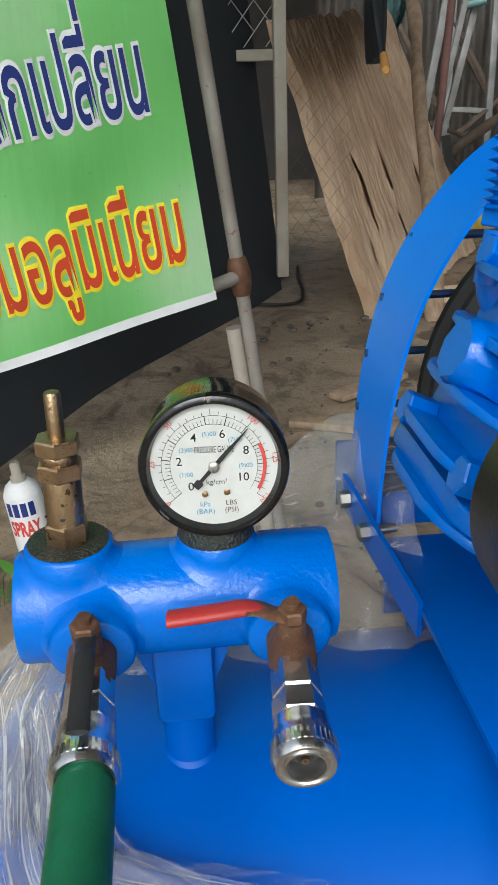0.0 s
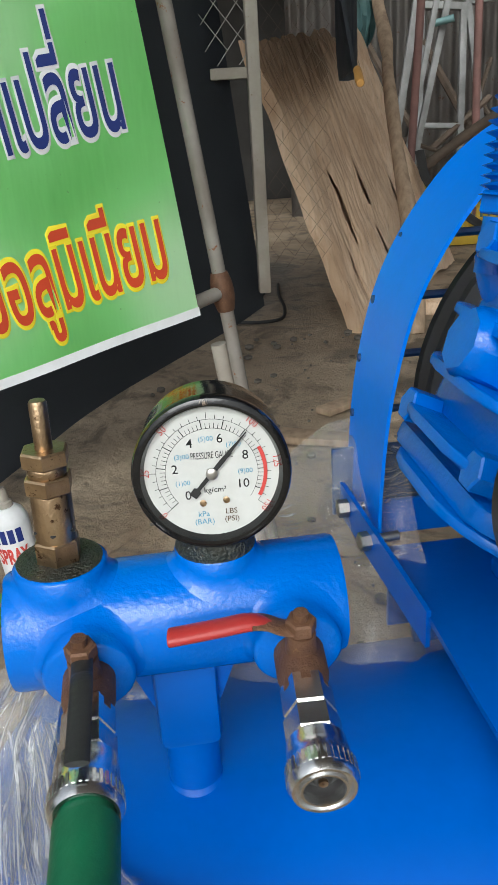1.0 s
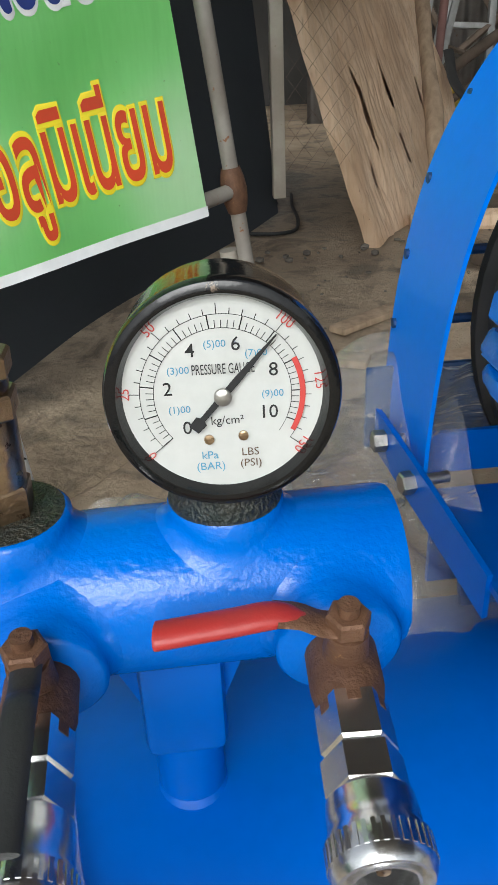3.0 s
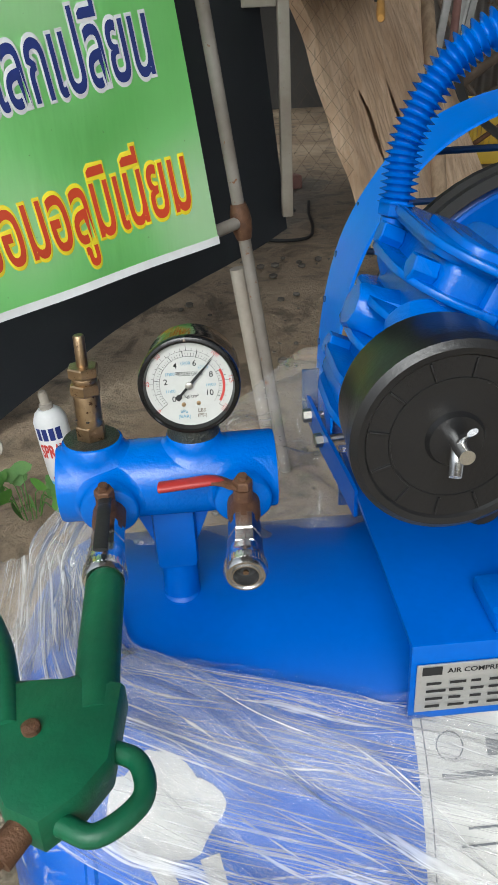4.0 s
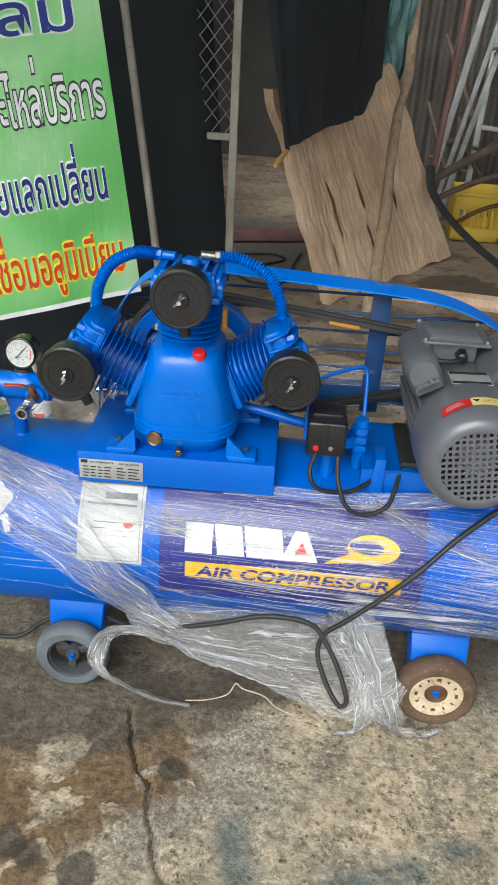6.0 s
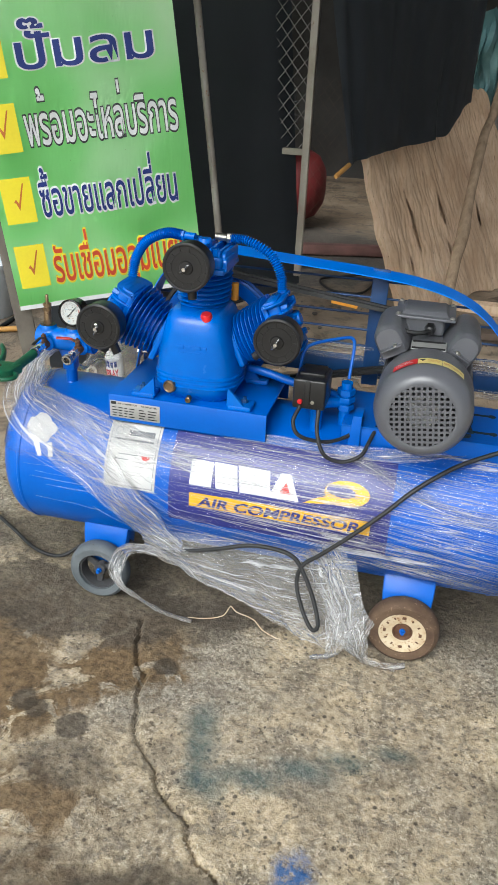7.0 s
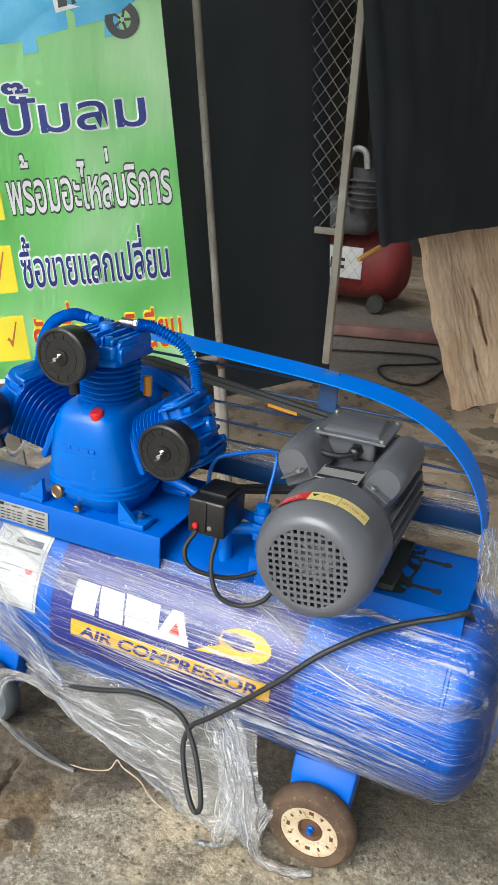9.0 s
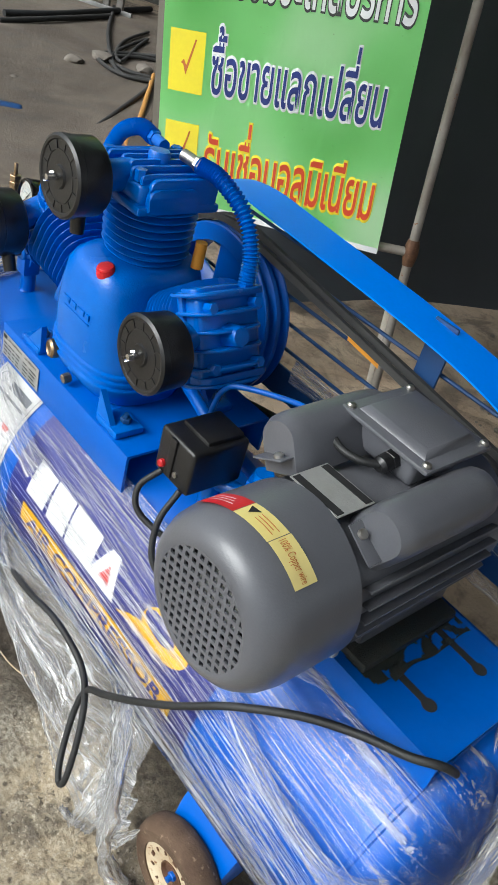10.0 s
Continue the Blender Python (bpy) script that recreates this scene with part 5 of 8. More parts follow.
# Junction box on top.
JX, JY = 0.471, -0.017
bm = B()
box(bm, (JX, JY, 0.696), (0.078, 0.08, 0.034), 0.006, None, 3)
jbox = part("junction_box", bm, MOTOR_GREY, motor, "grey junction box")
bm = B()
box(bm, (JX, JY, 0.7155), (0.116, 0.108, 0.006), 0.0025, None, 2)
sec = [(0.045, 0.042, 0.718), (0.039, 0.036, 0.7255), (0.037, 0.034, 0.7265)]
rows = [[bm.verts.new((JX + sx * a, JY + sy * b, z)) for sx, sy in ((-1, -1), (1, -1), (1, 1), (-1, 1))] for a, b, z in sec]
for a, b in zip(rows, rows[1:]):
    for j in range(4):
        bm.faces.new((a[j], a[(j + 1) % 4], b[(j + 1) % 4], b[j]))
bm.faces.new(rows[-1])
part("lid", bm, MOTOR_GREY, jbox, "lid with a raised middle")
for sx in (-1, 1):
    for sy in (-1, 1):
        bm = lathe(B(), [(0.0048, 0), (0.0048, 0.002), (0.003, 0.004), (0, 0.0042)], Matrix.Translation((JX + sx * 0.051, JY + sy * 0.047, 0.7185)), 14)
        part("screw", bm, STEEL, jbox)
bm = B()
gl = Vector((JX + 0.012, JY - 0.04, 0.696))
hexa(bm, gl, gl + Vector((0, -0.008, -0.001)), 0.011)
lathe(bm, [(0.0095, 0), (0.0095, 0.01), (0.006, 0.014), (0, 0.014)], axis(gl + Vector((0, -0.008, 0)), gl + Vector((0, -0.02, -0.003))), 18)
part("cable_gland", bm, BLACK_PLASTIC, jbox, "black cable gland")
bm = sweep(B(), spline([gl + Vector((0, -0.02, -0.001)), (0.467, -0.092, 0.694), (0.442, -0.096, 0.695), (0.424, -0.084, 0.7), (0.42, -0.06, 0.706), (0.43, -0.042, 0.704)], 8), 0.0042, 10)
part("lead", bm, BLACK_CABLE, motor, "short black lead")
# Data plate with two dark bands.
q = m_mot @ Matrix.Rotation(radians(2), 4, "Z") @ Matrix.Translation((0.003, 0.0815, 0.142)) @ Matrix.Rotation(radians(-90), 4, "X")
bm = box(B(), (-0.006, 0, 0.004), (0.064, 0.05, 0.001), 0, q)
dplate = part("data_plate", bm, ALU_PLATE, motor, "small metal data plate")
for y in (-0.019, 0.019):
    part("print_band", box(B(), (-0.006, y, 0.0048), (0.06, 0.009, 0.0006), 0, q), INK, dplate)
part("motor_base", box(B(), (MX, -0.01, 0.512), (0.12, 0.15, 0.03), 0.004), MOTOR_GREY, motor)
for sx in (-1, 1):
    part("motor_foot", box(B(), (MX + sx * 0.06, -0.02, 0.4975), (0.05, 0.16, 0.012), 0.003), SOOT, motor, "greasy dark foot")

# Motor bed with two adjusting slots that end in round holes.
bm = B()
x0, x1, y0, y1, z, t = 0.338, 0.69, -0.112, 0.076, 0.491, 0.004
slots = [(-0.062, 0.56, 0.635), (0.028, 0.56, 0.64)]
ys = [y0, -0.066, -0.058, 0.024, 0.032, y1]
xs = [x0, 0.43, 0.64, x1]
for i in range(3):
    for j in range(5):
        if i == 1 and j in (1, 3):
            continue
        box(bm, ((xs[i] + xs[i + 1]) / 2, (ys[j] + ys[j + 1]) / 2, z - t / 2), (xs[i + 1] - xs[i], ys[j + 1] - ys[j], t))
bmesh.ops.remove_doubles(bm, verts=bm.verts[:], dist=0.0001)
box(bm, ((x0 + x1) / 2, y0 + 0.002, z - 0.024), (x1 - x0, 0.004, 0.045), 0.001)
box(bm, ((x0 + x1) / 2, y1 - 0.002, z - 0.02), (x1 - x0, 0.004, 0.04), 0.001)
mbed = part("motor_bed", bm, BLUE, comp, "blue motor bed with two long adjusting slots")
for y in (-0.062, 0.028):
    part("slot", box(B(), (0.598, y, z - 0.001), (0.085, 0.0095, 0.003)), MOTOR_DARK, mbed, "dark adjusting slot")
    bm = lathe(B(), [(0, 0.0006), (0.0085, 0.0006), (0.0085, -0.002), (0, -0.002)], Matrix.Translation((0.638, y, z)), 20)
    part("slot_end", bm, MOTOR_DARK, mbed, "dark round slot end")
bm = B()
rnd = random.Random(4)
for k in range(3):
    grid(bm, 20, 50, lambda u, v: Vector((0.548 + 0.05 * u + 0.01 * noise.noise((u * 4, v * 4, k)), -0.1 + 0.165 * v, z + 0.0006 + 0.0002 * k)) if noise.noise((u * 2.5 + k * 5, v * 6, 2)) > -0.08 + 0.5 * abs(u - 0.4) else None)
part("grease", bm, SOOT, mbed, "dark grease smear")

# Pressure switch on its fitting.
SX, SY, SZ = 0.27, -0.1, 0.556
bm = box(B(), (SX, SY, SZ), (0.066, 0.084, 0.063), 0.005, None, 3)
switch = part("pressure_switch", bm, BLACK_PLASTIC, comp, "black pressure switch box")
part("lid", box(B(), (SX, SY + 0.01, SZ + 0.033), (0.05, 0.055, 0.008), 0.003), BLACK_PLASTIC, switch)
bm = box(B(), (SX - 0.004, SY - 0.043, SZ + 0.002), (0.012, 0.004, 0.055), 0.0015)
part("front_rib", bm, BLACK_PLASTIC, switch)
bm = lathe(B(), [(0.0052, 0), (0.0052, 0.004), (0.004, 0.0055), (0, 0.0055)], axis((SX - 0.017, SY - 0.042, 0.541), (SX - 0.017, SY - 0.06, 0.541)), 16)
part("button", bm, RED_PLASTIC, switch, "small red button")
bm = lathe(B(), [(0.004, 0), (0.004, 0.002), (0, 0.003)], axis((SX + 0.008, SY - 0.042, 0.541), (SX + 0.008, SY - 0.06, 0.541)), 12)
part("screw", bm, STEEL, switch)
bm = B()
rod(bm, (SX + 0.01, SY + 0.02, 0.45), (SX + 0.01, SY + 0.02, 0.53), 0.013)
rod(bm, (0.335, -0.055, 0.45), (0.335, -0.055, 0.56), 0.012)
for zz in (0.5, 0.517, 0.534):
    hexa(bm, (0.335, -0.055, zz), (0.335, -0.055, zz + 0.012), 0.019)
rod(bm, (SX + 0.01, SY + 0.02, 0.515), (0.335, -0.055, 0.515), 0.011)
part("fitting", bm, BLUE_CAST, comp, "blue painted pipe fitting")
bm = sweep(B(), spline([(0.236, -0.072, 0.52), (0.238, -0.07, 0.59), (0.244, -0.064, 0.622), (0.262, -0.052, 0.634), (0.318, -0.02, 0.642), (0.334, -0.014, 0.638), (0.338, -0.02, 0.62), (0.337, -0.05, 0.565)], 8), 0.0035, 10)
part("unloader_tube", bm, BLUE, comp, "thin blue unloader tube")
bm = sweep(B(), spline([(0.12, -0.02, 0.55), (0.17, -0.03, 0.545), (0.22, -0.035, 0.535), (0.3, -0.03, 0.52), (0.335, -0.05, 0.515)], 6), 0.009, 12)
part("delivery_pipe", bm, BLUE, comp, "blue delivery pipe")
bm = sweep(B(), spline([(0.254, -0.142, 0.53), (0.246, -0.165, 0.505), (0.262, -0.17, 0.478), (0.31, -0.15, 0.463), (0.345, -0.125, 0.466), (0.375, -0.1, 0.48)], 8), 0.004, 10)
part("switch_lead", bm, BLACK_CABLE, comp, "black lead")
bm = sweep(B(), spline([(0.292, -0.142, 0.527), (0.296, -0.168, 0.49), (0.315, -0.18, 0.45), (0.35, -0.172, 0.435), (0.385, -0.158, 0.447), (0.398, -0.13, 0.468), (0.408, -0.1, 0.49)], 8), 0.004, 10)
part("motor_lead", bm, BLACK_CABLE, comp, "black lead")
bm = B()
for yy in (-0.1,):
    plate(bm, [(0.352, 0.44), (0.378, 0.44), (0.378, 0.515), (0.36, 0.515)], 0.05, Matrix(((1, 0, 0, 0), (0, 0, 1, yy - 0.02), (0, 1, 0, 0), (0, 0, 0, 1))), 0.002)
part("bed_bracket", bm, BLUE, comp)

# Mains lead: from the motor bed over the wrap, a hanging loop, then along under the tank.
cord = [(0.70, -0.085, 0.475), (0.692, -0.11, 0.498), (0.665, -0.128, 0.492), (0.62, -0.14, 0.475), (0.565, -0.163, 0.452), (0.5, -0.196, 0.41), (0.45, -0.215, 0.36), (0.39, -0.225, 0.3), (0.335, -0.226, 0.245), (0.3, -0.224, 0.21), (0.29, -0.23, 0.17), (0.305, -0.25, 0.13), (0.325, -0.268, 0.1), (0.34, -0.275, 0.088), (0.348, -0.272, 0.105), (0.33, -0.25, 0.15), (0.305, -0.23, 0.19), (0.28, -0.222, 0.222), (0.24, -0.218, 0.232), (0.18, -0.215, 0.228), (0.1, -0.21, 0.198), (0.01, -0.195, 0.165), (-0.07, -0.16, 0.13), (-0.17, -0.105, 0.112), (-0.26, -0.09, 0.06), (-0.32, -0.1, 0.02), (-0.4, -0.08, 0.012), (-0.52, 0.0, 0.012), (-0.68, 0.09, 0.012), (-0.95, 0.12, 0.012)]
part("mains_lead", sweep(B(), spline(cord, 6), 0.0046, 10), BLACK_CABLE, comp, "long black mains lead with a hanging loop")


# ---------------------------------------------------------------- outlet manifold, gauge, valves
VX0, VX1, VY, VZ, VR = -0.3585, -0.2245, -0.05, 0.571, 0.0245
bm = B()
m_v = Matrix.Translation((VX0, VY, VZ)) @ Matrix.Rotation(radians(90), 4, "Y")
L = VX1 - VX0
lathe(bm, [(0, 0.0015), (VR - 0.003, 0.001), (VR - 0.0006, 0.0006), (VR, 0.0025), (VR, L - 0.0025), (VR - 0.0006, L - 0.0006), (VR - 0.003, L - 0.001), (0, L - 0.0015)], m_v, 56)
manifold = part("manifold", bm, BLUE_CAST, comp, "blue cast outlet manifold", 50)
# Bosses: two up, two to the front, each with a fillet at its root.
BOSS = [((-0.3355, VY), "up", 0.0185), ((-0.274, VY), "up", 0.0165), ((-0.327, 0), "front", 0.0175), ((-0.247, 0), "front", 0.0175)]
for (x, y), way, r in BOSS:
    q = Matrix.Translation((x, VY, VZ))
    if way == "front":
        q = q @ Matrix.Rotation(radians(90 + 8), 4, "X")
    top = VR + (0.006 if way == "up" else 0.007)
    bm = B()
    rings = []
    for grow_by, rise in ((0.0046, -0.0004), (0.0034, 0.0001), (0.0022, 0.0007), (0.0012, 0.0016), (0.0004, 0.0028), (0.0, 0.0045)):
        ring = []
        for k in range(48):
            a = 2 * math.pi * k / 48
            rho = r + grow_by
            deep = math.sqrt(max(0.0, VR * VR - (rho * math.sin(a)) ** 2))
            ring.append(bm.verts.new(q @ Vector((rho * math.cos(a), rho * math.sin(a), min(deep + rise, top - 0.002)))))
        rings.append(ring)
    for rr, h in ((r, top - 0.0015), (r - 0.0015, top), (0.004, top)):
        rings.append([bm.verts.new(q @ Vector((rr * math.cos(2 * math.pi * k / 48), rr * math.sin(2 * math.pi * k / 48), h))) for k in range(48)])
    for p, w in zip(rings, rings[1:]):
        for k in range(48):
            bm.faces.new((p[k], p[(k + 1) % 48], w[(k + 1) % 48], w[k]))
    bm.faces.new(rings[-1])
    part("boss", bm, BLUE_CAST, manifold, "", 60)

bm = B()
box(bm, (-0.292, VY + 0.012, 0.526), (0.028, 0.03, 0.054), 0.004)
rod(bm, (-0.292, VY + 0.014, 0.45), (-0.292, VY + 0.014, 0.52), 0.0125, None, 28)
lathe(bm, [(0.0155, 0), (0.0138, 0.003), (0.0125, 0.005)], Matrix.Translation((-0.292, VY + 0.014, 0.465)), 28)
part("manifold_stem", bm, BLUE, manifold, "blue stem welded to the tank")
for x0, x1 in ((-0.305, -0.323), (-0.279, -0.262)):
    bm = plate(B(), [(x0, 0.556), (x1, 0.556), (x0, 0.512)], 0.006, Matrix(((1, 0, 0, 0), (0, 0, 1, VY + 0.006), (0, 1, 0, 0), (0, 0, 0, 1))), 0.001)
    part("web", bm, BLUE, manifold)

# Pressure gauge. G: its dial's plane, x to the right, y up, z towards the viewer.
G = Matrix.Translation((-0.2735, -0.0605, 0.6365)) @ Matrix.Rotation(radians(90 - 5), 4, "X") @ Matrix.Rotation(radians(-4), 4, "Y")
GR = 0.0297
bm = B()
lathe(bm, [(0, -0.03), (GR - 0.003, -0.03), (GR - 0.001, -0.028), (GR - 0.0004, -0.004), (GR, -0.003), (GR, 0.0015), (GR - 0.0006, 0.003), (GR - 0.0022, 0.0038), (0.0263, 0.0036), (0.0252, 0.0006), (0.025, -0.0004)], G, 72)
gauge = part("pressure_gauge", bm, BLACK_GLOSS, comp, "round black pressure gauge with a white dial")
bm = lathe(B(), [(0, 0), (0.0262, 0)], G, 64)
part("dial", bm, DIAL, gauge, "white dial")


def polar(r, deg):
    return (r * math.cos(radians(deg)), r * math.sin(radians(deg)))


A0, A1 = 219.0, -37.0


def at_kg(v):
    return A0 + (A1 - A0) * v / 10.55


def tick(bm, deg, r0, r1, w, z=0.0004):
    c, s = math.cos(radians(deg)), math.sin(radians(deg))
    shape2(bm, G, [(r0 * c - w * s, r0 * s + w * c), (r0 * c + w * s, r0 * s - w * c), (r1 * c + w * s, r1 * s - w * c), (r1 * c - w * s, r1 * s + w * c)], z)


def arc(bm, a, b, r0, r1, z=0.0004, n=40):
    for k in range(n):
        p, q = a + (b - a) * k / n, a + (b - a) * (k + 1) / n
        shape2(bm, G, [polar(r0, p), polar(r1, p), polar(r1, q), polar(r0, q)], z)


bm = B()
for k in range(51):
    v = k * 0.2
    tick(bm, at_kg(v), 0.0172, 0.0192 if k % 5 else 0.0206, 0.00009 if k % 5 else 0.00016)
arc(bm, A0, A1, 0.0206, 0.02075, n=70)
arc(bm, A0, A1, 0.01715, 0.0173, n=70)
for k in range(31):
    tick(bm, A0 + (A1 - A0) * k / 30, 0.0206, 0.0222 if k % 5 else 0.0234, 0.0001)
for txt, v, r in (("0", -0.1, 0.0126), ("2", 2, 0.0138), ("4", 4, 0.014), ("6", 6, 0.0136), ("8", 8, 0.0142), ("10", 10, 0.0128)):
    x, y = polar(r, at_kg(v))
    write(bm, txt, G @ Matrix.Translation((x, y - 0.0016, 0.0004)), height=0.0034, bold=0.005, align="C")
write(bm, "PRESSURE GAUGE", G @ Matrix.Translation((0.0005, 0.0056, 0.0004)), width=0.0155, height=0.0026, align="C")
write(bm, "kg/cm²", G @ Matrix.Translation((0.0008, -0.0078, 0.0004)), width=0.0082, height=0.0022, align="C")
part("dial_print", bm, INK, gauge, "black scale and lettering")
bm = B()
arc(bm, at_kg(7.95), at_kg(10.3), 0.0193, 0.0207, 0.0007)
for txt, k in (("0", 0), ("25", 5), ("50", 10), ("100", 20), ("125", 25), ("150", 30)):
    a = A0 + (A1 - A0) * k / 30
    x, y = polar(0.0243, a)
    write(bm, txt, G @ Matrix.Translation((x, y, 0.0005)) @ Matrix.Rotation(radians(a - 90 if k not in (25, 5) else a - 90), 4, "Z") @ Matrix.Translation((0, -0.001, 0)), height=0.0023, align="C")
part("dial_print", bm, INK_RED, gauge, "red arc and outer figures")
bm = B()
for txt, v, r in (("(1)00", 0.95, 0.0115), ("(3)00", 3.0, 0.0128), ("(5)00", 5.1, 0.0135), ("(7)00", 6.95, 0.0138), ("(9)00", 9.05, 0.0125)):
    x, y = polar(r, at_kg(v))
    write(bm, txt, G @ Matrix.Translation((x, y - 0.001, 0.0004)), height=0.0018, align="C")
for txt, x, y in (("kPa", -0.0042, -0.0172), ("(BAR)", -0.0042, -0.0203)):
    write(bm, txt, G @ Matrix.Translation((x, y, 0.0004)), height=0.0021, align="C")
part("dial_print", bm, INK_BLUE, gauge, "light blue figures")
bm = B()
for txt, x, y in (("LBS", 0.0062, -0.0168), ("(PSI)", 0.0062, -0.0199)):
    write(bm, txt, G @ Matrix.Translation((x, y, 0.0004)), height=0.0021, align="C")
part("dial_print", bm, TYRE_BROWN, gauge, "brown letters")
bm = B()
hand = at_kg(7.07)
q = G @ Matrix.Translation((0, 0, 0.0014)) @ Matrix.Rotation(radians(hand), 4, "Z")
plate(bm, [(-0.0115, -0.0015), (-0.0085, -0.0017), (-0.008, -0.0007), (0.006, -0.0009), (0.0205, -0.00015), (0.0205, 0.00015), (0.006, 0.0009), (-0.008, 0.0007), (-0.0085, 0.0017), (-0.0115, 0.0015)], 0.0004, q)
part("pointer", bm, INK, gauge, "black pointer")
bm = lathe(B(), [(0.0022, 0.0014), (0.0022, 0.0026), (0.0016, 0.003), (0, 0.003)], G, 20)
part("pivot", bm, STEEL, gauge, "steel pivot")
for x, y in ((-0.0042, -0.0118), (0.0046, -0.0112)):
    bm = lathe(B(), [(0.0013, 0.0002), (0.0013, 0.0008), (0, 0.0012)], G @ Matrix.Translation((x, y, 0)), 14)
    part("screw", bm, BRASS, gauge, "small rusty screw")
bm = B()
lathe(bm, [(0, 0.0), (0.0155, 0.0), (0.0162, 0.003), (0.0145, 0.007), (0.0135, 0.01), (0.012, 0.011), (0, 0.0115)], Matrix.Translation((-0.274, VY, VZ + VR + 0.003)), 32)
part("gauge_collar", bm, SOOT, gauge, "oily dark collar")

# Safety valve.
SVX, SVY = -0.3355, VY
q = Matrix.Translation((SVX, SVY, VZ + VR + 0.004)) @ Matrix.Rotation(radians(1.5), 4, "Y")
bm = B()
lathe(bm, [(0.0168, 0.0015), (0.017, 0.0024), (0.015, 0.0028), (0.0105, 0.003), (0, 0.0032)], q, 36)
collar = part("valve_collar", bm, SOOT, comp, "rusty oily collar")
bm = B()
hexa(bm, q @ Vector((0, 0, 0.002)), q @ Vector((0, 0, 0.012)), 0.0092)
lathe(bm, [(0.0078, 0.012), (0.0078, 0.031), (0.0072, 0.033), (0, 0.033)], q, 28)
hexa(bm, q @ Vector((0, 0, 0.032)), q @ Vector((0, 0, 0.039)), 0.0094)
lathe(bm, [(0.007, 0.039), (0.0074, 0.0402), (0.0074, 0.042), (0.007, 0.043)], q, 24)
hexa(bm, q @ Vector((0, 0, 0.043)), q @ Vector((0, 0, 0.0495)), 0.0094)
lathe(bm, [(0.0034, 0.0495), (0.0034, 0.0672), (0.0028, 0.0682), (0, 0.0682)], q, 20)
sv = part("safety_valve", bm, BRASS, comp, "tarnished brass safety valve")
for k in range(6):
    a = radians(-90 + 60 * k)
    p = Vector((0.0079 * math.cos(a), 0.0079 * math.sin(a), 0.0165))
    bm = lathe(B(), [(0.0011, 0.0), (0, 0.0001)], axis(q @ p, q @ (p * 1.2)), 10)
    part("vent_hole", bm, MOTOR_DARK, sv)


# Ball valves with quick couplers.
def coupler(x, end, handle):
    a = Vector((x, VY - VR - 0.004, VZ - 0.004))
    b = Vector(end)
    d = (b - a).normalized()
    bm = B()
    rod(bm, a - d * 0.004, a + d * 0.024, 0.0085, None, 20)
    lathe(bm, [(0, -0.004), (0.0088, -0.004), (0.0098, 0.003), (0.0098, 0.015), (0.0085, 0.021), (0, 0.021)], axis(a, b), 20)
    rod(bm, a + d * 0.009, a + d * 0.009 + Vector((0, -0.003, 0.017)), 0.0065, 0.0055, 18)
    valve = part("ball_valve", bm, RUST, comp, "rusty brass ball valve")
    nut = a + d * 0.009 + Vector((0, -0.003, 0.017))
    bm = hexa(B(), nut, nut + Vector((0, -0.0008, 0.006)), 0.0058)
    rod(bm, nut, nut + Vector((0, -0.0012, 0.009)), 0.0028)
    part("spindle_nut", bm, RUST, valve)
    bm = B()
    if handle == "across":
        lever = [nut + Vector((0.003, 0, 0.001)), nut + Vector((-0.006, 0.001, 0.0015)), nut + Vector((-0.012, 0.002, 0.004)), nut + Vector((-0.018, 0.002, 0.0055))]
        sweep(bm, spline(lever, 5), 0.0052, 10, 0.28, (0, 0, 1))
        part("lever", bm, RUST, valve)
        bm = sweep(B(), spline([nut + Vector((-0.011, 0.0018, 0.003)), nut + Vector((-0.018, 0.002, 0.0052)), nut + Vector((-0.03, 0.001, 0.005)), nut + Vector((-0.0455, 0.0, 0.0045)), nut + Vector((-0.0485, 0.0, 0.0043))], 8), lambda t: 0.0046 * math.sqrt(max(0.04, 1 - (max(0, t - 0.86) / 0.14) ** 2)) * (0.72 + 0.28 * min(1, t / 0.3)), 16, 0.6)
        part("sleeve", bm, RED_RUBBER, valve, "red rubber sleeve")
    else:
        lever = [nut + Vector((0, 0.003, 0.001)), nut + Vector((0.001, -0.012, 0.002)), nut + Vector((0.002, -0.022, 0.0055)), nut + Vector((0.002, -0.052, 0.001))]
        sweep(bm, spline(lever, 5), 0.0038, 12, 0.4, (0, 0, 1))
        part("lever", bm, BLACK_CABLE, valve, "dark lever without its sleeve")
    n = (b - a).length
    bm = B()
    hexa(bm, a + d * 0.02, a + d * 0.034, 0.0095)
    hexa(bm, a + d * 0.0345, a + d * 0.045, 0.01)
    lathe(bm, [(0.0088, 0.045), (0.0104, 0.046), (0.0107, 0.05), (0.0107, n - 0.011), (0.0119, n - 0.009), (0.0119, n - 0.003), (0.0112, n - 0.001), (0.0106, n), (0.0096, n), (0.009, n - 0.002), (0.0081, n - 0.002), (0.0078, n), (0.007, n), (0.0066, n - 0.008), (0, n - 0.008)], axis(a, b), 36)
    body = part("quick_coupler", bm, CHROME, comp, "chrome quick coupler")
    for k in range(36):
        t = m_ring = axis(a, b) @ Matrix.Rotation(2 * math.pi * k / 36, 4, "Z")
        part("knurl", box(B(), (0.0119, 0, n - 0.006), (0.0004, 0.001, 0.005), 0, t), CHROME, body)
    bm = lathe(B(), [(0.0068, n - 0.007), (0.0045, n - 0.006), (0.003, n - 0.004), (0, n - 0.0035)], axis(a, b), 18)
    part("bore", bm, MOTOR_DARK, body, "dark valve seat")
    part("valve_pin", rod(B(), b - d * 0.006, b - d * 0.0025, 0.0016, None, 10), BRASS, body)
    return b, d


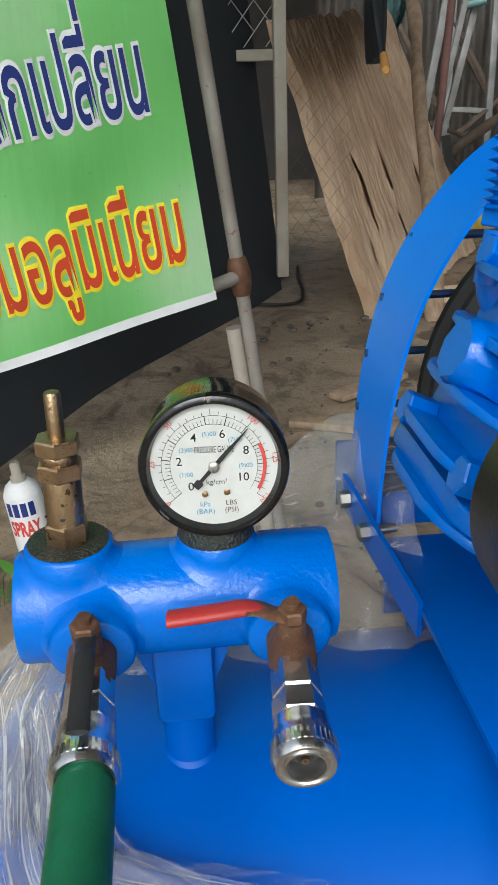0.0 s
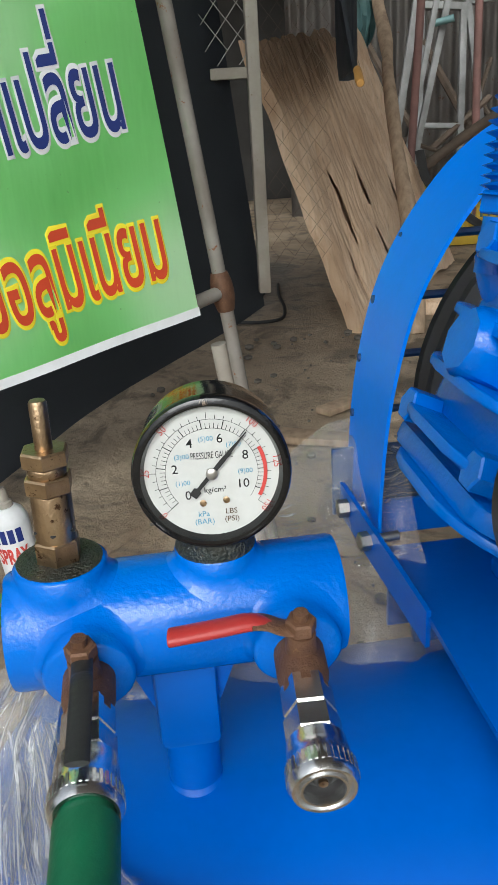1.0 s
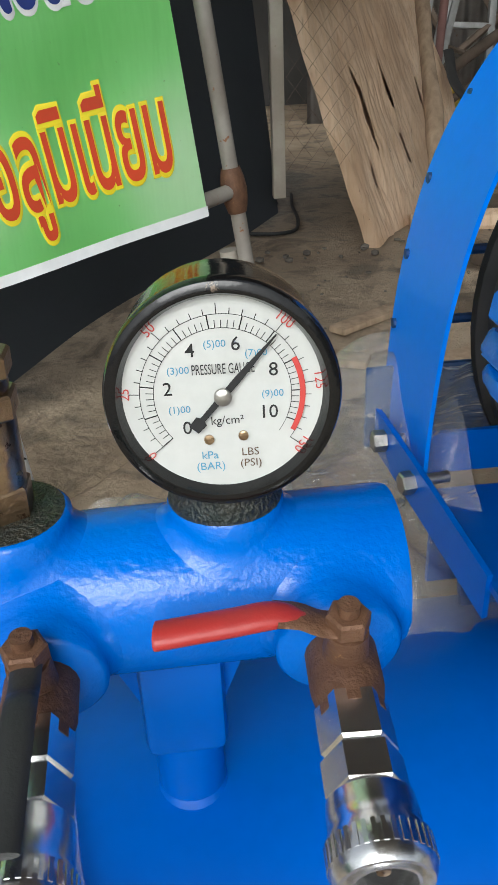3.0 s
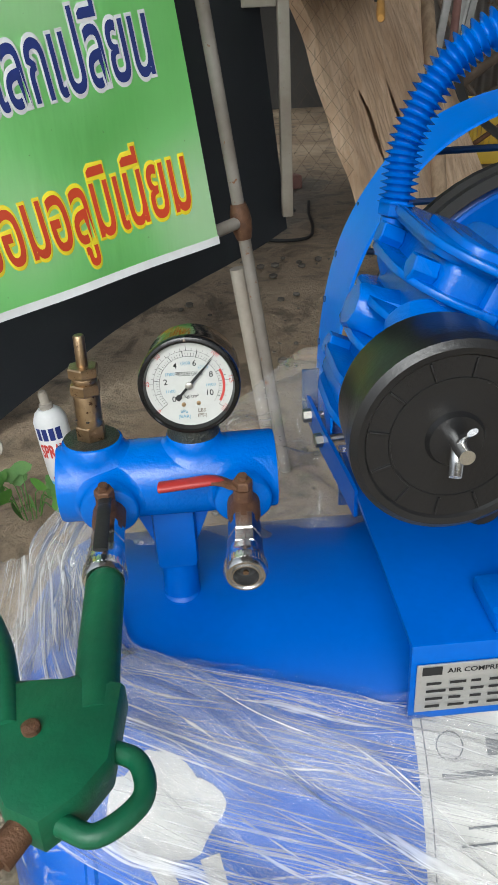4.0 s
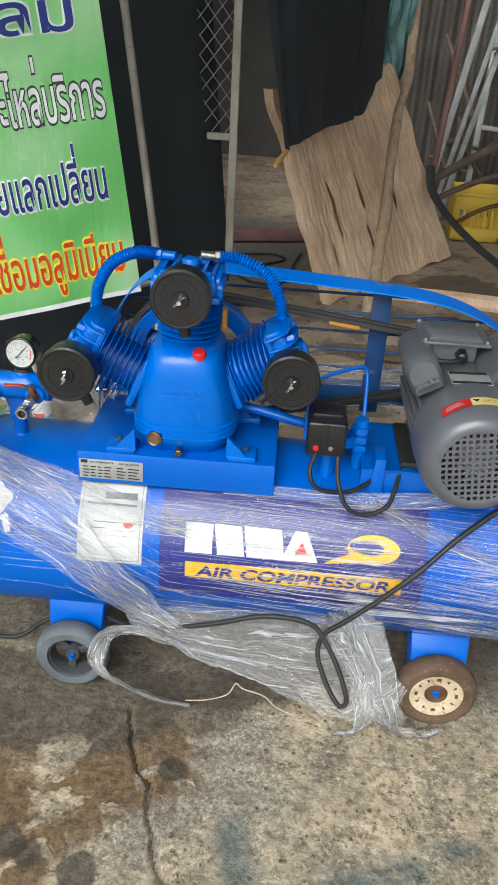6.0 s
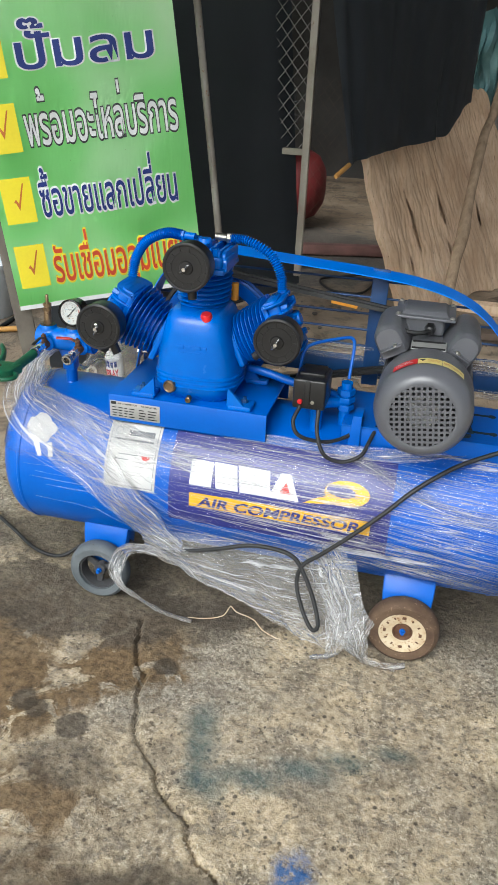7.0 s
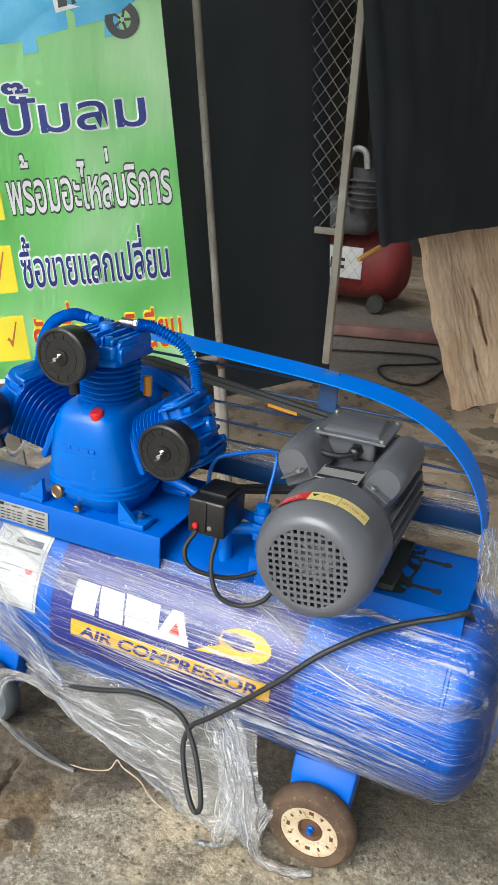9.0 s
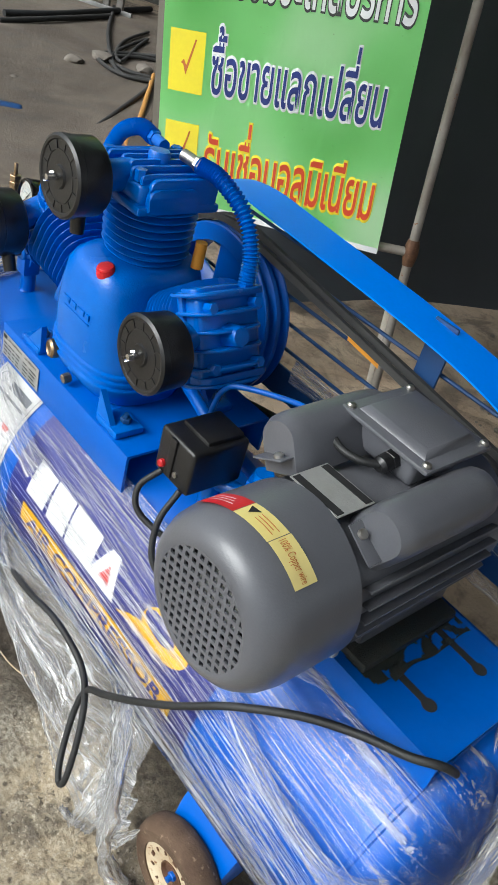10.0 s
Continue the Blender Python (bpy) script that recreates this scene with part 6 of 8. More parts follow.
coupler(-0.247, (-0.2505, -0.142, 0.559), "across")
c_end, c_dir = coupler(-0.327, (-0.3245, -0.146, 0.5665), "along")

# Blow gun plugged into the other coupler.
gun = thing("air_blow_gun", (-0.33, -0.22, 0.565), "green plastic air blow gun plugged into a coupler", "air gun")
GZ = 0.5655
bm = B()
sweep(bm, spline([(-0.3243, -0.144, GZ + 0.001), (-0.324, -0.155, GZ), (-0.323, -0.2, GZ - 0.001), (-0.321, -0.235, GZ - 0.002)], 5), lambda t: 0.0102 if t > 0.18 else 0.0088, 20)
body = plate(bm, [(-0.309, -0.222), (-0.331, -0.214), (-0.345, -0.222), (-0.362, -0.214), (-0.368, -0.224), (-0.36, -0.262), (-0.35, -0.28), (-0.336, -0.288), (-0.322, -0.277), (-0.312, -0.262)], 0.02, Matrix.Translation((0, 0, GZ - 0.013)), 0.004)
part("body", bm, GREEN_PLASTIC, gun, "worn green body")
bm = sweep(B(), spline([(-0.33, -0.282, GZ - 0.003), (-0.316, -0.288, GZ - 0.003), (-0.3, -0.275, GZ - 0.003), (-0.302, -0.258, GZ - 0.003), (-0.314, -0.25, GZ - 0.003)], 6), 0.0045, 12)
part("hook", bm, GREEN_PLASTIC, gun)
bm = sweep(B(), spline([(-0.356, -0.24, GZ), (-0.363, -0.21, GZ + 0.002), (-0.371, -0.185, GZ + 0.003), (-0.385, -0.158, GZ + 0.004), (-0.401, -0.136, GZ + 0.004)], 6), lambda t: 0.0062 - 0.0015 * t, 14, 1.5)
part("trigger", bm, GREEN_PLASTIC, gun, "long green lever")
bm = B()
rod(bm, (-0.341, -0.276, GZ - 0.003), (-0.352, -0.292, GZ - 0.006), 0.0062)
rod(bm, (-0.35, -0.29, GZ - 0.005), (-0.386, -0.33, GZ - 0.016), 0.0036, 0.0026)
part("nozzle", bm, RUST, gun, "rusty brass nozzle")
bm = lathe(B(), [(0.004, 0), (0.004, 0.003), (0.0025, 0.004), (0, 0.004)], Matrix.Translation((-0.345, -0.245, GZ + 0.0065)), 14)
part("screw", bm, RUST, gun)


# ---------------------------------------------------------------- banner on its pipe frame
BL = Vector((-0.717, 0.533, 0.427))
TURN_IN = radians(7.6)
ALONG = Vector((0.885, 0.466, 0))
SU = ALONG * math.cos(TURN_IN) + Vector((0, 0, math.sin(TURN_IN)))
SV = -ALONG * math.sin(TURN_IN) + Vector((0, 0, math.cos(TURN_IN)))
SN = SU.cross(SV)
S = Matrix(((SU.x, SV.x, SN.x, BL.x), (SU.y, SV.y, SN.y, BL.y), (SU.z, SV.z, SN.z, BL.z), (0, 0, 0, 1)))
SW0, SW1, SH = -0.016, 0.556, 1.42


def sheet_bulge(u, v):
    return 0.004 * noise.noise((u * 5, v * 2.2, 1)) + 0.0025 * math.sin(u * 26 + 1.5 * noise.noise((v * 3, 2, 2)))


def on_sign(u, v, off=0.0):
    return S @ Vector((u, v, sheet_bulge(u, v) + off))


banner = thing("banner", BL, "green printed vinyl banner tied to a pipe frame", "banner")
bm = grid(B(), 40, 70, lambda a, b: on_sign(SW0 + (SW1 - SW0) * a, SH * b))
bmesh.ops.solidify(bm, geom=bm.faces[:], thickness=0.001)
part("sheet", bm, BANNER, banner, "green vinyl, paler in patches and towards the top")
bm = grid(B(), 40, 1, lambda a, b: on_sign(SW0 + (SW1 - SW0) * a, -0.004 + 0.013 * b, 0.003))
part("hem", bm, PRINT_WHITE, banner, "white lower hem")


def sign_line(text, u0, u1, v0, h, fill, edge, grow, lift=0.0):
    for material, g, off, name in ((edge, grow, 0.0007, "outline"), (fill, 0.0, 0.0018, "lettering")):
        bm = B()
        write(bm, text, None, width=u1 - u0, height=h, body="ม", grow=g, bold=0.012, lift=lift, place=lambda x, y, z=0.0: on_sign(u0 + x, v0 + y, off + 0.1 * z))
        part(name, bm, material, banner)


sign_line("ปั๊มลม", 0.12, 0.49, 0.65, 0.064, INK_NAVY, PRINT_WHITE, 0.03)
sign_line("พร้อมอะไหล่บริการ", 0.106, 0.534, 0.457, 0.079, PRINT_WHITE, INK_CHARCOAL, 0.04, 0.17)
sign_line("ซื้อขายแลกเปลี่ยน", 0.108, 0.507, 0.261, 0.075, INK_NAVY, PRINT_WHITE, 0.045)
sign_line("รับเชื่อมอลูมิเนียม", 0.108, 0.522, 0.066, 0.077, INK_SCARLET, INK_LEMON, 0.045)
for v in (0.06, 0.251, 0.444, 0.633):
    bm = grid(B(), 8, 8, lambda a, b: on_sign(0.003 + 0.086 * a, v + 0.127 * b, 0.0007))
    sq = part("yellow_square", bm, INK_LEMON, banner, "yellow square")
    bm = B()
    pts = [(0.03, 0.055), (0.036, 0.052), (0.043, 0.03), (0.066, 0.108), (0.062, 0.108), (0.044, 0.052), (0.043, 0.052), (0.037, 0.064)]
    for tri in ((0, 1, 7), (1, 2, 6, 7), (2, 5, 6), (2, 3, 4, 5)):
        bm.faces.new([bm.verts.new(on_sign(0.003 + pts[k][0], v + pts[k][1] * 0.95 + 0.008, 0.0014)) for k in tri])
    part("tick", bm, INK_TICK, sq, "orange tick")
# Printed picture of a blue machine and red writing above it, which cannot be read.
bm = B()
pic = []
for k in range(40):
    a = 2 * math.pi * k / 40
    c, s = math.cos(a), math.sin(a)
    x, y = 0.2 * math.copysign(abs(c) ** 0.45, c), 0.06 * math.copysign(abs(s) ** 0.55, s)
    pic.append((0.3 + x, 0.935 + y + 0.16 * x))
mid = (0.3, 0.935)
for p, q in zip(pic, pic[1:] + pic[:1]):
    bm.faces.new([bm.verts.new(on_sign(*t, 0.0007)) for t in (mid, p, q)])
for u, v in ((0.225, 0.845), (0.43, 0.87)):
    bm.faces.new([bm.verts.new(on_sign(u + x, v + y, 0.0007)) for x, y in ((-0.02, -0.015), (0.02, -0.01), (0.015, 0.04), (-0.015, 0.04))])
part("picture", bm, INK_SKY, banner, "printed picture of a pale blue tank")
bm = B()
for k in range(24):
    a, b2 = 2 * math.pi * k / 24, 2 * math.pi * (k + 1) / 24
    bm.faces.new([bm.verts.new(on_sign(0.457 + r * math.cos(t), 0.891 + r * math.sin(t), 0.0014)) for r, t in ((0.022, a), (0.042, a), (0.042, b2), (0.022, b2))])
for k in range(5):
    a = 2 * math.pi * k / 5
    bm.faces.new([bm.verts.new(on_sign(0.457 + r * math.cos(a + d / r), 0.891 + r * math.sin(a + d / r), 0.0014)) for r, d in ((0.006, -0.003), (0.023, -0.003), (0.023, 0.003), (0.006, 0.003))])
part("picture", bm, INK_CHARCOAL, banner, "printed wheel")
bm = B()
bm.faces.new([bm.verts.new(on_sign(u, v, 0.0014)) for u, v in ((0.3, 0.915), (0.442, 0.94), (0.44, 0.973), (0.296, 0.948))])
part("picture", bm, PRINT_WHITE, banner, "printed white name panel")
bm = B()
for k in range(4):
    u = 0.308 + 0.033 * k
    bm.faces.new([bm.verts.new(on_sign(u + x, 0.924 + 0.17 * (u + x - 0.3) + y, 0.0021)) for x, y in ((0, 0), (0.022, 0), (0.022, 0.02), (0, 0.02))])
part("picture", bm, INK_CHARCOAL, banner, "dark bars")
bm = B()
for k in range(7):
    u = 0.1 + 0.06 * k
    bm.faces.new([bm.verts.new(on_sign(u + x, 1.02 + y, 0.0014)) for x, y in ((0, 0), (0.045, 0), (0.045, 0.05), (0, 0.05))])
part("writing_bars", bm, INK_SCARLET, banner, "red bars of writing")

# Pipe frame behind the banner.
frame_ob = thing("sign_frame", (-0.13, 0.855, 0.0), "rust-spotted galvanised pipe frame behind the banner", "pipe frame")


def pole_at(z):
    return Vector((-0.187 - 0.128 * (z - 0.514), 0.855, z))


bm = sweep(B(), [pole_at(z) for z in (0.02, 0.5, 1.0, 1.5, 2.1)], 0.0108, 14)
post = part("post", bm, GALV, frame_ob, "tall galvanised post")
bm = lathe(B(), [(0.0128, -0.03), (0.0165, -0.016), (0.018, 0.0), (0.0165, 0.016), (0.0128, 0.03)], axis(pole_at(0.514), pole_at(0.6)), 16)
part("weld", bm, RUST, post, "rusty weld")
for z0, z1, dx in ((0.02, 0.43, -0.022),):
    bm = rod(B(), pole_at(z0) + Vector((dx, 0.012, 0)), pole_at(z1) + Vector((dx, 0.012, 0)), 0.013, None, 14)
    part("stub", bm, PIPE_WHITE, frame_ob, "short pale stub of pipe")
bm = B()
sweep(bm, [pole_at(0.514), S @ Vector((0.57, 0.008, -0.02)), S @ Vector((0.5, 0.004, -0.016)), S @ Vector((-0.02, 0.002, -0.016))], 0.0105, 12)
part("lower_rail", bm, GALV, frame_ob, "lower pipe rail")
bm = B()
plate(bm, [(-0.045, -0.46), (0.012, -0.46), (0.012, 1.42), (-0.03, 1.42)], 0.02, S @ Matrix.Translation((0, 0, -0.032)), 0.003)
part("side_board", bm, SCRAP_GREY, frame_ob, "weathered grey side board")

# Black tarpaulin hung behind the frame.
bm = B()
C0, CD = Vector((-0.04, 1.47, 0)), Vector((-0.885, -0.466, 0))


def curtain(a, b):
    d = 0.98 * a
    low = max(0.035, 0.345 - 0.3 * d - 0.06 * smooth01(0.35, 0.9, d) + 0.006 * noise.noise((d * 9, 2, 2)))
    z = low + (2.5 - low) * b
    p = C0 + CD * d + Vector((0, 0, z))
    shift = -0.1 * (z - 0.35) * (1 - a)
    fold = 0.012 * math.sin(9 * d + 1.5 * noise.noise((d * 2, z * 0.6, 0))) + 0.006 * noise.noise((d * 9, z * 3, 5))
    return p + Vector((shift, 0, 0)) + Vector((0.466, -0.885, 0)) * fold


grid(bm, 60, 60, curtain)
bmesh.ops.solidify(bm, geom=bm.faces[:], thickness=0.0015)
single("tarpaulin_curtain", bm, CURTAIN, "black tarpaulin hung as a curtain behind the banner", "curtain", sharp=70)

# Wire-mesh gate: a white frame, pale diamond wire above, rusty net beside it.
gate = thing("mesh_gate", (-0.042, 1.43, 0.4), "dirty white steel gate frame with diamond wire mesh", "gate")
part("post", box(B(), (-0.042, 1.43, 1.4), (0.026, 0.026, 2.03), 0.003), PIPE_WHITE, gate, "square white upright")
part("cross_bar", box(B(), (-0.093, 1.437, 0.838), (0.076, 0.02, 0.022), 0.003), PIPE_WHITE, gate, "white cross bar")


def zigzag(bm, x0, z0, z1, pitch, y, r):
    pts, k, z = [], 0, z0
    while z <= z1:
        pts.append((x0 + (pitch / 2 if k % 2 else 0), y + (0.002 if k % 2 else -0.002), z))
        z += pitch * 0.62
        k += 1
    sweep(bm, pts, r, 5)


for k in range(9):
    bm = B()
    zigzag(bm, -0.07 - 0.0225 * 2 * k / 2 * 1.0 - 0.0, 0.853 + (0.028 if k % 2 else 0), 2.3, 0.045, 1.432, 0.0012)
    part("mesh_wire", bm, WIRE_PALE, gate)
bm = B()
for k in range(8):
    zigzag(bm, -0.025 + 0.0175 * k, 0.44 + (0.022 if k % 2 else 0), 1.1, 0.035, 1.42, 0.00045)
net = part("net", bm, WIRE_RUST, gate, "fine rusty wire net")
net["kind"] = "stuff"

# Black plastic sheet that hangs into the doorway, with a bamboo stick at its corner.
T0, T1 = Vector((0.137, 1.3, 0)), Vector((0.53, 2.77, 0))


def hang(a, b):
    p = T0.lerp(T1, a)
    low = 0.822 + 0.028 * a + 0.13 * smooth01(0.74, 1.0, a) + 0.006 * math.sin(9 * a)
    z = low + (2.6 - low) * b
    across = Vector((0.968, -0.25, 0))
    f = (0.06 * smooth01(0.85, 1.5, z) - 0.02) * math.sin(math.pi * a) + 0.02 * math.sin(9 * a + 0.8 * z) * math.sin(math.pi * a) + 0.012 * noise.noise((a * 14, z * 3, 8))
    f -= 0.035 * math.exp(-(((a - 0.72 + 0.12 * (z - 0.85)) / 0.022) ** 2)) * (1 - smooth01(0.9, 1.35, z))
    f += 0.012 * math.sin(70 * a) * math.exp(-a / 0.09)
    lean = -0.21 * (z - 0.82) * (1 - a)
    return p + across * f + Vector((lean, 0, z))


bm = grid(B(), 150, 50, hang)
bmesh.ops.solidify(bm, geom=bm.faces[:], thickness=0.0015)
single("plastic_sheet", bm, TARP, "black plastic sheet hanging in folds over the doorway", "plastic sheet", sharp=80)
bm = lathe(B(), [(0.0, 0.0), (0.006, 0.0), (0.008, 0.004), (0.0085, 0.06), (0.008, 0.13), (0, 0.13)], axis((0.11, 1.16, 0.798), (0.145, 1.32, 0.832)), 14)
single("bamboo_stick", bm, BAMBOO, "orange bamboo stick poking out under the black sheet", "stick")


# ---------------------------------------------------------------- things in and before the shed
# Great slab of weathered wood leaning in the doorway.
SLAB = [Vector(p) for p in ((0.355, 2.1, 0.08), (1.055, 3.08, 0.1), (0.043, 2.08, 0.95), (0.6, 3.0, 1.02))]
SLITS = [((0.2, 0.56), (0.21, 0.3)), ((0.4, 0.55), (0.41, 0.4)), ((0.14, 0.27), (0.15, 0.17)), ((0.4, 0.3), (0.4, 0.2)), ((0.66, 0.46), (0.65, 0.36))]


def slab_point(a, b, back):
    wave = 0.012 * noise.noise((b * 6, a * 2, 5)) * (1 if 0 < a < 1 else 2)
    p = SLAB[0].lerp(SLAB[1], a + wave).lerp(SLAB[2].lerp(SLAB[3], a + wave), b)
    p.z += 0.03 * noise.noise((a * 7, 0, 3)) * (1 - b) + 0.05 * noise.noise((a * 9, 4, 3)) * b
    d = 0.016 * noise.fractal((a * 9, b * 1.6, 0), 0.8, 2.1, 4)
    if not back:
        for (xa, za), (xb, zb) in SLITS:
            xs = 1.5
            t = ((a - xa) * (xb - xa) * xs * xs + (b - za) * (zb - za)) / (((xb - xa) * xs) ** 2 + (zb - za) ** 2)
            t = min(1, max(0, t))
            gap = math.hypot((a - xa - t * (xb - xa)) * xs, b - za - t * (zb - za))
            w = 0.011 * math.sin(math.pi * (0.12 + 0.76 * t))
            if gap < w:
                return None
    return p + Vector((0.889, -0.457, 0)) * (d if not back else -0.035)


bm = grid(B(), 260, 130, lambda a, b: slab_point(a, b, False))
grid(bm, 30, 30, lambda a, b: slab_point(a, b, True))
for fn in ((lambda t, b: (0.0, t, b)), (lambda t, b: (1.0, t, b))):
    grid(bm, 60, 1, lambda t, b: slab_point(fn(t, b)[0], t, False).lerp(slab_point(fn(t, b)[0], t, True), b))
grid(bm, 60, 1, lambda t, b: slab_point(t, 0.0, False).lerp(slab_point(t, 0.0, True), b))
bmesh.ops.remove_doubles(bm, verts=bm.verts[:], dist=0.0008)
single("wood_slab", bm, WOOD, "wide slab of weathered split wood leaning upright", "wood slab", sharp=60)

bm = sweep(B(), spline([(0.535, 2.05, 0.07), (0.56, 2.17, 0.25), (0.578, 2.31, 0.42), (0.596, 2.5, 0.65), (0.618, 2.66, 0.84), (0.655, 2.82, 0.96), (0.675, 3.0, 1.12), (0.69, 3.3, 1.5), (0.7, 3.7, 2.0)], 6), lambda t: 0.025 + 0.004 * math.sin(9 * t) + 0.003 * math.sin(31 * t), 14)
for v in bm.verts:
    v.co += Vector((1, -0.5, 0)) * 0.007 * noise.fractal(v.co * Vector((6, 6, 3)), 0.8, 2.0, 3)
single("wooden_prop", bm, POLE_WOOD, "rough barkless tree pole propped against the wood slab", "pole")


def stick(name, pts, r, material, label, category, seg=10, flat=1.0):
    return single(name, sweep(B(), spline(pts, 6), r, seg, flat), material, label, category)


# Red tank machine behind the mesh.
red = thing("red_compressor", (-0.15, 2.05, 0.35), "old red painted air compressor on wheels behind the mesh", "air compressor")
m = Matrix.Translation((-0.6, 2.2, 0.62)) @ Matrix.Rotation(radians(90), 4, "Y")
bm = lathe(B(), [(0, 0), (0.08, 0.01), (0.13, 0.04), (0.15, 0.08), (0.15, 0.57), (0.13, 0.61), (0.08, 0.64), (0, 0.65)], m, 40)
rtank = part("tank", bm, RED_PAINT, red, "faded red tank")
bm = box(B(), (-0.2, 2.045, 0.64), (0.16, 0.004, 0.13), 0.001)
part("label", bm, PAPER, rtank, "pale label")
bm = B()
box(bm, (-0.225, 2.041, 0.65), (0.06, 0.003, 0.014))
box(bm, (-0.225, 2.041, 0.62), (0.06, 0.003, 0.014))
box(bm, (-0.25, 2.041, 0.635), (0.014, 0.0032, 0.045))
part("label_bars", bm, INK, rtank, "black bars")
bm = B()
box(bm, (-0.22, 2.05, 0.83), (0.26, 0.16, 0.14), 0.03, None, 3)
rod(bm, (-0.13, 2.0, 0.85), (-0.13, 2.0, 1.02), 0.055)
for k in range(5):
    lathe(bm, [(0.05, 0), (0.07, 0.002), (0.07, 0.006), (0.05, 0.008)], Matrix.Translation((-0.13, 2.0, 0.87 + 0.025 * k)), 24)
part("pump", bm, RIM_DARK, red, "greasy dark grey pump")
bm = sweep(B(), spline([(-0.2, 1.97, 1.05), (-0.17, 1.95, 1.09), (-0.13, 1.95, 1.08), (-0.115, 1.95, 1.02)], 6), 0.012, 12)
part("pipe", bm, WHITE_METAL, red, "pale bent pipe")
for x in (-0.42, -0.05):
    bm = lathe(B(), [(0.0, -0.015), (0.035, -0.015), (0.04, -0.008), (0.04, 0.008), (0.035, 0.015), (0, 0.015)], Matrix.Translation((x, 2.07, 0.475)) @ Matrix.Rotation(radians(90), 4, "X"), 24)
    rod(bm, (x, 2.07, 0.475), (x, 2.17, 0.52), 0.012)
    part("wheel", bm, RUBBER, red)
# The machine stands well back on the shed's floor.
EYE_RED, K_RED = Vector((0.8, -1.28, 1.14)), 1.49
red.location = EYE_RED + K_RED * (red.location - EYE_RED)
red.scale = (K_RED, K_RED, K_RED)
bm = box(B(), (0, 0, 0), (1.3, 0.07, 0.06), 0.008, Matrix.Translation((-0.4, 3.05, 0.125)) @ Matrix.Rotation(radians(16), 4, "Z"))
single("steel_beam", bm, PINK_BEAM, "faded pink steel beam lying on the shed floor", "beam")
stick("cable", [(-0.5, 2.6, 0.1), (-0.2, 2.75, 0.1), (0.05, 2.85, 0.1), (0.14, 2.75, 0.1), (0.02, 2.62, 0.1), (-0.1, 2.5, 0.1), (-0.02, 2.32, 0.1), (0.12, 2.3, 0.1), (0.17, 2.45, 0.1), (0.19, 2.7, 0.1), (0.22, 2.9, 0.1)], 0.006, BLACK_CABLE, "black cable in a loose coil on the floor", "cable")

# Right side of the shed: corrugated zinc, window frames, crate, bars.
fence = thing("zinc_fence", (2.0, 5.2, 0.08), "rusty corrugated zinc sheets at the back of the shed", "fence")
for k in range(4):
    x0 = 0.7 + 0.65 * k
    bm = grid(B(), 64, 4, lambda a, b: Vector((x0 + 0.67 * a, 5.2 + 0.006 * k + 0.018 * math.sin((x0 + 0.67 * a) * 62), 0.08 + (2.4 - 0.05 * (k % 2)) * b)))
    bmesh.ops.solidify(bm, geom=bm.faces[:], thickness=0.002)
    part("sheet", bm, ZINC, fence, "", 70)
for k, (x, tilt, w) in enumerate(((0.98, 9, 0.04), (1.05, 11, 0.03), (1.1, 12, 0.035))):
    m = Matrix.Translation((x, 4.0 + 0.03 * k, 0.08)) @ Matrix.Rotation(radians(tilt), 4, "Y")
    single("aluminium_strip", box(B(), (0, 0, 0.75), (w, 0.02, 1.5), 0.003, m), WHITE_METAL, "old white aluminium strip leaning on the fence", "metal strip", "leaning strips")


def window_frame(x, y, w, h, tilt):
    m = Matrix.Translation((x, y, 0.08)) @ Matrix.Rotation(radians(tilt), 4, "Y") @ Matrix.Rotation(radians(-12), 4, "X")
    ob = thing("window_frame", (x, y, 0.08), "old white window frame leaning among scrap", "window frame", "old window frames")
    for cx, cz, sx, sz in ((-w / 2, h / 2, 0.04, h), (w / 2, h / 2, 0.04, h), (0, 0.02, w, 0.04), (0, h - 0.02, w, 0.04), (0, h * 0.45, w, 0.03)):
        part("bar", box(B(), (cx, 0, cz), (sx, 0.03, sz), 0.003, m), WHITE_METAL, ob)


window_frame(1.47, 4.45, 0.26, 1.25, 4)
window_frame(2.05, 4.6, 0.34, 1.3, -5)
stick("pink_post", [(1.66, 4.3, 0.08), (1.62, 4.3, 0.8), (1.6, 4.3, 2.4)], 0.022, PINK_BEAM, "faded pink wooden post", "post")
stick("pink_post", [(0.9, 3.3, 0.1), (0.92, 3.32, 0.5), (0.98, 3.35, 1.5)], 0.018, PINK_BEAM, "thin faded pink stake", "stake")


def crate(x, y, z, turn):
    m = Matrix.Translation((x, y, z)) @ Matrix.Rotation(radians(turn), 4, "Z")
    ob = thing("plastic_crate", (x, y, z), "dirty yellow plastic crate with slotted sides", "crate")
    w, d, h, t = 0.52, 0.36, 0.28, 0.012
    part("floor", box(B(), (0, 0, t / 2), (w, d, t), 0.002, m), CRATE_YELLOW, ob)
    for sy in (-1, 1):
        for zz, hh in ((0.04, 0.08), (0.23, 0.1)):
            part("side", box(B(), (0, sy * d / 2, zz), (w, t, hh), 0.003, m), CRATE_YELLOW, ob)
        for k in range(13):
            part("slat", box(B(), (-w / 2 + 0.02 + 0.04 * k, sy * d / 2, 0.13), (0.018, t * 0.8, 0.11), 0.002, m), CRATE_YELLOW, ob)
    for sx in (-1, 1):
        part("end", box(B(), (sx * w / 2, 0, h / 2), (t, d + 0.006, h), 0.003, m), CRATE_YELLOW, ob)
    part("rim", box(B(), (0, -d / 2 - 0.006, h - 0.012), (w + 0.03, 0.012, 0.024), 0.004, m), CRATE_YELLOW, ob)


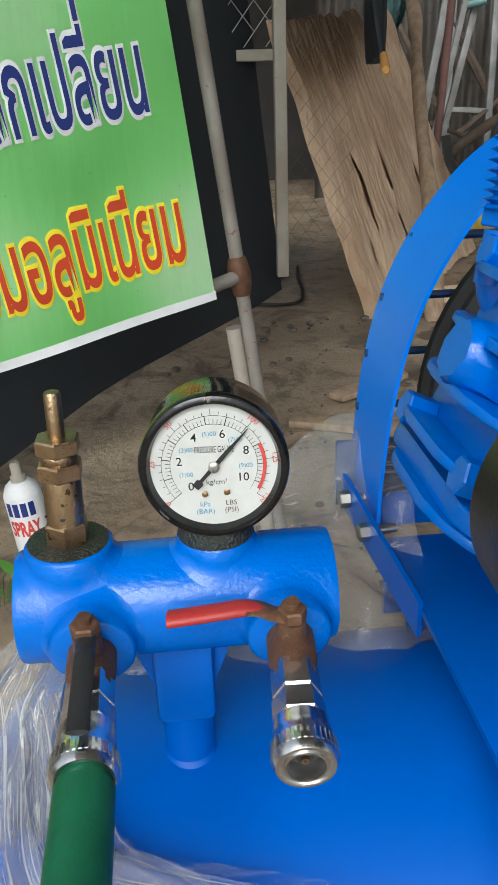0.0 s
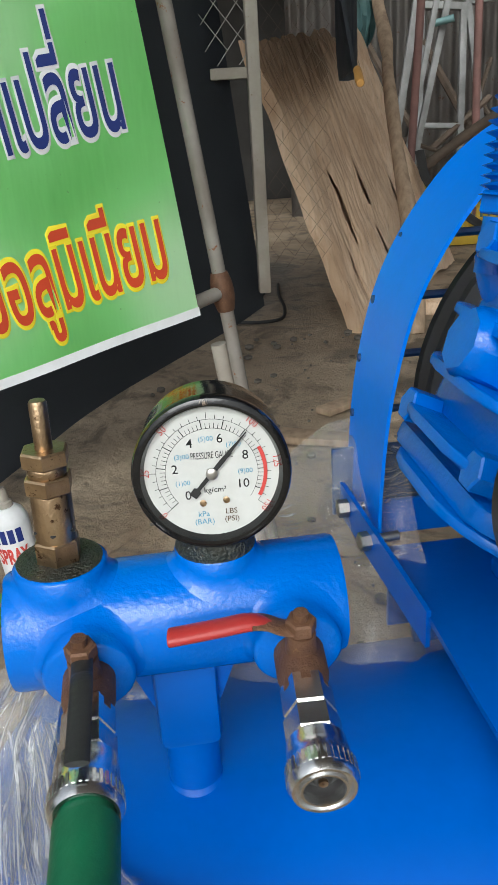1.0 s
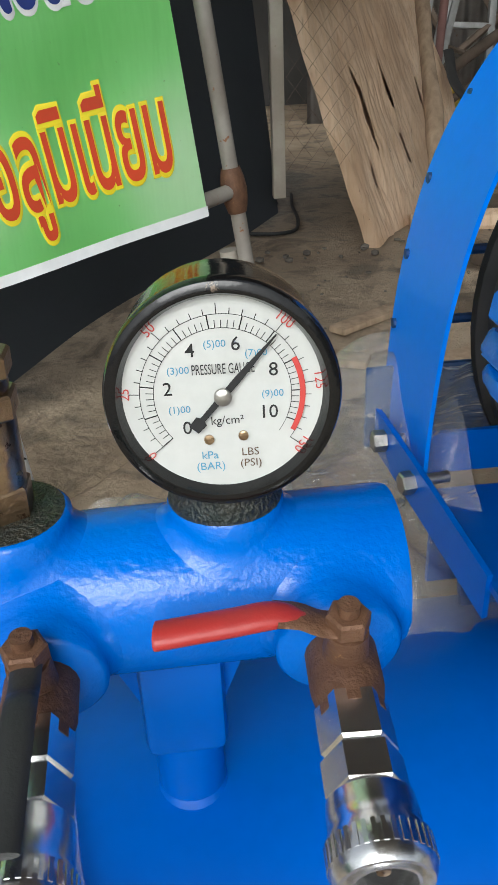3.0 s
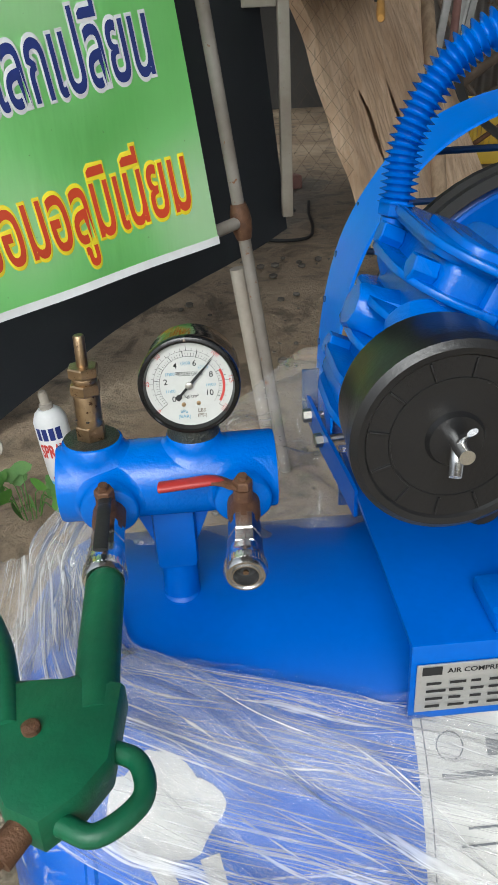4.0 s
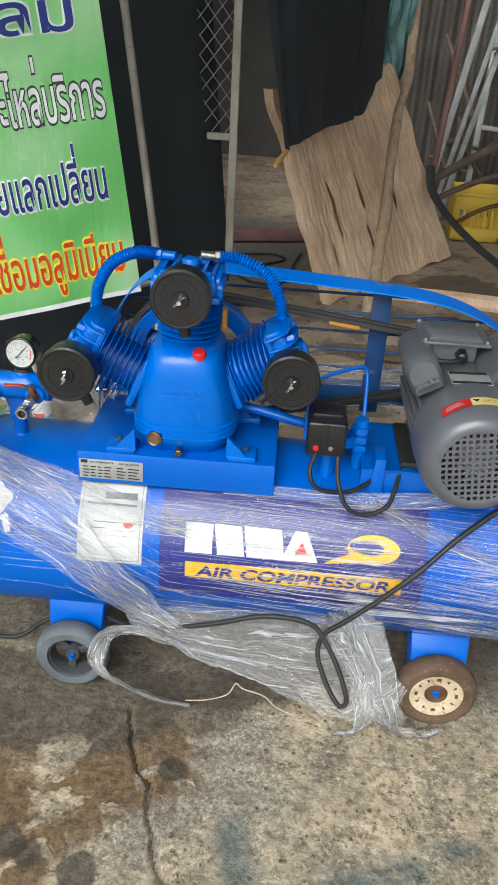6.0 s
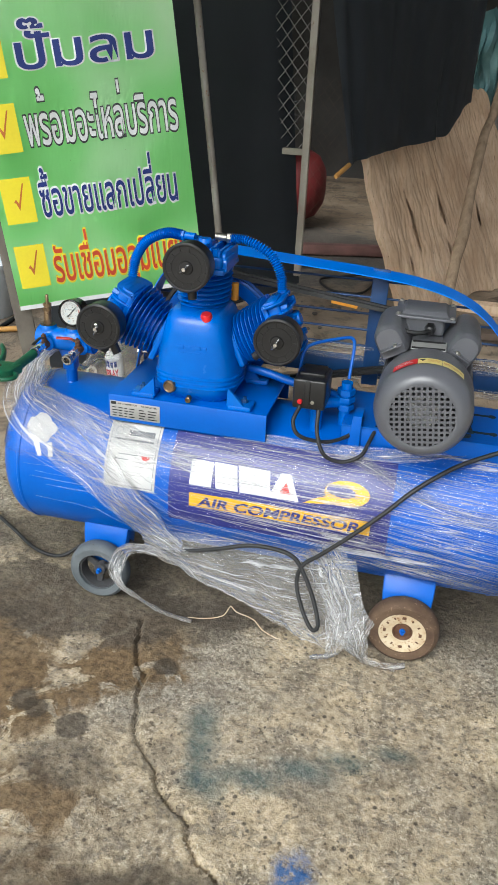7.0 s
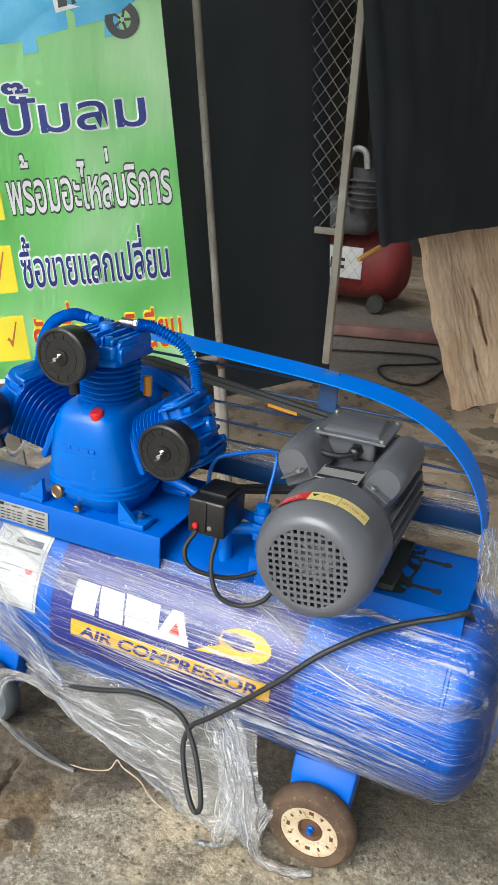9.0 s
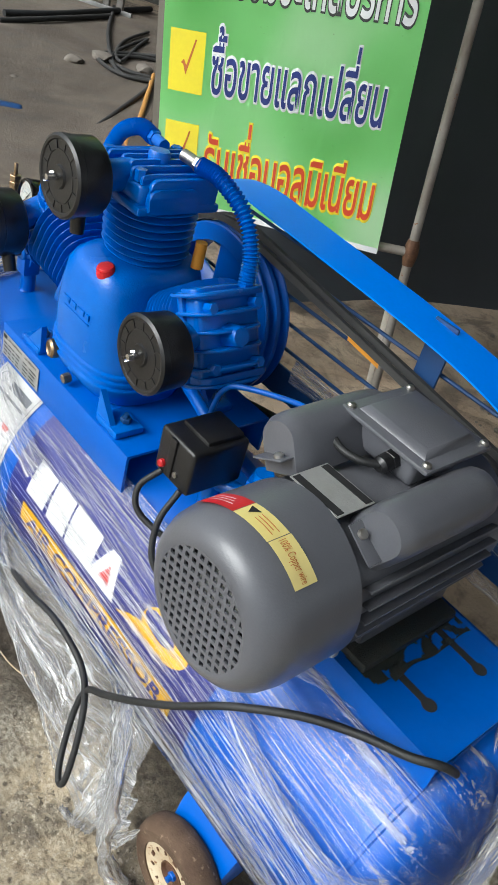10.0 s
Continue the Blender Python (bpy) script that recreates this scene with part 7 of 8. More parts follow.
crate(1.39, 3.7, 0.092, -4)
bm = grid(B(), 20, 16, lambda a, b: Vector((1.36 + 0.28 * a, 3.3 + 0.12 * b, 0.1 + 0.06 * math.sin(3 * b) + 0.02 * noise.noise((a * 6, b * 6, 2)))))
bmesh.ops.solidify(bm, geom=bm.faces[:], thickness=0.004)
single("white_cloth", bm, PAPER, "crumpled white cloth on the scrap heap", "cloth")
stick("rubber_strip", [(0.85, 3.0, 0.58), (0.88, 2.95, 0.45), (1.0, 2.8, 0.32), (1.18, 2.62, 0.2), (1.4, 2.5, 0.1), (1.7, 2.4, 0.1)], 0.028, RUBBER, "grey-black rubber strip sagging to the ground", "strip", 8, 0.4)
stick("bent_bar", [(0.78, 3.1, 0.42), (0.95, 3.15, 0.52), (1.2, 3.2, 0.66), (1.55, 3.3, 0.8), (2.0, 3.4, 0.86)], 0.022, SCRAP, "bent brown timber bar", "timber")
stick("bent_bar", [(0.8, 3.15, 0.3), (1.05, 3.2, 0.44), (1.35, 3.3, 0.52), (1.9, 3.5, 0.5)], 0.016, SCRAP, "thin brown timber bar", "timber")
stick("rusty_rod", [(1.1, 3.45, 0.2), (1.3, 3.42, 0.32), (1.7, 3.4, 0.42)], 0.012, RUST, "rusty rod across the crate", "rod")
stick("teal_pipe", [(1.25, 4.05, 1.13), (1.36, 4.0, 1.15)], 0.018, TEAL, "bit of teal plastic pipe", "pipe")
single("teal_bag", grid(B(), 14, 20, lambda a, b: Vector((0.52 + 0.15 * a * (0.35 + 0.65 * smooth01(0.0, 0.5, b)) + 0.03 * noise.noise((a * 5, b * 4, 1)), 3.02 + 0.07 * noise.noise((a * 6, b * 5, 7)), 0.8 + 0.06 * noise.noise((a * 4, 1, 2)) + 0.6 * b))), TEAL, "crumpled teal plastic bag hanging behind the pole", "bag")
rnd = random.Random(11)
for k in range(16):
    x, y = 1.5 + 1.3 * rnd.random(), 3.9 + 0.8 * rnd.random()
    r = 0.04 + 0.08 * rnd.random()
    bm = B()
    bmesh.ops.create_icosphere(bm, subdivisions=3, radius=r)
    for v in bm.verts:
        v.co *= 1 + 0.45 * noise.noise(v.co * 14 + Vector((k, 0, 0)))
        v.co.z *= 0.7
    bmesh.ops.transform(bm, matrix=Matrix.Translation((x, y, 0.1 + r * 0.5)), verts=bm.verts)
    single("scrap_bundle", bm, (SCRAP, RED_PAINT, TEAL, WHITE_METAL, DARK_WALL, CRATE_YELLOW)[k % 6], "crumpled bundle on the scrap heap", "scrap", "scrap heap")
bm = B()
for k in range(26):
    a, b2 = rnd.random(), rnd.random()
    p = Vector((1.0 + 2.2 * a, 4.2 + 0.7 * b2, 0.1 + 0.5 * rnd.random()))
    q = p + Vector((rnd.uniform(-0.5, 0.5), rnd.uniform(-0.2, 0.2), rnd.uniform(0.0, 0.7)))
    rod(bm, p, q, 0.012 + 0.014 * rnd.random(), None, 6)
heap = single("timber_heap", bm, SCRAP, "heap of broken brown timber and bars", "scrap heap", kind="stuff")

# Boards, rubble and pipe on the ground behind the machine.
stick("timber_beam", [(0.52, 2.3, 0.085), (0.9, 2.24, 0.1), (1.5, 2.12, 0.1)], 0.045, WOOD, "pale timber beam lying on the ground", "beam", 8)
bm = lathe(B(), [(0.026, 0.0), (0.033, 0.0), (0.033, 0.75), (0.026, 0.75)], axis((0.745, 0.985, 0.045), (1.35, 1.4, 0.06)), 28, True)
single("clay_pipe", bm, SCRAP, "brown pipe lying on the ground", "pipe")
for k, (x, y, w, d, h, t) in enumerate(((0.36, 1.3, 0.22, 0.07, 0.025, 20), (0.62, 1.55, 0.3, 0.06, 0.02, -12), (0.2, 1.55, 0.26, 0.05, 0.02, 35), (0.75, 1.9, 0.34, 0.08, 0.035, 14), (0.05, 1.35, 0.18, 0.06, 0.02, -25))):
    bm = box(B(), (0, 0, 0), (w, d, h), 0.006, Matrix.Translation((x, y, ground_z(x, y) + h / 2 - 0.002)) @ Matrix.Rotation(radians(t), 4, "Z"))
    for v in bm.verts:
        v.co += Vector((0, 0, 0.006)) * noise.noise(v.co * 30)
    single("broken_board", bm, SCRAP if k % 2 else POLE_WOOD, "broken dirty board lying on the ground", "board", "boards on the ground")
bm = B()
for k in range(260):
    x, y = rnd.uniform(-0.4, 1.4), rnd.uniform(0.55, 2.2)
    r = 0.004 + 0.012 * rnd.random() ** 2
    bmesh.ops.create_icosphere(bm, subdivisions=1, radius=r, matrix=Matrix.Translation((x, y, ground_z(x, y) + r * 0.3)) @ Matrix.Diagonal((1, rnd.uniform(0.6, 1.3), rnd.uniform(0.4, 0.8), 1)))
single("pebbles", bm, SCRAP_GREY, "loose grit and pebbles", "pebbles", kind="stuff")

# Spray can and a small weed beside it.
can = thing("spray_can", (-0.545, 0.8, 0.02), "white, blue and red spray can standing on the ground", "spray can")
q = Matrix.Translation((-0.537, 0.8, 0.035)) @ Matrix.Rotation(radians(-5), 4, "Y")
bm = lathe(B(), [(0, 0), (0.028, 0), (0.03, 0.003), (0.03, 0.165), (0.029, 0.168), (0.024, 0.18), (0.015, 0.188), (0, 0.188)], q, 40)
cbody = part("body", bm, PRINT_WHITE, can, "white printed can")


def can_band(a0, a1, z0, z1, material, label, off=0.0006):
    bm = grid(B(), 16, 2, lambda a, b: q @ Vector(((0.03 + off) * math.cos(radians(a0 + (a1 - a0) * a)), (0.03 + off) * math.sin(radians(a0 + (a1 - a0) * a)), z0 + (z1 - z0) * b)))
    part("print", bm, material, cbody, label)


can_band(-180, 180, 0.004, 0.05, INK_SKY, "blue lower band")
can_band(-120, -60, 0.045, 0.062, INK_RED, "red patch", 0.0012)
for k in range(4):
    can_band(-140 + 24 * k, -122 + 24 * k, 0.136, 0.16, INK_NAVY, "blue block")
bm = B()
write(bm, "SPRAY", None, width=0.052, height=0.026, bold=0.04, place=lambda x, y: q @ Vector((0.0308 * math.cos(radians(-140) + x / 0.0308), 0.0308 * math.sin(radians(-140) + x / 0.0308), 0.102 + y)))
part("lettering", bm, INK_RED, cbody, "red capitals")
bm = lathe(B(), [(0.012, 0.186), (0.012, 0.196), (0.0085, 0.198), (0.0085, 0.216), (0.006, 0.22), (0, 0.22)], q, 24)
part("nozzle", bm, PIPE_WHITE, can, "paint-stained nozzle")
weed = thing("weed", (-0.612, 0.77, 0.03), "small green weed growing from the crack", "plant")
for k in range(15):
    a = rnd.uniform(0, 2 * math.pi)
    base = Vector((-0.612 + 0.02 * math.cos(a), 0.765 + 0.015 * math.sin(a), 0.02))
    tip = base + Vector((0.025 * math.cos(a), 0.02 * math.sin(a), rnd.uniform(0.02, 0.07)))
    bm = B()
    sweep(bm, spline([base, base.lerp(tip, 0.5) + Vector((0, 0, 0.02)), tip], 4), 0.0012, 5)
    d = (tip - base).normalized()
    s = d.cross(Vector((0, -0.5, 0.85))).normalized()
    pts = [tip + d * t * 0.04 + s * w * 0.02 + Vector((0, 0, -0.012 * t * t)) for t, w in ((0, 0), (0.25, 0.8), (0.55, 1), (0.85, 0.5), (1, 0), (0.85, -0.5), (0.55, -1), (0.25, -0.8))]
    bm.faces.new([bm.verts.new(p) for p in pts])
    part("leaf", bm, LEAF, weed)
bm = lathe(B(), [(0.012, -0.004), (0.022, -0.004), (0.022, 0.004), (0.012, 0.004)], Matrix.Translation((-0.72, 0.98, 0.055)) @ Matrix.Rotation(radians(70), 4, "X"), 28, True)
single("pipe_ring", bm, PIPE_WHITE, "pale ring of cut pipe on the ground", "ring")

# ---------------------------------------------------------------- yard to the west
bucket = thing("bucket", (-1.42, 1.45, 0.0), "pale blue-grey plastic bucket with printed bars", "bucket")
q = Matrix.Translation((-1.42, 1.45, 0.03))
bm = lathe(B(), [(0, 0), (0.1, 0), (0.105, 0.006), (0.122, 0.25), (0.128, 0.252), (0.128, 0.268), (0.12, 0.27), (0.112, 0.25), (0.098, 0.012), (0, 0.012)], q, 44)
part("body", bm, BUCKET_GREY, bucket)
for z0, a0, a1 in ((0.18, -120, -95), (0.16, -120, -98), (0.2, -75, -50), (0.18, -78, -52), (0.07, -115, -60), (0.13, -70, -50)):
    bm = grid(B(), 8, 1, lambda a, b: q @ Vector(((0.106 + 0.068 * (z0 + 0.012 * b) + 0.002) * math.cos(radians(a0 + (a1 - a0) * a)), (0.106 + 0.068 * (z0 + 0.012 * b) + 0.002) * math.sin(radians(a0 + (a1 - a0) * a)), z0 + 0.012 * b)))
    part("print_bar", bm, INK, bucket)
FA = Matrix.Translation((-4.3, 2.95, 0)) @ Matrix.Rotation(radians(30), 4, "Z")
single("wall_shop", box(B(), (0.2, 0.9, 1.5), (7.0, 0.15, 3.2), 0.004, FA), DARK_WALL, "dark shop interior wall", "wall", kind="structure")
single("shop_roof", box(B(), (0.2, 0.2, 2.9), (7.0, 1.6, 0.08), 0.004, FA), ZINC, "zinc shop roof", "roof", kind="structure")
door = thing("folding_door", FA @ Vector((-0.6, 0, 0)), "old white folding steel door pushed open", "door")
for k in range(16):
    x = -2.2 + 0.13 * k
    part("slat", box(B(), (x, 0.02 * (-1) ** k, 1.0), (0.05 if k % 4 else 0.03, 0.03, 2.0), 0.003, FA), WHITE_METAL if k % 4 == 0 else ZINC, door)
for z in (0.1, 0.75, 1.9):
    part("rail", box(B(), (-1.2, -0.03, z), (2.1, 0.02, 0.03), 0.003, FA), WHITE_METAL, door)
single("door_sill", box(B(), (0.0, -0.06, 0.02), (5.0, 0.16, 0.04), 0.01, FA), SCRAP_GREY, "worn concrete door sill", "sill", kind="structure")
stick("water_pipe", [FA @ Vector((-3.0, -0.25, 0.05)), FA @ Vector((-0.6, -0.22, 0.04)), FA @ Vector((1.2, -0.3, 0.035))], 0.022, TEAL, "teal plastic water pipe along the sill", "pipe")
bm = B()
m = FA @ Matrix.Translation((0.35, 0.2, 0.0))
box(bm, (0, 0, 0.12), (0.34, 0.2, 0.2), 0.05, m, 3)
box(bm, (0.05, -0.05, 0.24), (0.12, 0.12, 0.1), 0.03, m, 2)
rod(bm, m @ Vector((-0.12, -0.1, 0.12)), m @ Vector((-0.12, -0.2, 0.12)), 0.06)
single("old_motor", bm, MOTOR_GREY, "greasy grey motor standing in the dark shop", "motor")


def yard_line(name, pts, r, material, label):
    stick(name, [(x, y, ground_z(x, y) + r + (0.0 if len(p) < 3 else p[2])) for p in pts for x, y in [p[:2]]], r, material, label, "hose" if "hose" in name else "cable")


yard_line("hose", [(-3.2, 2.6), (-2.95, 2.2), (-3.05, 1.98), (-3.3, 2.0), (-3.32, 2.3), (-3.05, 2.42), (-2.85, 2.2), (-3.0, 1.9), (-3.35, 1.95), (-3.4, 2.25), (-3.1, 2.5, 0.06), (-2.9, 2.35, 0.08), (-2.8, 2.1), (-2.5, 1.9), (-2.1, 1.75)], 0.011, RUBBER, "loosely coiled black hose on the ground")
yard_line("cable", [(-2.6, 0.55), (-2.2, 0.72), (-2.0, 0.95), (-2.05, 1.3), (-2.3, 1.6), (-2.4, 1.85), (-2.2, 2.0)], 0.01, BLACK_CABLE, "black cable on the concrete")
yard_line("hose", [(-1.62, 0.75), (-1.75, 1.05), (-1.95, 1.35), (-2.15, 1.6), (-2.05, 1.85), (-1.7, 1.9)], 0.014, BAMBOO, "muddy yellow hose with a brass end")
yard_line("hose", [(-1.45, 0.75), (-1.6, 0.8), (-1.65, 1.0), (-1.5, 1.2), (-1.2, 1.35)], 0.012, BAMBOO, "muddy yellow hose end")
bm = box(B(), (0, 0, 0.012), (0.1, 0.03, 0.024), 0.004, Matrix.Translation((-2.45, 1.2, 0.0)) @ Matrix.Rotation(radians(40), 4, "Z"))
single("scrap_piece", bm, RUBBER, "short black scrap on the concrete", "scrap")
bm = B()
box(bm, (0, 0, 0.035), (0.2, 0.075, 0.06), 0.025, Matrix.Translation((-2.55, 1.0, 0.0)) @ Matrix.Rotation(radians(60), 4, "Z"), 3)
single("rubber_shoe", bm, BLUE_DARK, "dark blue rubber shoe on the concrete", "shoe")

# Cables and pipes in the yard.
for name, pts, r, material, label in (
    ("hose", [(-4.65, 2.85), (-3.9, 2.35), (-3.28, 2.0), (-3.0, 1.9), (-2.87, 2.0), (-2.45, 1.52), (-2.2, 1.2), (-1.9, 0.85)], 0.012, RUBBER, "long black hose trailing over the concrete"),
    ("hose", [(-3.0, 2.1), (-2.68, 1.85), (-2.3, 1.55), (-2.15, 1.4), (-2.0, 1.3)], 0.013, BAMBOO, "muddy yellow hose beside the banner"),
    ("cable", [(-2.0, 0.7), (-2.08, 0.85), (-2.15, 1.0), (-2.0, 1.2)], 0.012, BLACK_CABLE, "black cable on the damp concrete"),
    ("cable", [(-4.1, 1.75), (-4.15, 2.1), (-4.45, 2.7), (-4.7, 3.2)], 0.02, BLACK_CABLE, "thick black cable along the sill"),
    ("cable", [(-3.95, 1.65), (-4.05, 2.05), (-4.3, 2.6)], 0.016, RUBBER, "black cable along the sill"),
    ("hose", [(-3.25, 1.95), (-3.5, 2.2), (-3.8, 2.58), (-3.62, 2.4), (-3.25, 2.05), (-3.4, 2.1), (-3.7, 2.35), (-4.0, 2.72)], 0.01, RUBBER, "tangled black hose on the ground"),
):
    yard_line(name, pts, r, material, label)
for k, (x, y, r) in enumerate(((-3.25, 1.75, 0.05), (-3.3, 1.95, 0.06), (-2.95, 1.25, 0.04), (-3.1, 2.1, 0.05))):
    bm = B()
    bmesh.ops.create_icosphere(bm, subdivisions=2, radius=r)
    for v in bm.verts:
        v.co *= 1 + 0.5 * noise.noise(v.co * 20 + Vector((k, 3, 0)))
        v.co.z *= 0.5
    bmesh.ops.transform(bm, matrix=Matrix.Translation((x, y, ground_z(x, y) + r * 0.25)), verts=bm.verts)
    single("rubbish", bm, SCRAP_GREY, "small dark lump of rubbish on the concrete", "rubbish", "rubbish in the yard")


# ---------------------------------------------------------------- stretch film round the machine
film = thing("stretch_film", (0.16, -0.2, 0.1), "torn clear stretch film wrapped round the blue tank, hanging loose below", "plastic film")


def shell_r(x):
    """The tank's radius at x, with its dished ends."""
    if x < TX0 + HEAD:
        t = min(1.0, (TX0 + HEAD - x) / HEAD)
    elif x > TX1 - HEAD:
        t = min(1.0, (x - TX1 + HEAD) / HEAD)
    else:
        t = 0.0
    return TR * math.sqrt(max(0.0, 1 - t * t))


def ridge(x, y, k):
    return 1 - abs(2 * abs(noise.noise((x, y, k))) - 0.0)


def top_edge(x):
    a = float(np.interp(x, (-0.4, -0.373, -0.347, -0.322, -0.27, -0.206, -0.15, -0.04, 0.07, 0.26, 0.41, 0.56, 0.7), (0, 2, 15, 21, 26, 31, 34.5, 37.5, 40, 42, 36, 24, 6)))
    return a + 1.6 * noise.noise((x * 14, 0, 4))


def wrap_point(x, ang, k=0.0, lift=0.0035):
    r = max(shell_r(x), 0.05) + lift
    r += 0.0035 * ridge(x * 2.5 + ang * 0.02, ang * 0.34, k) + 0.0012 * noise.noise((x * 8, ang * 1.3, k + 5))
    a = radians(ang)
    return Vector((x, TY - r * math.sin(a), TZ + r * math.cos(a)))


bm = B()


def wrap(u, v):
    x = -0.425 + 1.19 * u
    lo = top_edge(x)
    hi = float(np.interp(x, (-0.4, -0.31, -0.24, -0.19, -0.15, -0.1), (70, 74, 73, 79, 86, 118))) + (3 + 5 * smooth01(-0.1, 0.0, x)) * noise.noise((x * 5, 3, 1))
    return wrap_point(x, lo + (hi - lo) * v)


grid(bm, 240, 90, wrap)
part("wrap", bm, FILM, film, "tight film with pale stretch marks", 180)
# Fine stretch lines that stand out on the film, too many to count.
rnd = random.Random(12)
bm = B()


def stretch_line(bm, x0, a0, x1, a1, w, k):
    n = max(5, int(abs(x1 - x0) / 0.018))
    rows = []
    for i in range(n + 1):
        t = i / n
        x = x0 + (x1 - x0) * t
        a = a0 + (a1 - a0) * t + 0.9 * noise.noise((x * 6, k, 1)) + 0.35 * noise.noise((x * 30, k, 2))
        a = max(a, top_edge(x) + 2.5)
        h = w * math.sin(math.pi * min(1.0, 0.04 + 0.96 * t)) ** 0.6
        d = math.degrees(h / TR)
        rows.append([bm.verts.new(wrap_point(x, a + s * d, 0.0, 0.0052 + 0.0006 * (s == 0))) for s in (-1, 0, 1)])
    for p, q in zip(rows, rows[1:]):
        for j in (0, 1):
            bm.faces.new((p[j], p[j + 1], q[j + 1], q[j]))


def lines(count, x0, x1, a0, a1, spread, slope, wide=0.0005, length=(0.08, 0.3)):
    for k in range(count):
        ln = rnd.uniform(*length)
        x = rnd.uniform(x0, max(x0 + 0.001, x1 - ln))
        a = rnd.gauss((a0 + a1) / 2, (a1 - a0) * spread)
        a = min(max(a, a0), a1)
        fan = slope * ln * 100 + 0.06 * (a - (a0 + a1) / 2) * ln * 10
        stretch_line(bm, x, a, min(0.76, x + ln), a + fan, wide * rnd.choice((0.35, 0.5, 0.6, 0.8, 1.3)), rnd.random() * 50)


lines(160, -0.03, 0.5, 42, 112, 0.33, 0.1)
lines(45, 0.0, 0.45, 38, 62, 0.35, 0.25)
lines(150, 0.4, 0.76, 30, 112, 0.33, 0.28)
lines(8, -0.34, -0.05, 78, 104, 0.4, 0.05, 0.0003)
lines(95, -0.35, -0.02, 24, 70, 0.36, 1.05, 0.0005, (0.05, 0.2))
lines(35, -0.2, 0.02, 60, 104, 0.36, 1.7, 0.0006, (0.05, 0.14))
marks = part("stretch_line", bm, STRAND, film, "thin white stretch lines", 180)
marks["kind"] = "stuff"
# A second turn of film that lies higher at the right end.
bm = grid(B(), 120, 60, lambda u, v: wrap_point(0.3 + 0.465 * u, (30 - 26 * u) + (92 + 30 * u) * v, 7.0, 0.008))
part("wrap", bm, FILM, film, "second turn of film", 180)


def bunch(name, line, wide, material, folds, deep, label, nu=110, nv=26, seed=0.0, twist=0.0):
    """A crumpled ribbon: line and wide are runs of points and half widths; folds: how many pleats, deep: their depth."""
    pts = spline(line, 12)
    ws = spline([(w, 0, 0) for w in wide], 12)
    n = len(pts) - 1
    bm = B()

    def place(u, v):
        k = u * n
        i = min(int(k), n - 1)
        f = k - i
        p = pts[i].lerp(pts[i + 1], f)
        w = ws[i].x + (ws[i + 1].x - ws[i].x) * f
        d = (pts[min(i + 2, n)] - pts[max(i - 1, 0)]).normalized()
        out = (p - Vector((p.x, TY, TZ))).normalized()
        if abs(out.dot(d)) > 0.9:
            out = Vector((0, -1, 0))
        side = d.cross(out).normalized()
        out = side.cross(d).normalized()
        s = 2 * v - 1
        edge = 1 + 0.22 * noise.noise((u * 7, s * 2, seed + 3))
        ang = s * 1.0 + twist * u
        q = p + side * (w * s * edge)
        h = deep * (0.5 + 0.5 * math.sin(folds * s * math.pi + 2.2 * noise.noise((u * 4, s, seed)))) + 0.6 * deep * noise.noise((u * 16, s * 7, seed + 9))
        return q + out * (h + 0.004) + side * 0.3 * w * noise.noise((u * 6, s * 3, seed + 5)) * math.cos(ang)

    grid(bm, nu, nv, place)
    return part(name, bm, material, film, label, 180)


# The gathered diagonal band, from the outlet manifold down across the paper label.
tw = on_tank
bunch("gathered_band", [(-0.385, -0.03, 0.5), tw(-0.37, 30, 0.006), tw(-0.3, 46, 0.008), tw(-0.22, 60, 0.01), tw(-0.15, 76, 0.012), tw(-0.09, 94, 0.014), (-0.03, -0.195, 0.215), (0.03, -0.205, 0.185)], [0.03, 0.05, 0.065, 0.06, 0.05, 0.042, 0.045, 0.04], FILM_DENSE, 7, 0.007, "gathered white pleats of film", 150, 40, 1.0)
bunch("gathered_band", [(-0.37, -0.0, 0.47), tw(-0.34, 26, 0.006), tw(-0.24, 40, 0.008), tw(-0.15, 47, 0.01), tw(-0.06, 54, 0.01), tw(0.05, 61, 0.008)], [0.02, 0.026, 0.03, 0.028, 0.024, 0.02], FILM_DENSE, 5, 0.005, "thin pleats fanning out", 130, 26, 4.0)
bunch("gathered_band", [(-0.335, 0.02, 0.525), (-0.368, -0.03, 0.505), (-0.382, -0.065, 0.455), (-0.385, -0.09, 0.405), (-0.37, -0.12, 0.35)], [0.012, 0.02, 0.026, 0.026, 0.016], FILM_LOOSE, 5, 0.008, "crumpled film over the tank's end", 80, 26, 8.0)
bunch("gathered_band", [tw(0.36, 40, 0.01), tw(0.48, 55, 0.012), tw(0.6, 66, 0.012), tw(0.7, 64, 0.012), (0.745, -0.1, 0.37), (0.755, -0.04, 0.415)], [0.012, 0.013, 0.012, 0.012, 0.012, 0.012], FILM_DENSE, 3, 0.006, "twisted pale rope of film", 110, 16, 6.0)
bunch("gathered_band", [tw(0.1, 37, 0.006), tw(0.25, 38, 0.006), tw(0.42, 37, 0.006), tw(0.55, 28, 0.006), tw(0.68, 16, 0.006)], [0.014, 0.012, 0.016, 0.016, 0.012], FILM_LOOSE, 3, 0.004, "rolled upper edge of the film", 110, 14, 2.0)

# Loose film hanging under the tank.
bm = B()


LOW = spline([(-0.03, -0.21, 0.19), (0.08, -0.222, 0.125), (0.2, -0.235, 0.085), (0.3, -0.245, 0.042), (0.37, -0.247, 0.02), (0.43, -0.243, 0.035), (0.462, -0.232, 0.1)], 10)


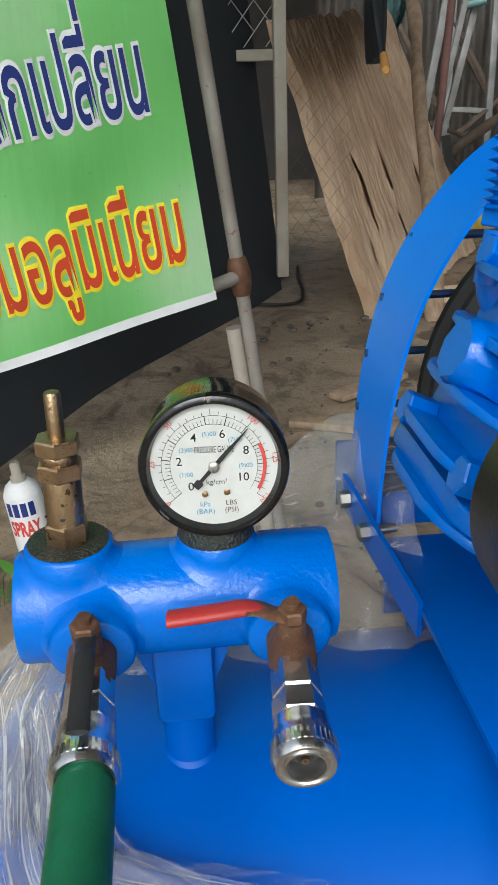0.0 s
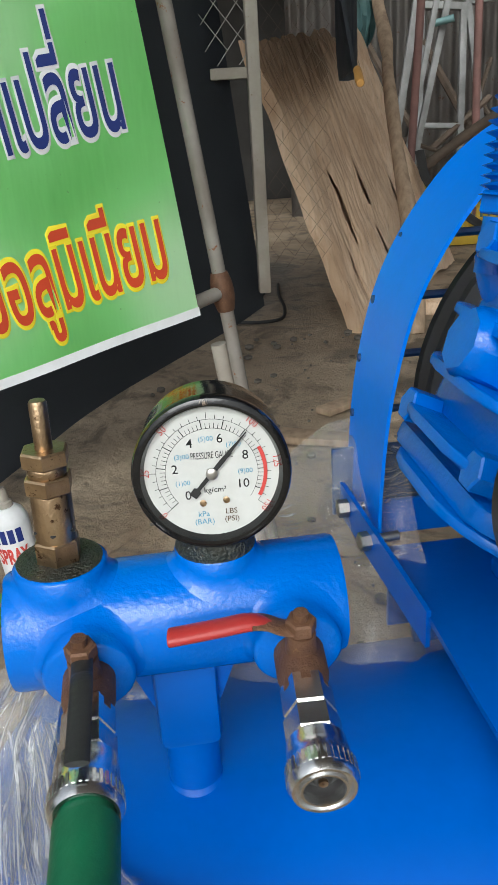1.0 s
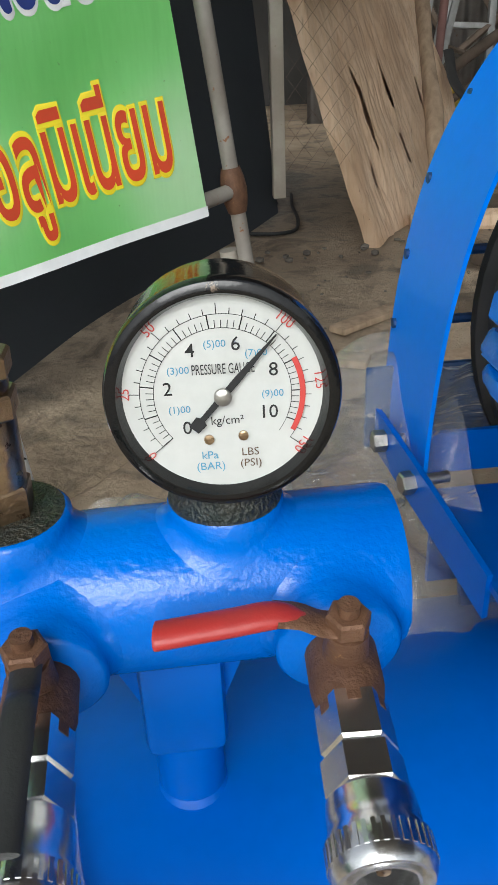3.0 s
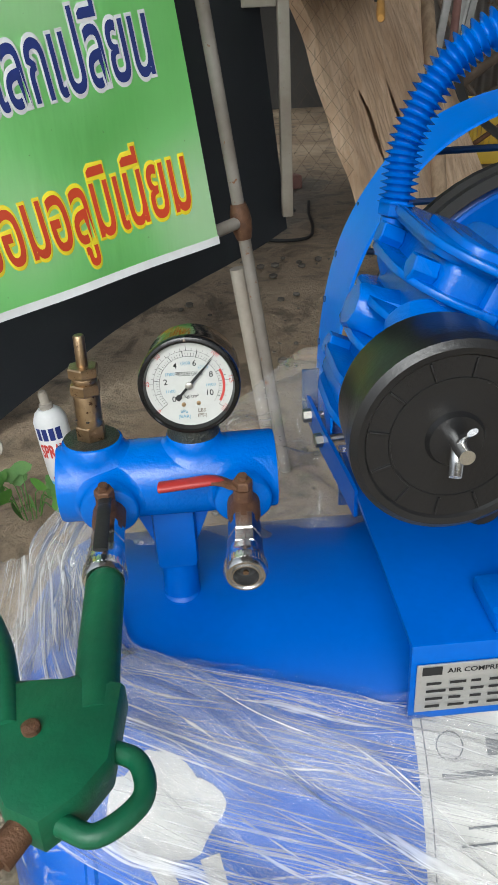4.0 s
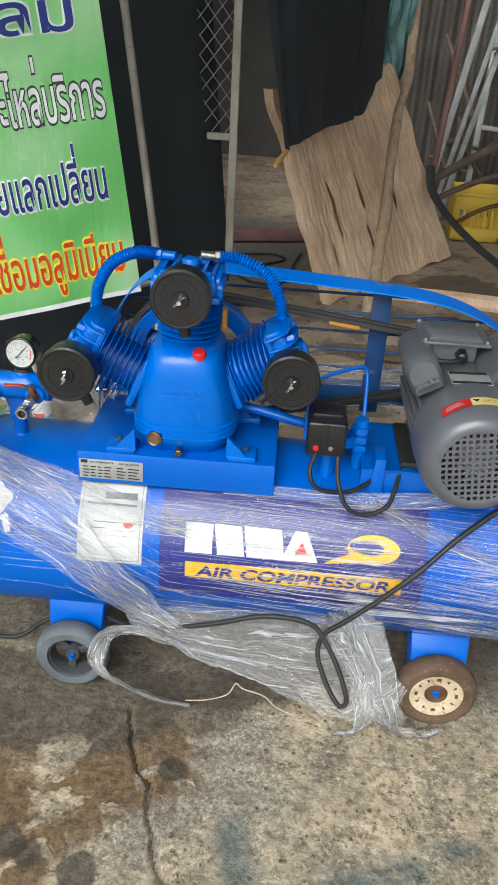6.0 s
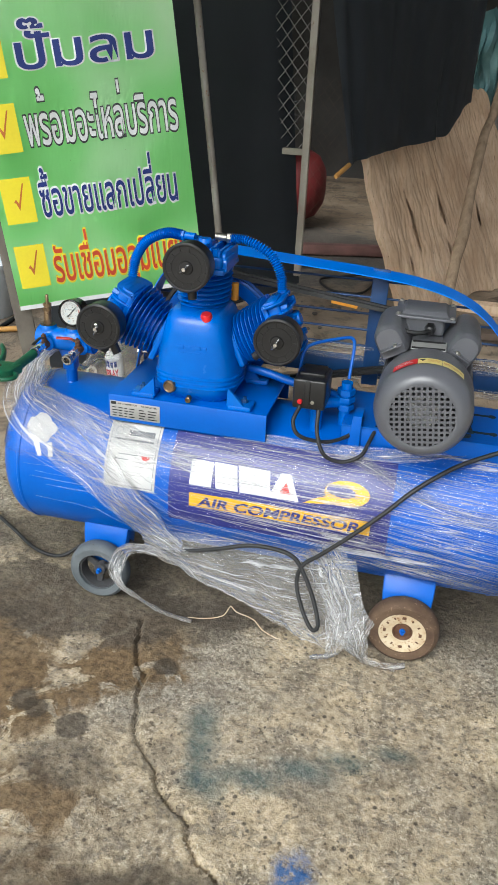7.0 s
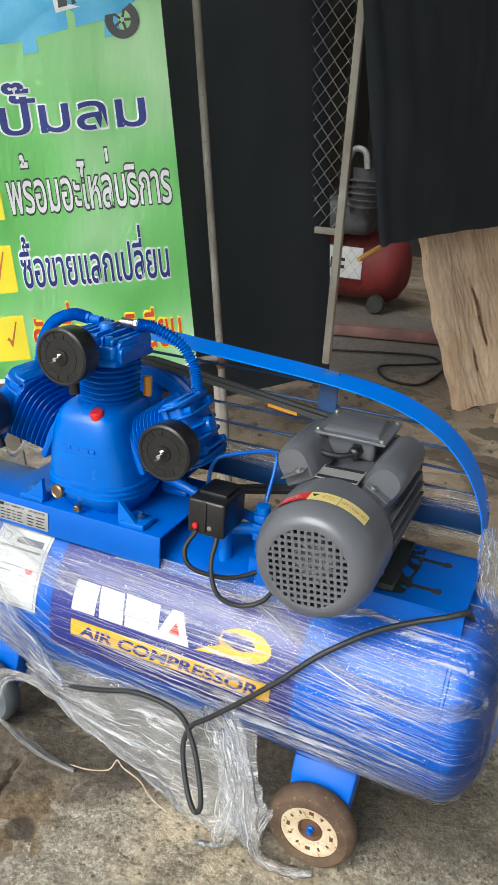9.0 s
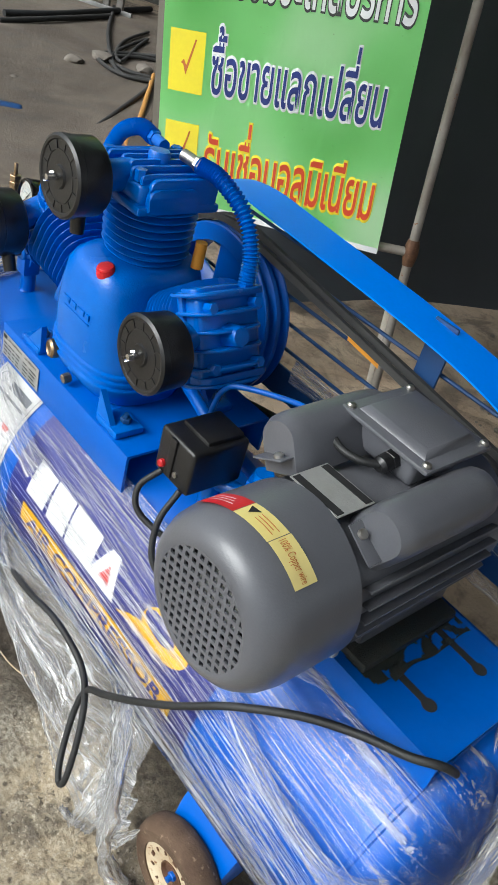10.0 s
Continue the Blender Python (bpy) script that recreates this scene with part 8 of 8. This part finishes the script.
def hanging(u, v):
    """Drawn from the tank's underside towards the torn tail, in pleats that run along it."""
    top = Vector((-0.08 + 0.48 * u, -0.168 - 0.01 * math.sin(7 * u), 0.2 + 0.03 * u))
    k = u * (len(LOW) - 1)
    i = min(int(k), len(LOW) - 2)
    low = LOW[i].lerp(LOW[i + 1], k - i)
    p = top.lerp(low, v)
    ragged = 0.012 * noise.noise((u * 14, 4, 1)) + 0.006 * noise.noise((u * 37, 4, 1))
    p += Vector((0, 0, ragged * v))
    pleat = 0.007 * math.sin(34 * (v + 0.12 * u) + 3.5 * noise.noise((u * 3, v * 2, 6)))
    p += Vector((0.2, -1, 0.4)) * (pleat * (0.3 + 0.7 * v) + 0.016 * noise.noise((u * 6 + v * 2, v * 4, 2)) + 0.004 * noise.noise((u * 20, v * 26, 5)))
    return p + Vector((0, -0.02 * math.sin(math.pi * v), -0.02 * math.sin(math.pi * v)))


grid(bm, 190, 70, hanging)
part("hanging_sheet", bm, FILM_TAIL, film, "loose hanging film", 180)
bunch("hanging_tail", [(0.325, -0.18, 0.24), (0.365, -0.198, 0.19), (0.4, -0.222, 0.13), (0.42, -0.24, 0.075), (0.445, -0.245, 0.032), (0.49, -0.238, 0.014), (0.535, -0.222, 0.008)], [0.05, 0.055, 0.05, 0.04, 0.026, 0.014, 0.005], FILM_TAIL, 7, 0.012, "torn tail of film reaching the ground", 110, 30, 11.0)
bunch("hanging_tail", [(0.39, -0.22, 0.1), (0.385, -0.25, 0.05), (0.375, -0.252, 0.022), (0.355, -0.254, 0.014), (0.335, -0.256, 0.01)], [0.03, 0.022, 0.014, 0.01, 0.004], FILM_TAIL, 4, 0.008, "short torn tail of film", 70, 18, 14.0)
bunch("loose_strand", [(0.2, -0.2, 0.11), (0.1, -0.205, 0.13), (0.0, -0.21, 0.165), (-0.06, -0.215, 0.18), (-0.1, -0.22, 0.165), (-0.115, -0.225, 0.12), (-0.1, -0.235, 0.085), (-0.05, -0.23, 0.05), (0.0, -0.226, 0.025), (0.06, -0.22, 0.01)], [0.024, 0.024, 0.02, 0.018, 0.017, 0.018, 0.021, 0.022, 0.016, 0.006], FILM_LOOSE, 4, 0.008, "looped strand of twisted film", 150, 14, 17.0)
bm = sweep(B(), spline([(0.05, -0.222, 0.012), (0.09, -0.22, 0.016), (0.13, -0.215, 0.03), (0.145, -0.21, 0.055), (0.16, -0.212, 0.045), (0.2, -0.22, 0.04), (0.225, -0.226, 0.02), (0.26, -0.232, 0.01)], 6), 0.0012, 6)
part("thread", bm, RIM_CREAM, film, "thin twisted thread")

# Film round the guard's lower rail and the far end, and over the tank's back.
for z0, z1, x0, x1, sd in ((0.533, 0.572, 0.16, 0.675, 1.0), (0.478, 0.502, 0.3, 0.675, 2.0), (0.5, 0.545, -0.16, 0.0, 3.0)):
    bm = grid(B(), 90, 12, lambda u, v: Vector((x0 + (x1 - x0) * u, G0 + GW - 0.018 + 0.006 * noise.noise((u * 12, v * 3, sd)), z0 + (z1 - z0) * v + 0.006 * noise.noise((u * 5, v * 2, sd + 4)))))
    part("rail_wrap", bm, FILM_DENSE, film, "film wound along the guard rail", 180)
bunch("end_crumple", [(0.685, 0.11, 0.53), (0.695, 0.07, 0.5), (0.715, 0.02, 0.47), (0.74, -0.04, 0.43), (0.757, -0.08, 0.38), (0.765, -0.1, 0.33)], [0.01, 0.022, 0.03, 0.028, 0.022, 0.012], FILM_LOOSE, 6, 0.014, "crumpled film at the tank's far end", 100, 30, 21.0)
bm = grid(B(), 90, 40, lambda u, v: Vector((-0.4 + 0.26 * u, 0.02 + 0.16 * v + 0.01 * noise.noise((u * 6, v * 4, 1)), 0.455 + 0.12 * u * v - 0.05 * v * (1 - u) + 0.012 * noise.noise((u * 8, v * 8, 2)) + 0.01 * math.sin(22 * (u + 0.4 * v)))))
part("back_sheet", bm, FILM_SHEET, film, "film drawn over the back of the tank", 180)

# A pale sticker under the film with two short tape ends.
bm = tank_shape(B(), [(-0.312 + 0.034 * math.cos(t) * (1 + 0.3 * noise.noise((math.cos(t) * 1.6, math.sin(t) * 1.6, 4))), 52 - math.degrees(0.033 * math.sin(t) / TR) + 3.5 * noise.noise((math.cos(t) * 2.0, math.sin(t) * 2.0, 1))) for t in [2 * math.pi * k / 36 for k in range(36)]], 0.0016, 3)
part("sticker", bm, PAPER, tank_ob, "torn white sticker under the film")
for x0, x1 in ((-0.322, -0.302), (-0.29, -0.276)):
    bm = tank_shape(B(), [(x0, 62), (x0 + 0.012, 61), (x1 + 0.004, 71.5), (x1 - 0.006, 72)], 0.0024, 3)
    part("tape_end", bm, ALU_PLATE, tank_ob, "short grey tape end")
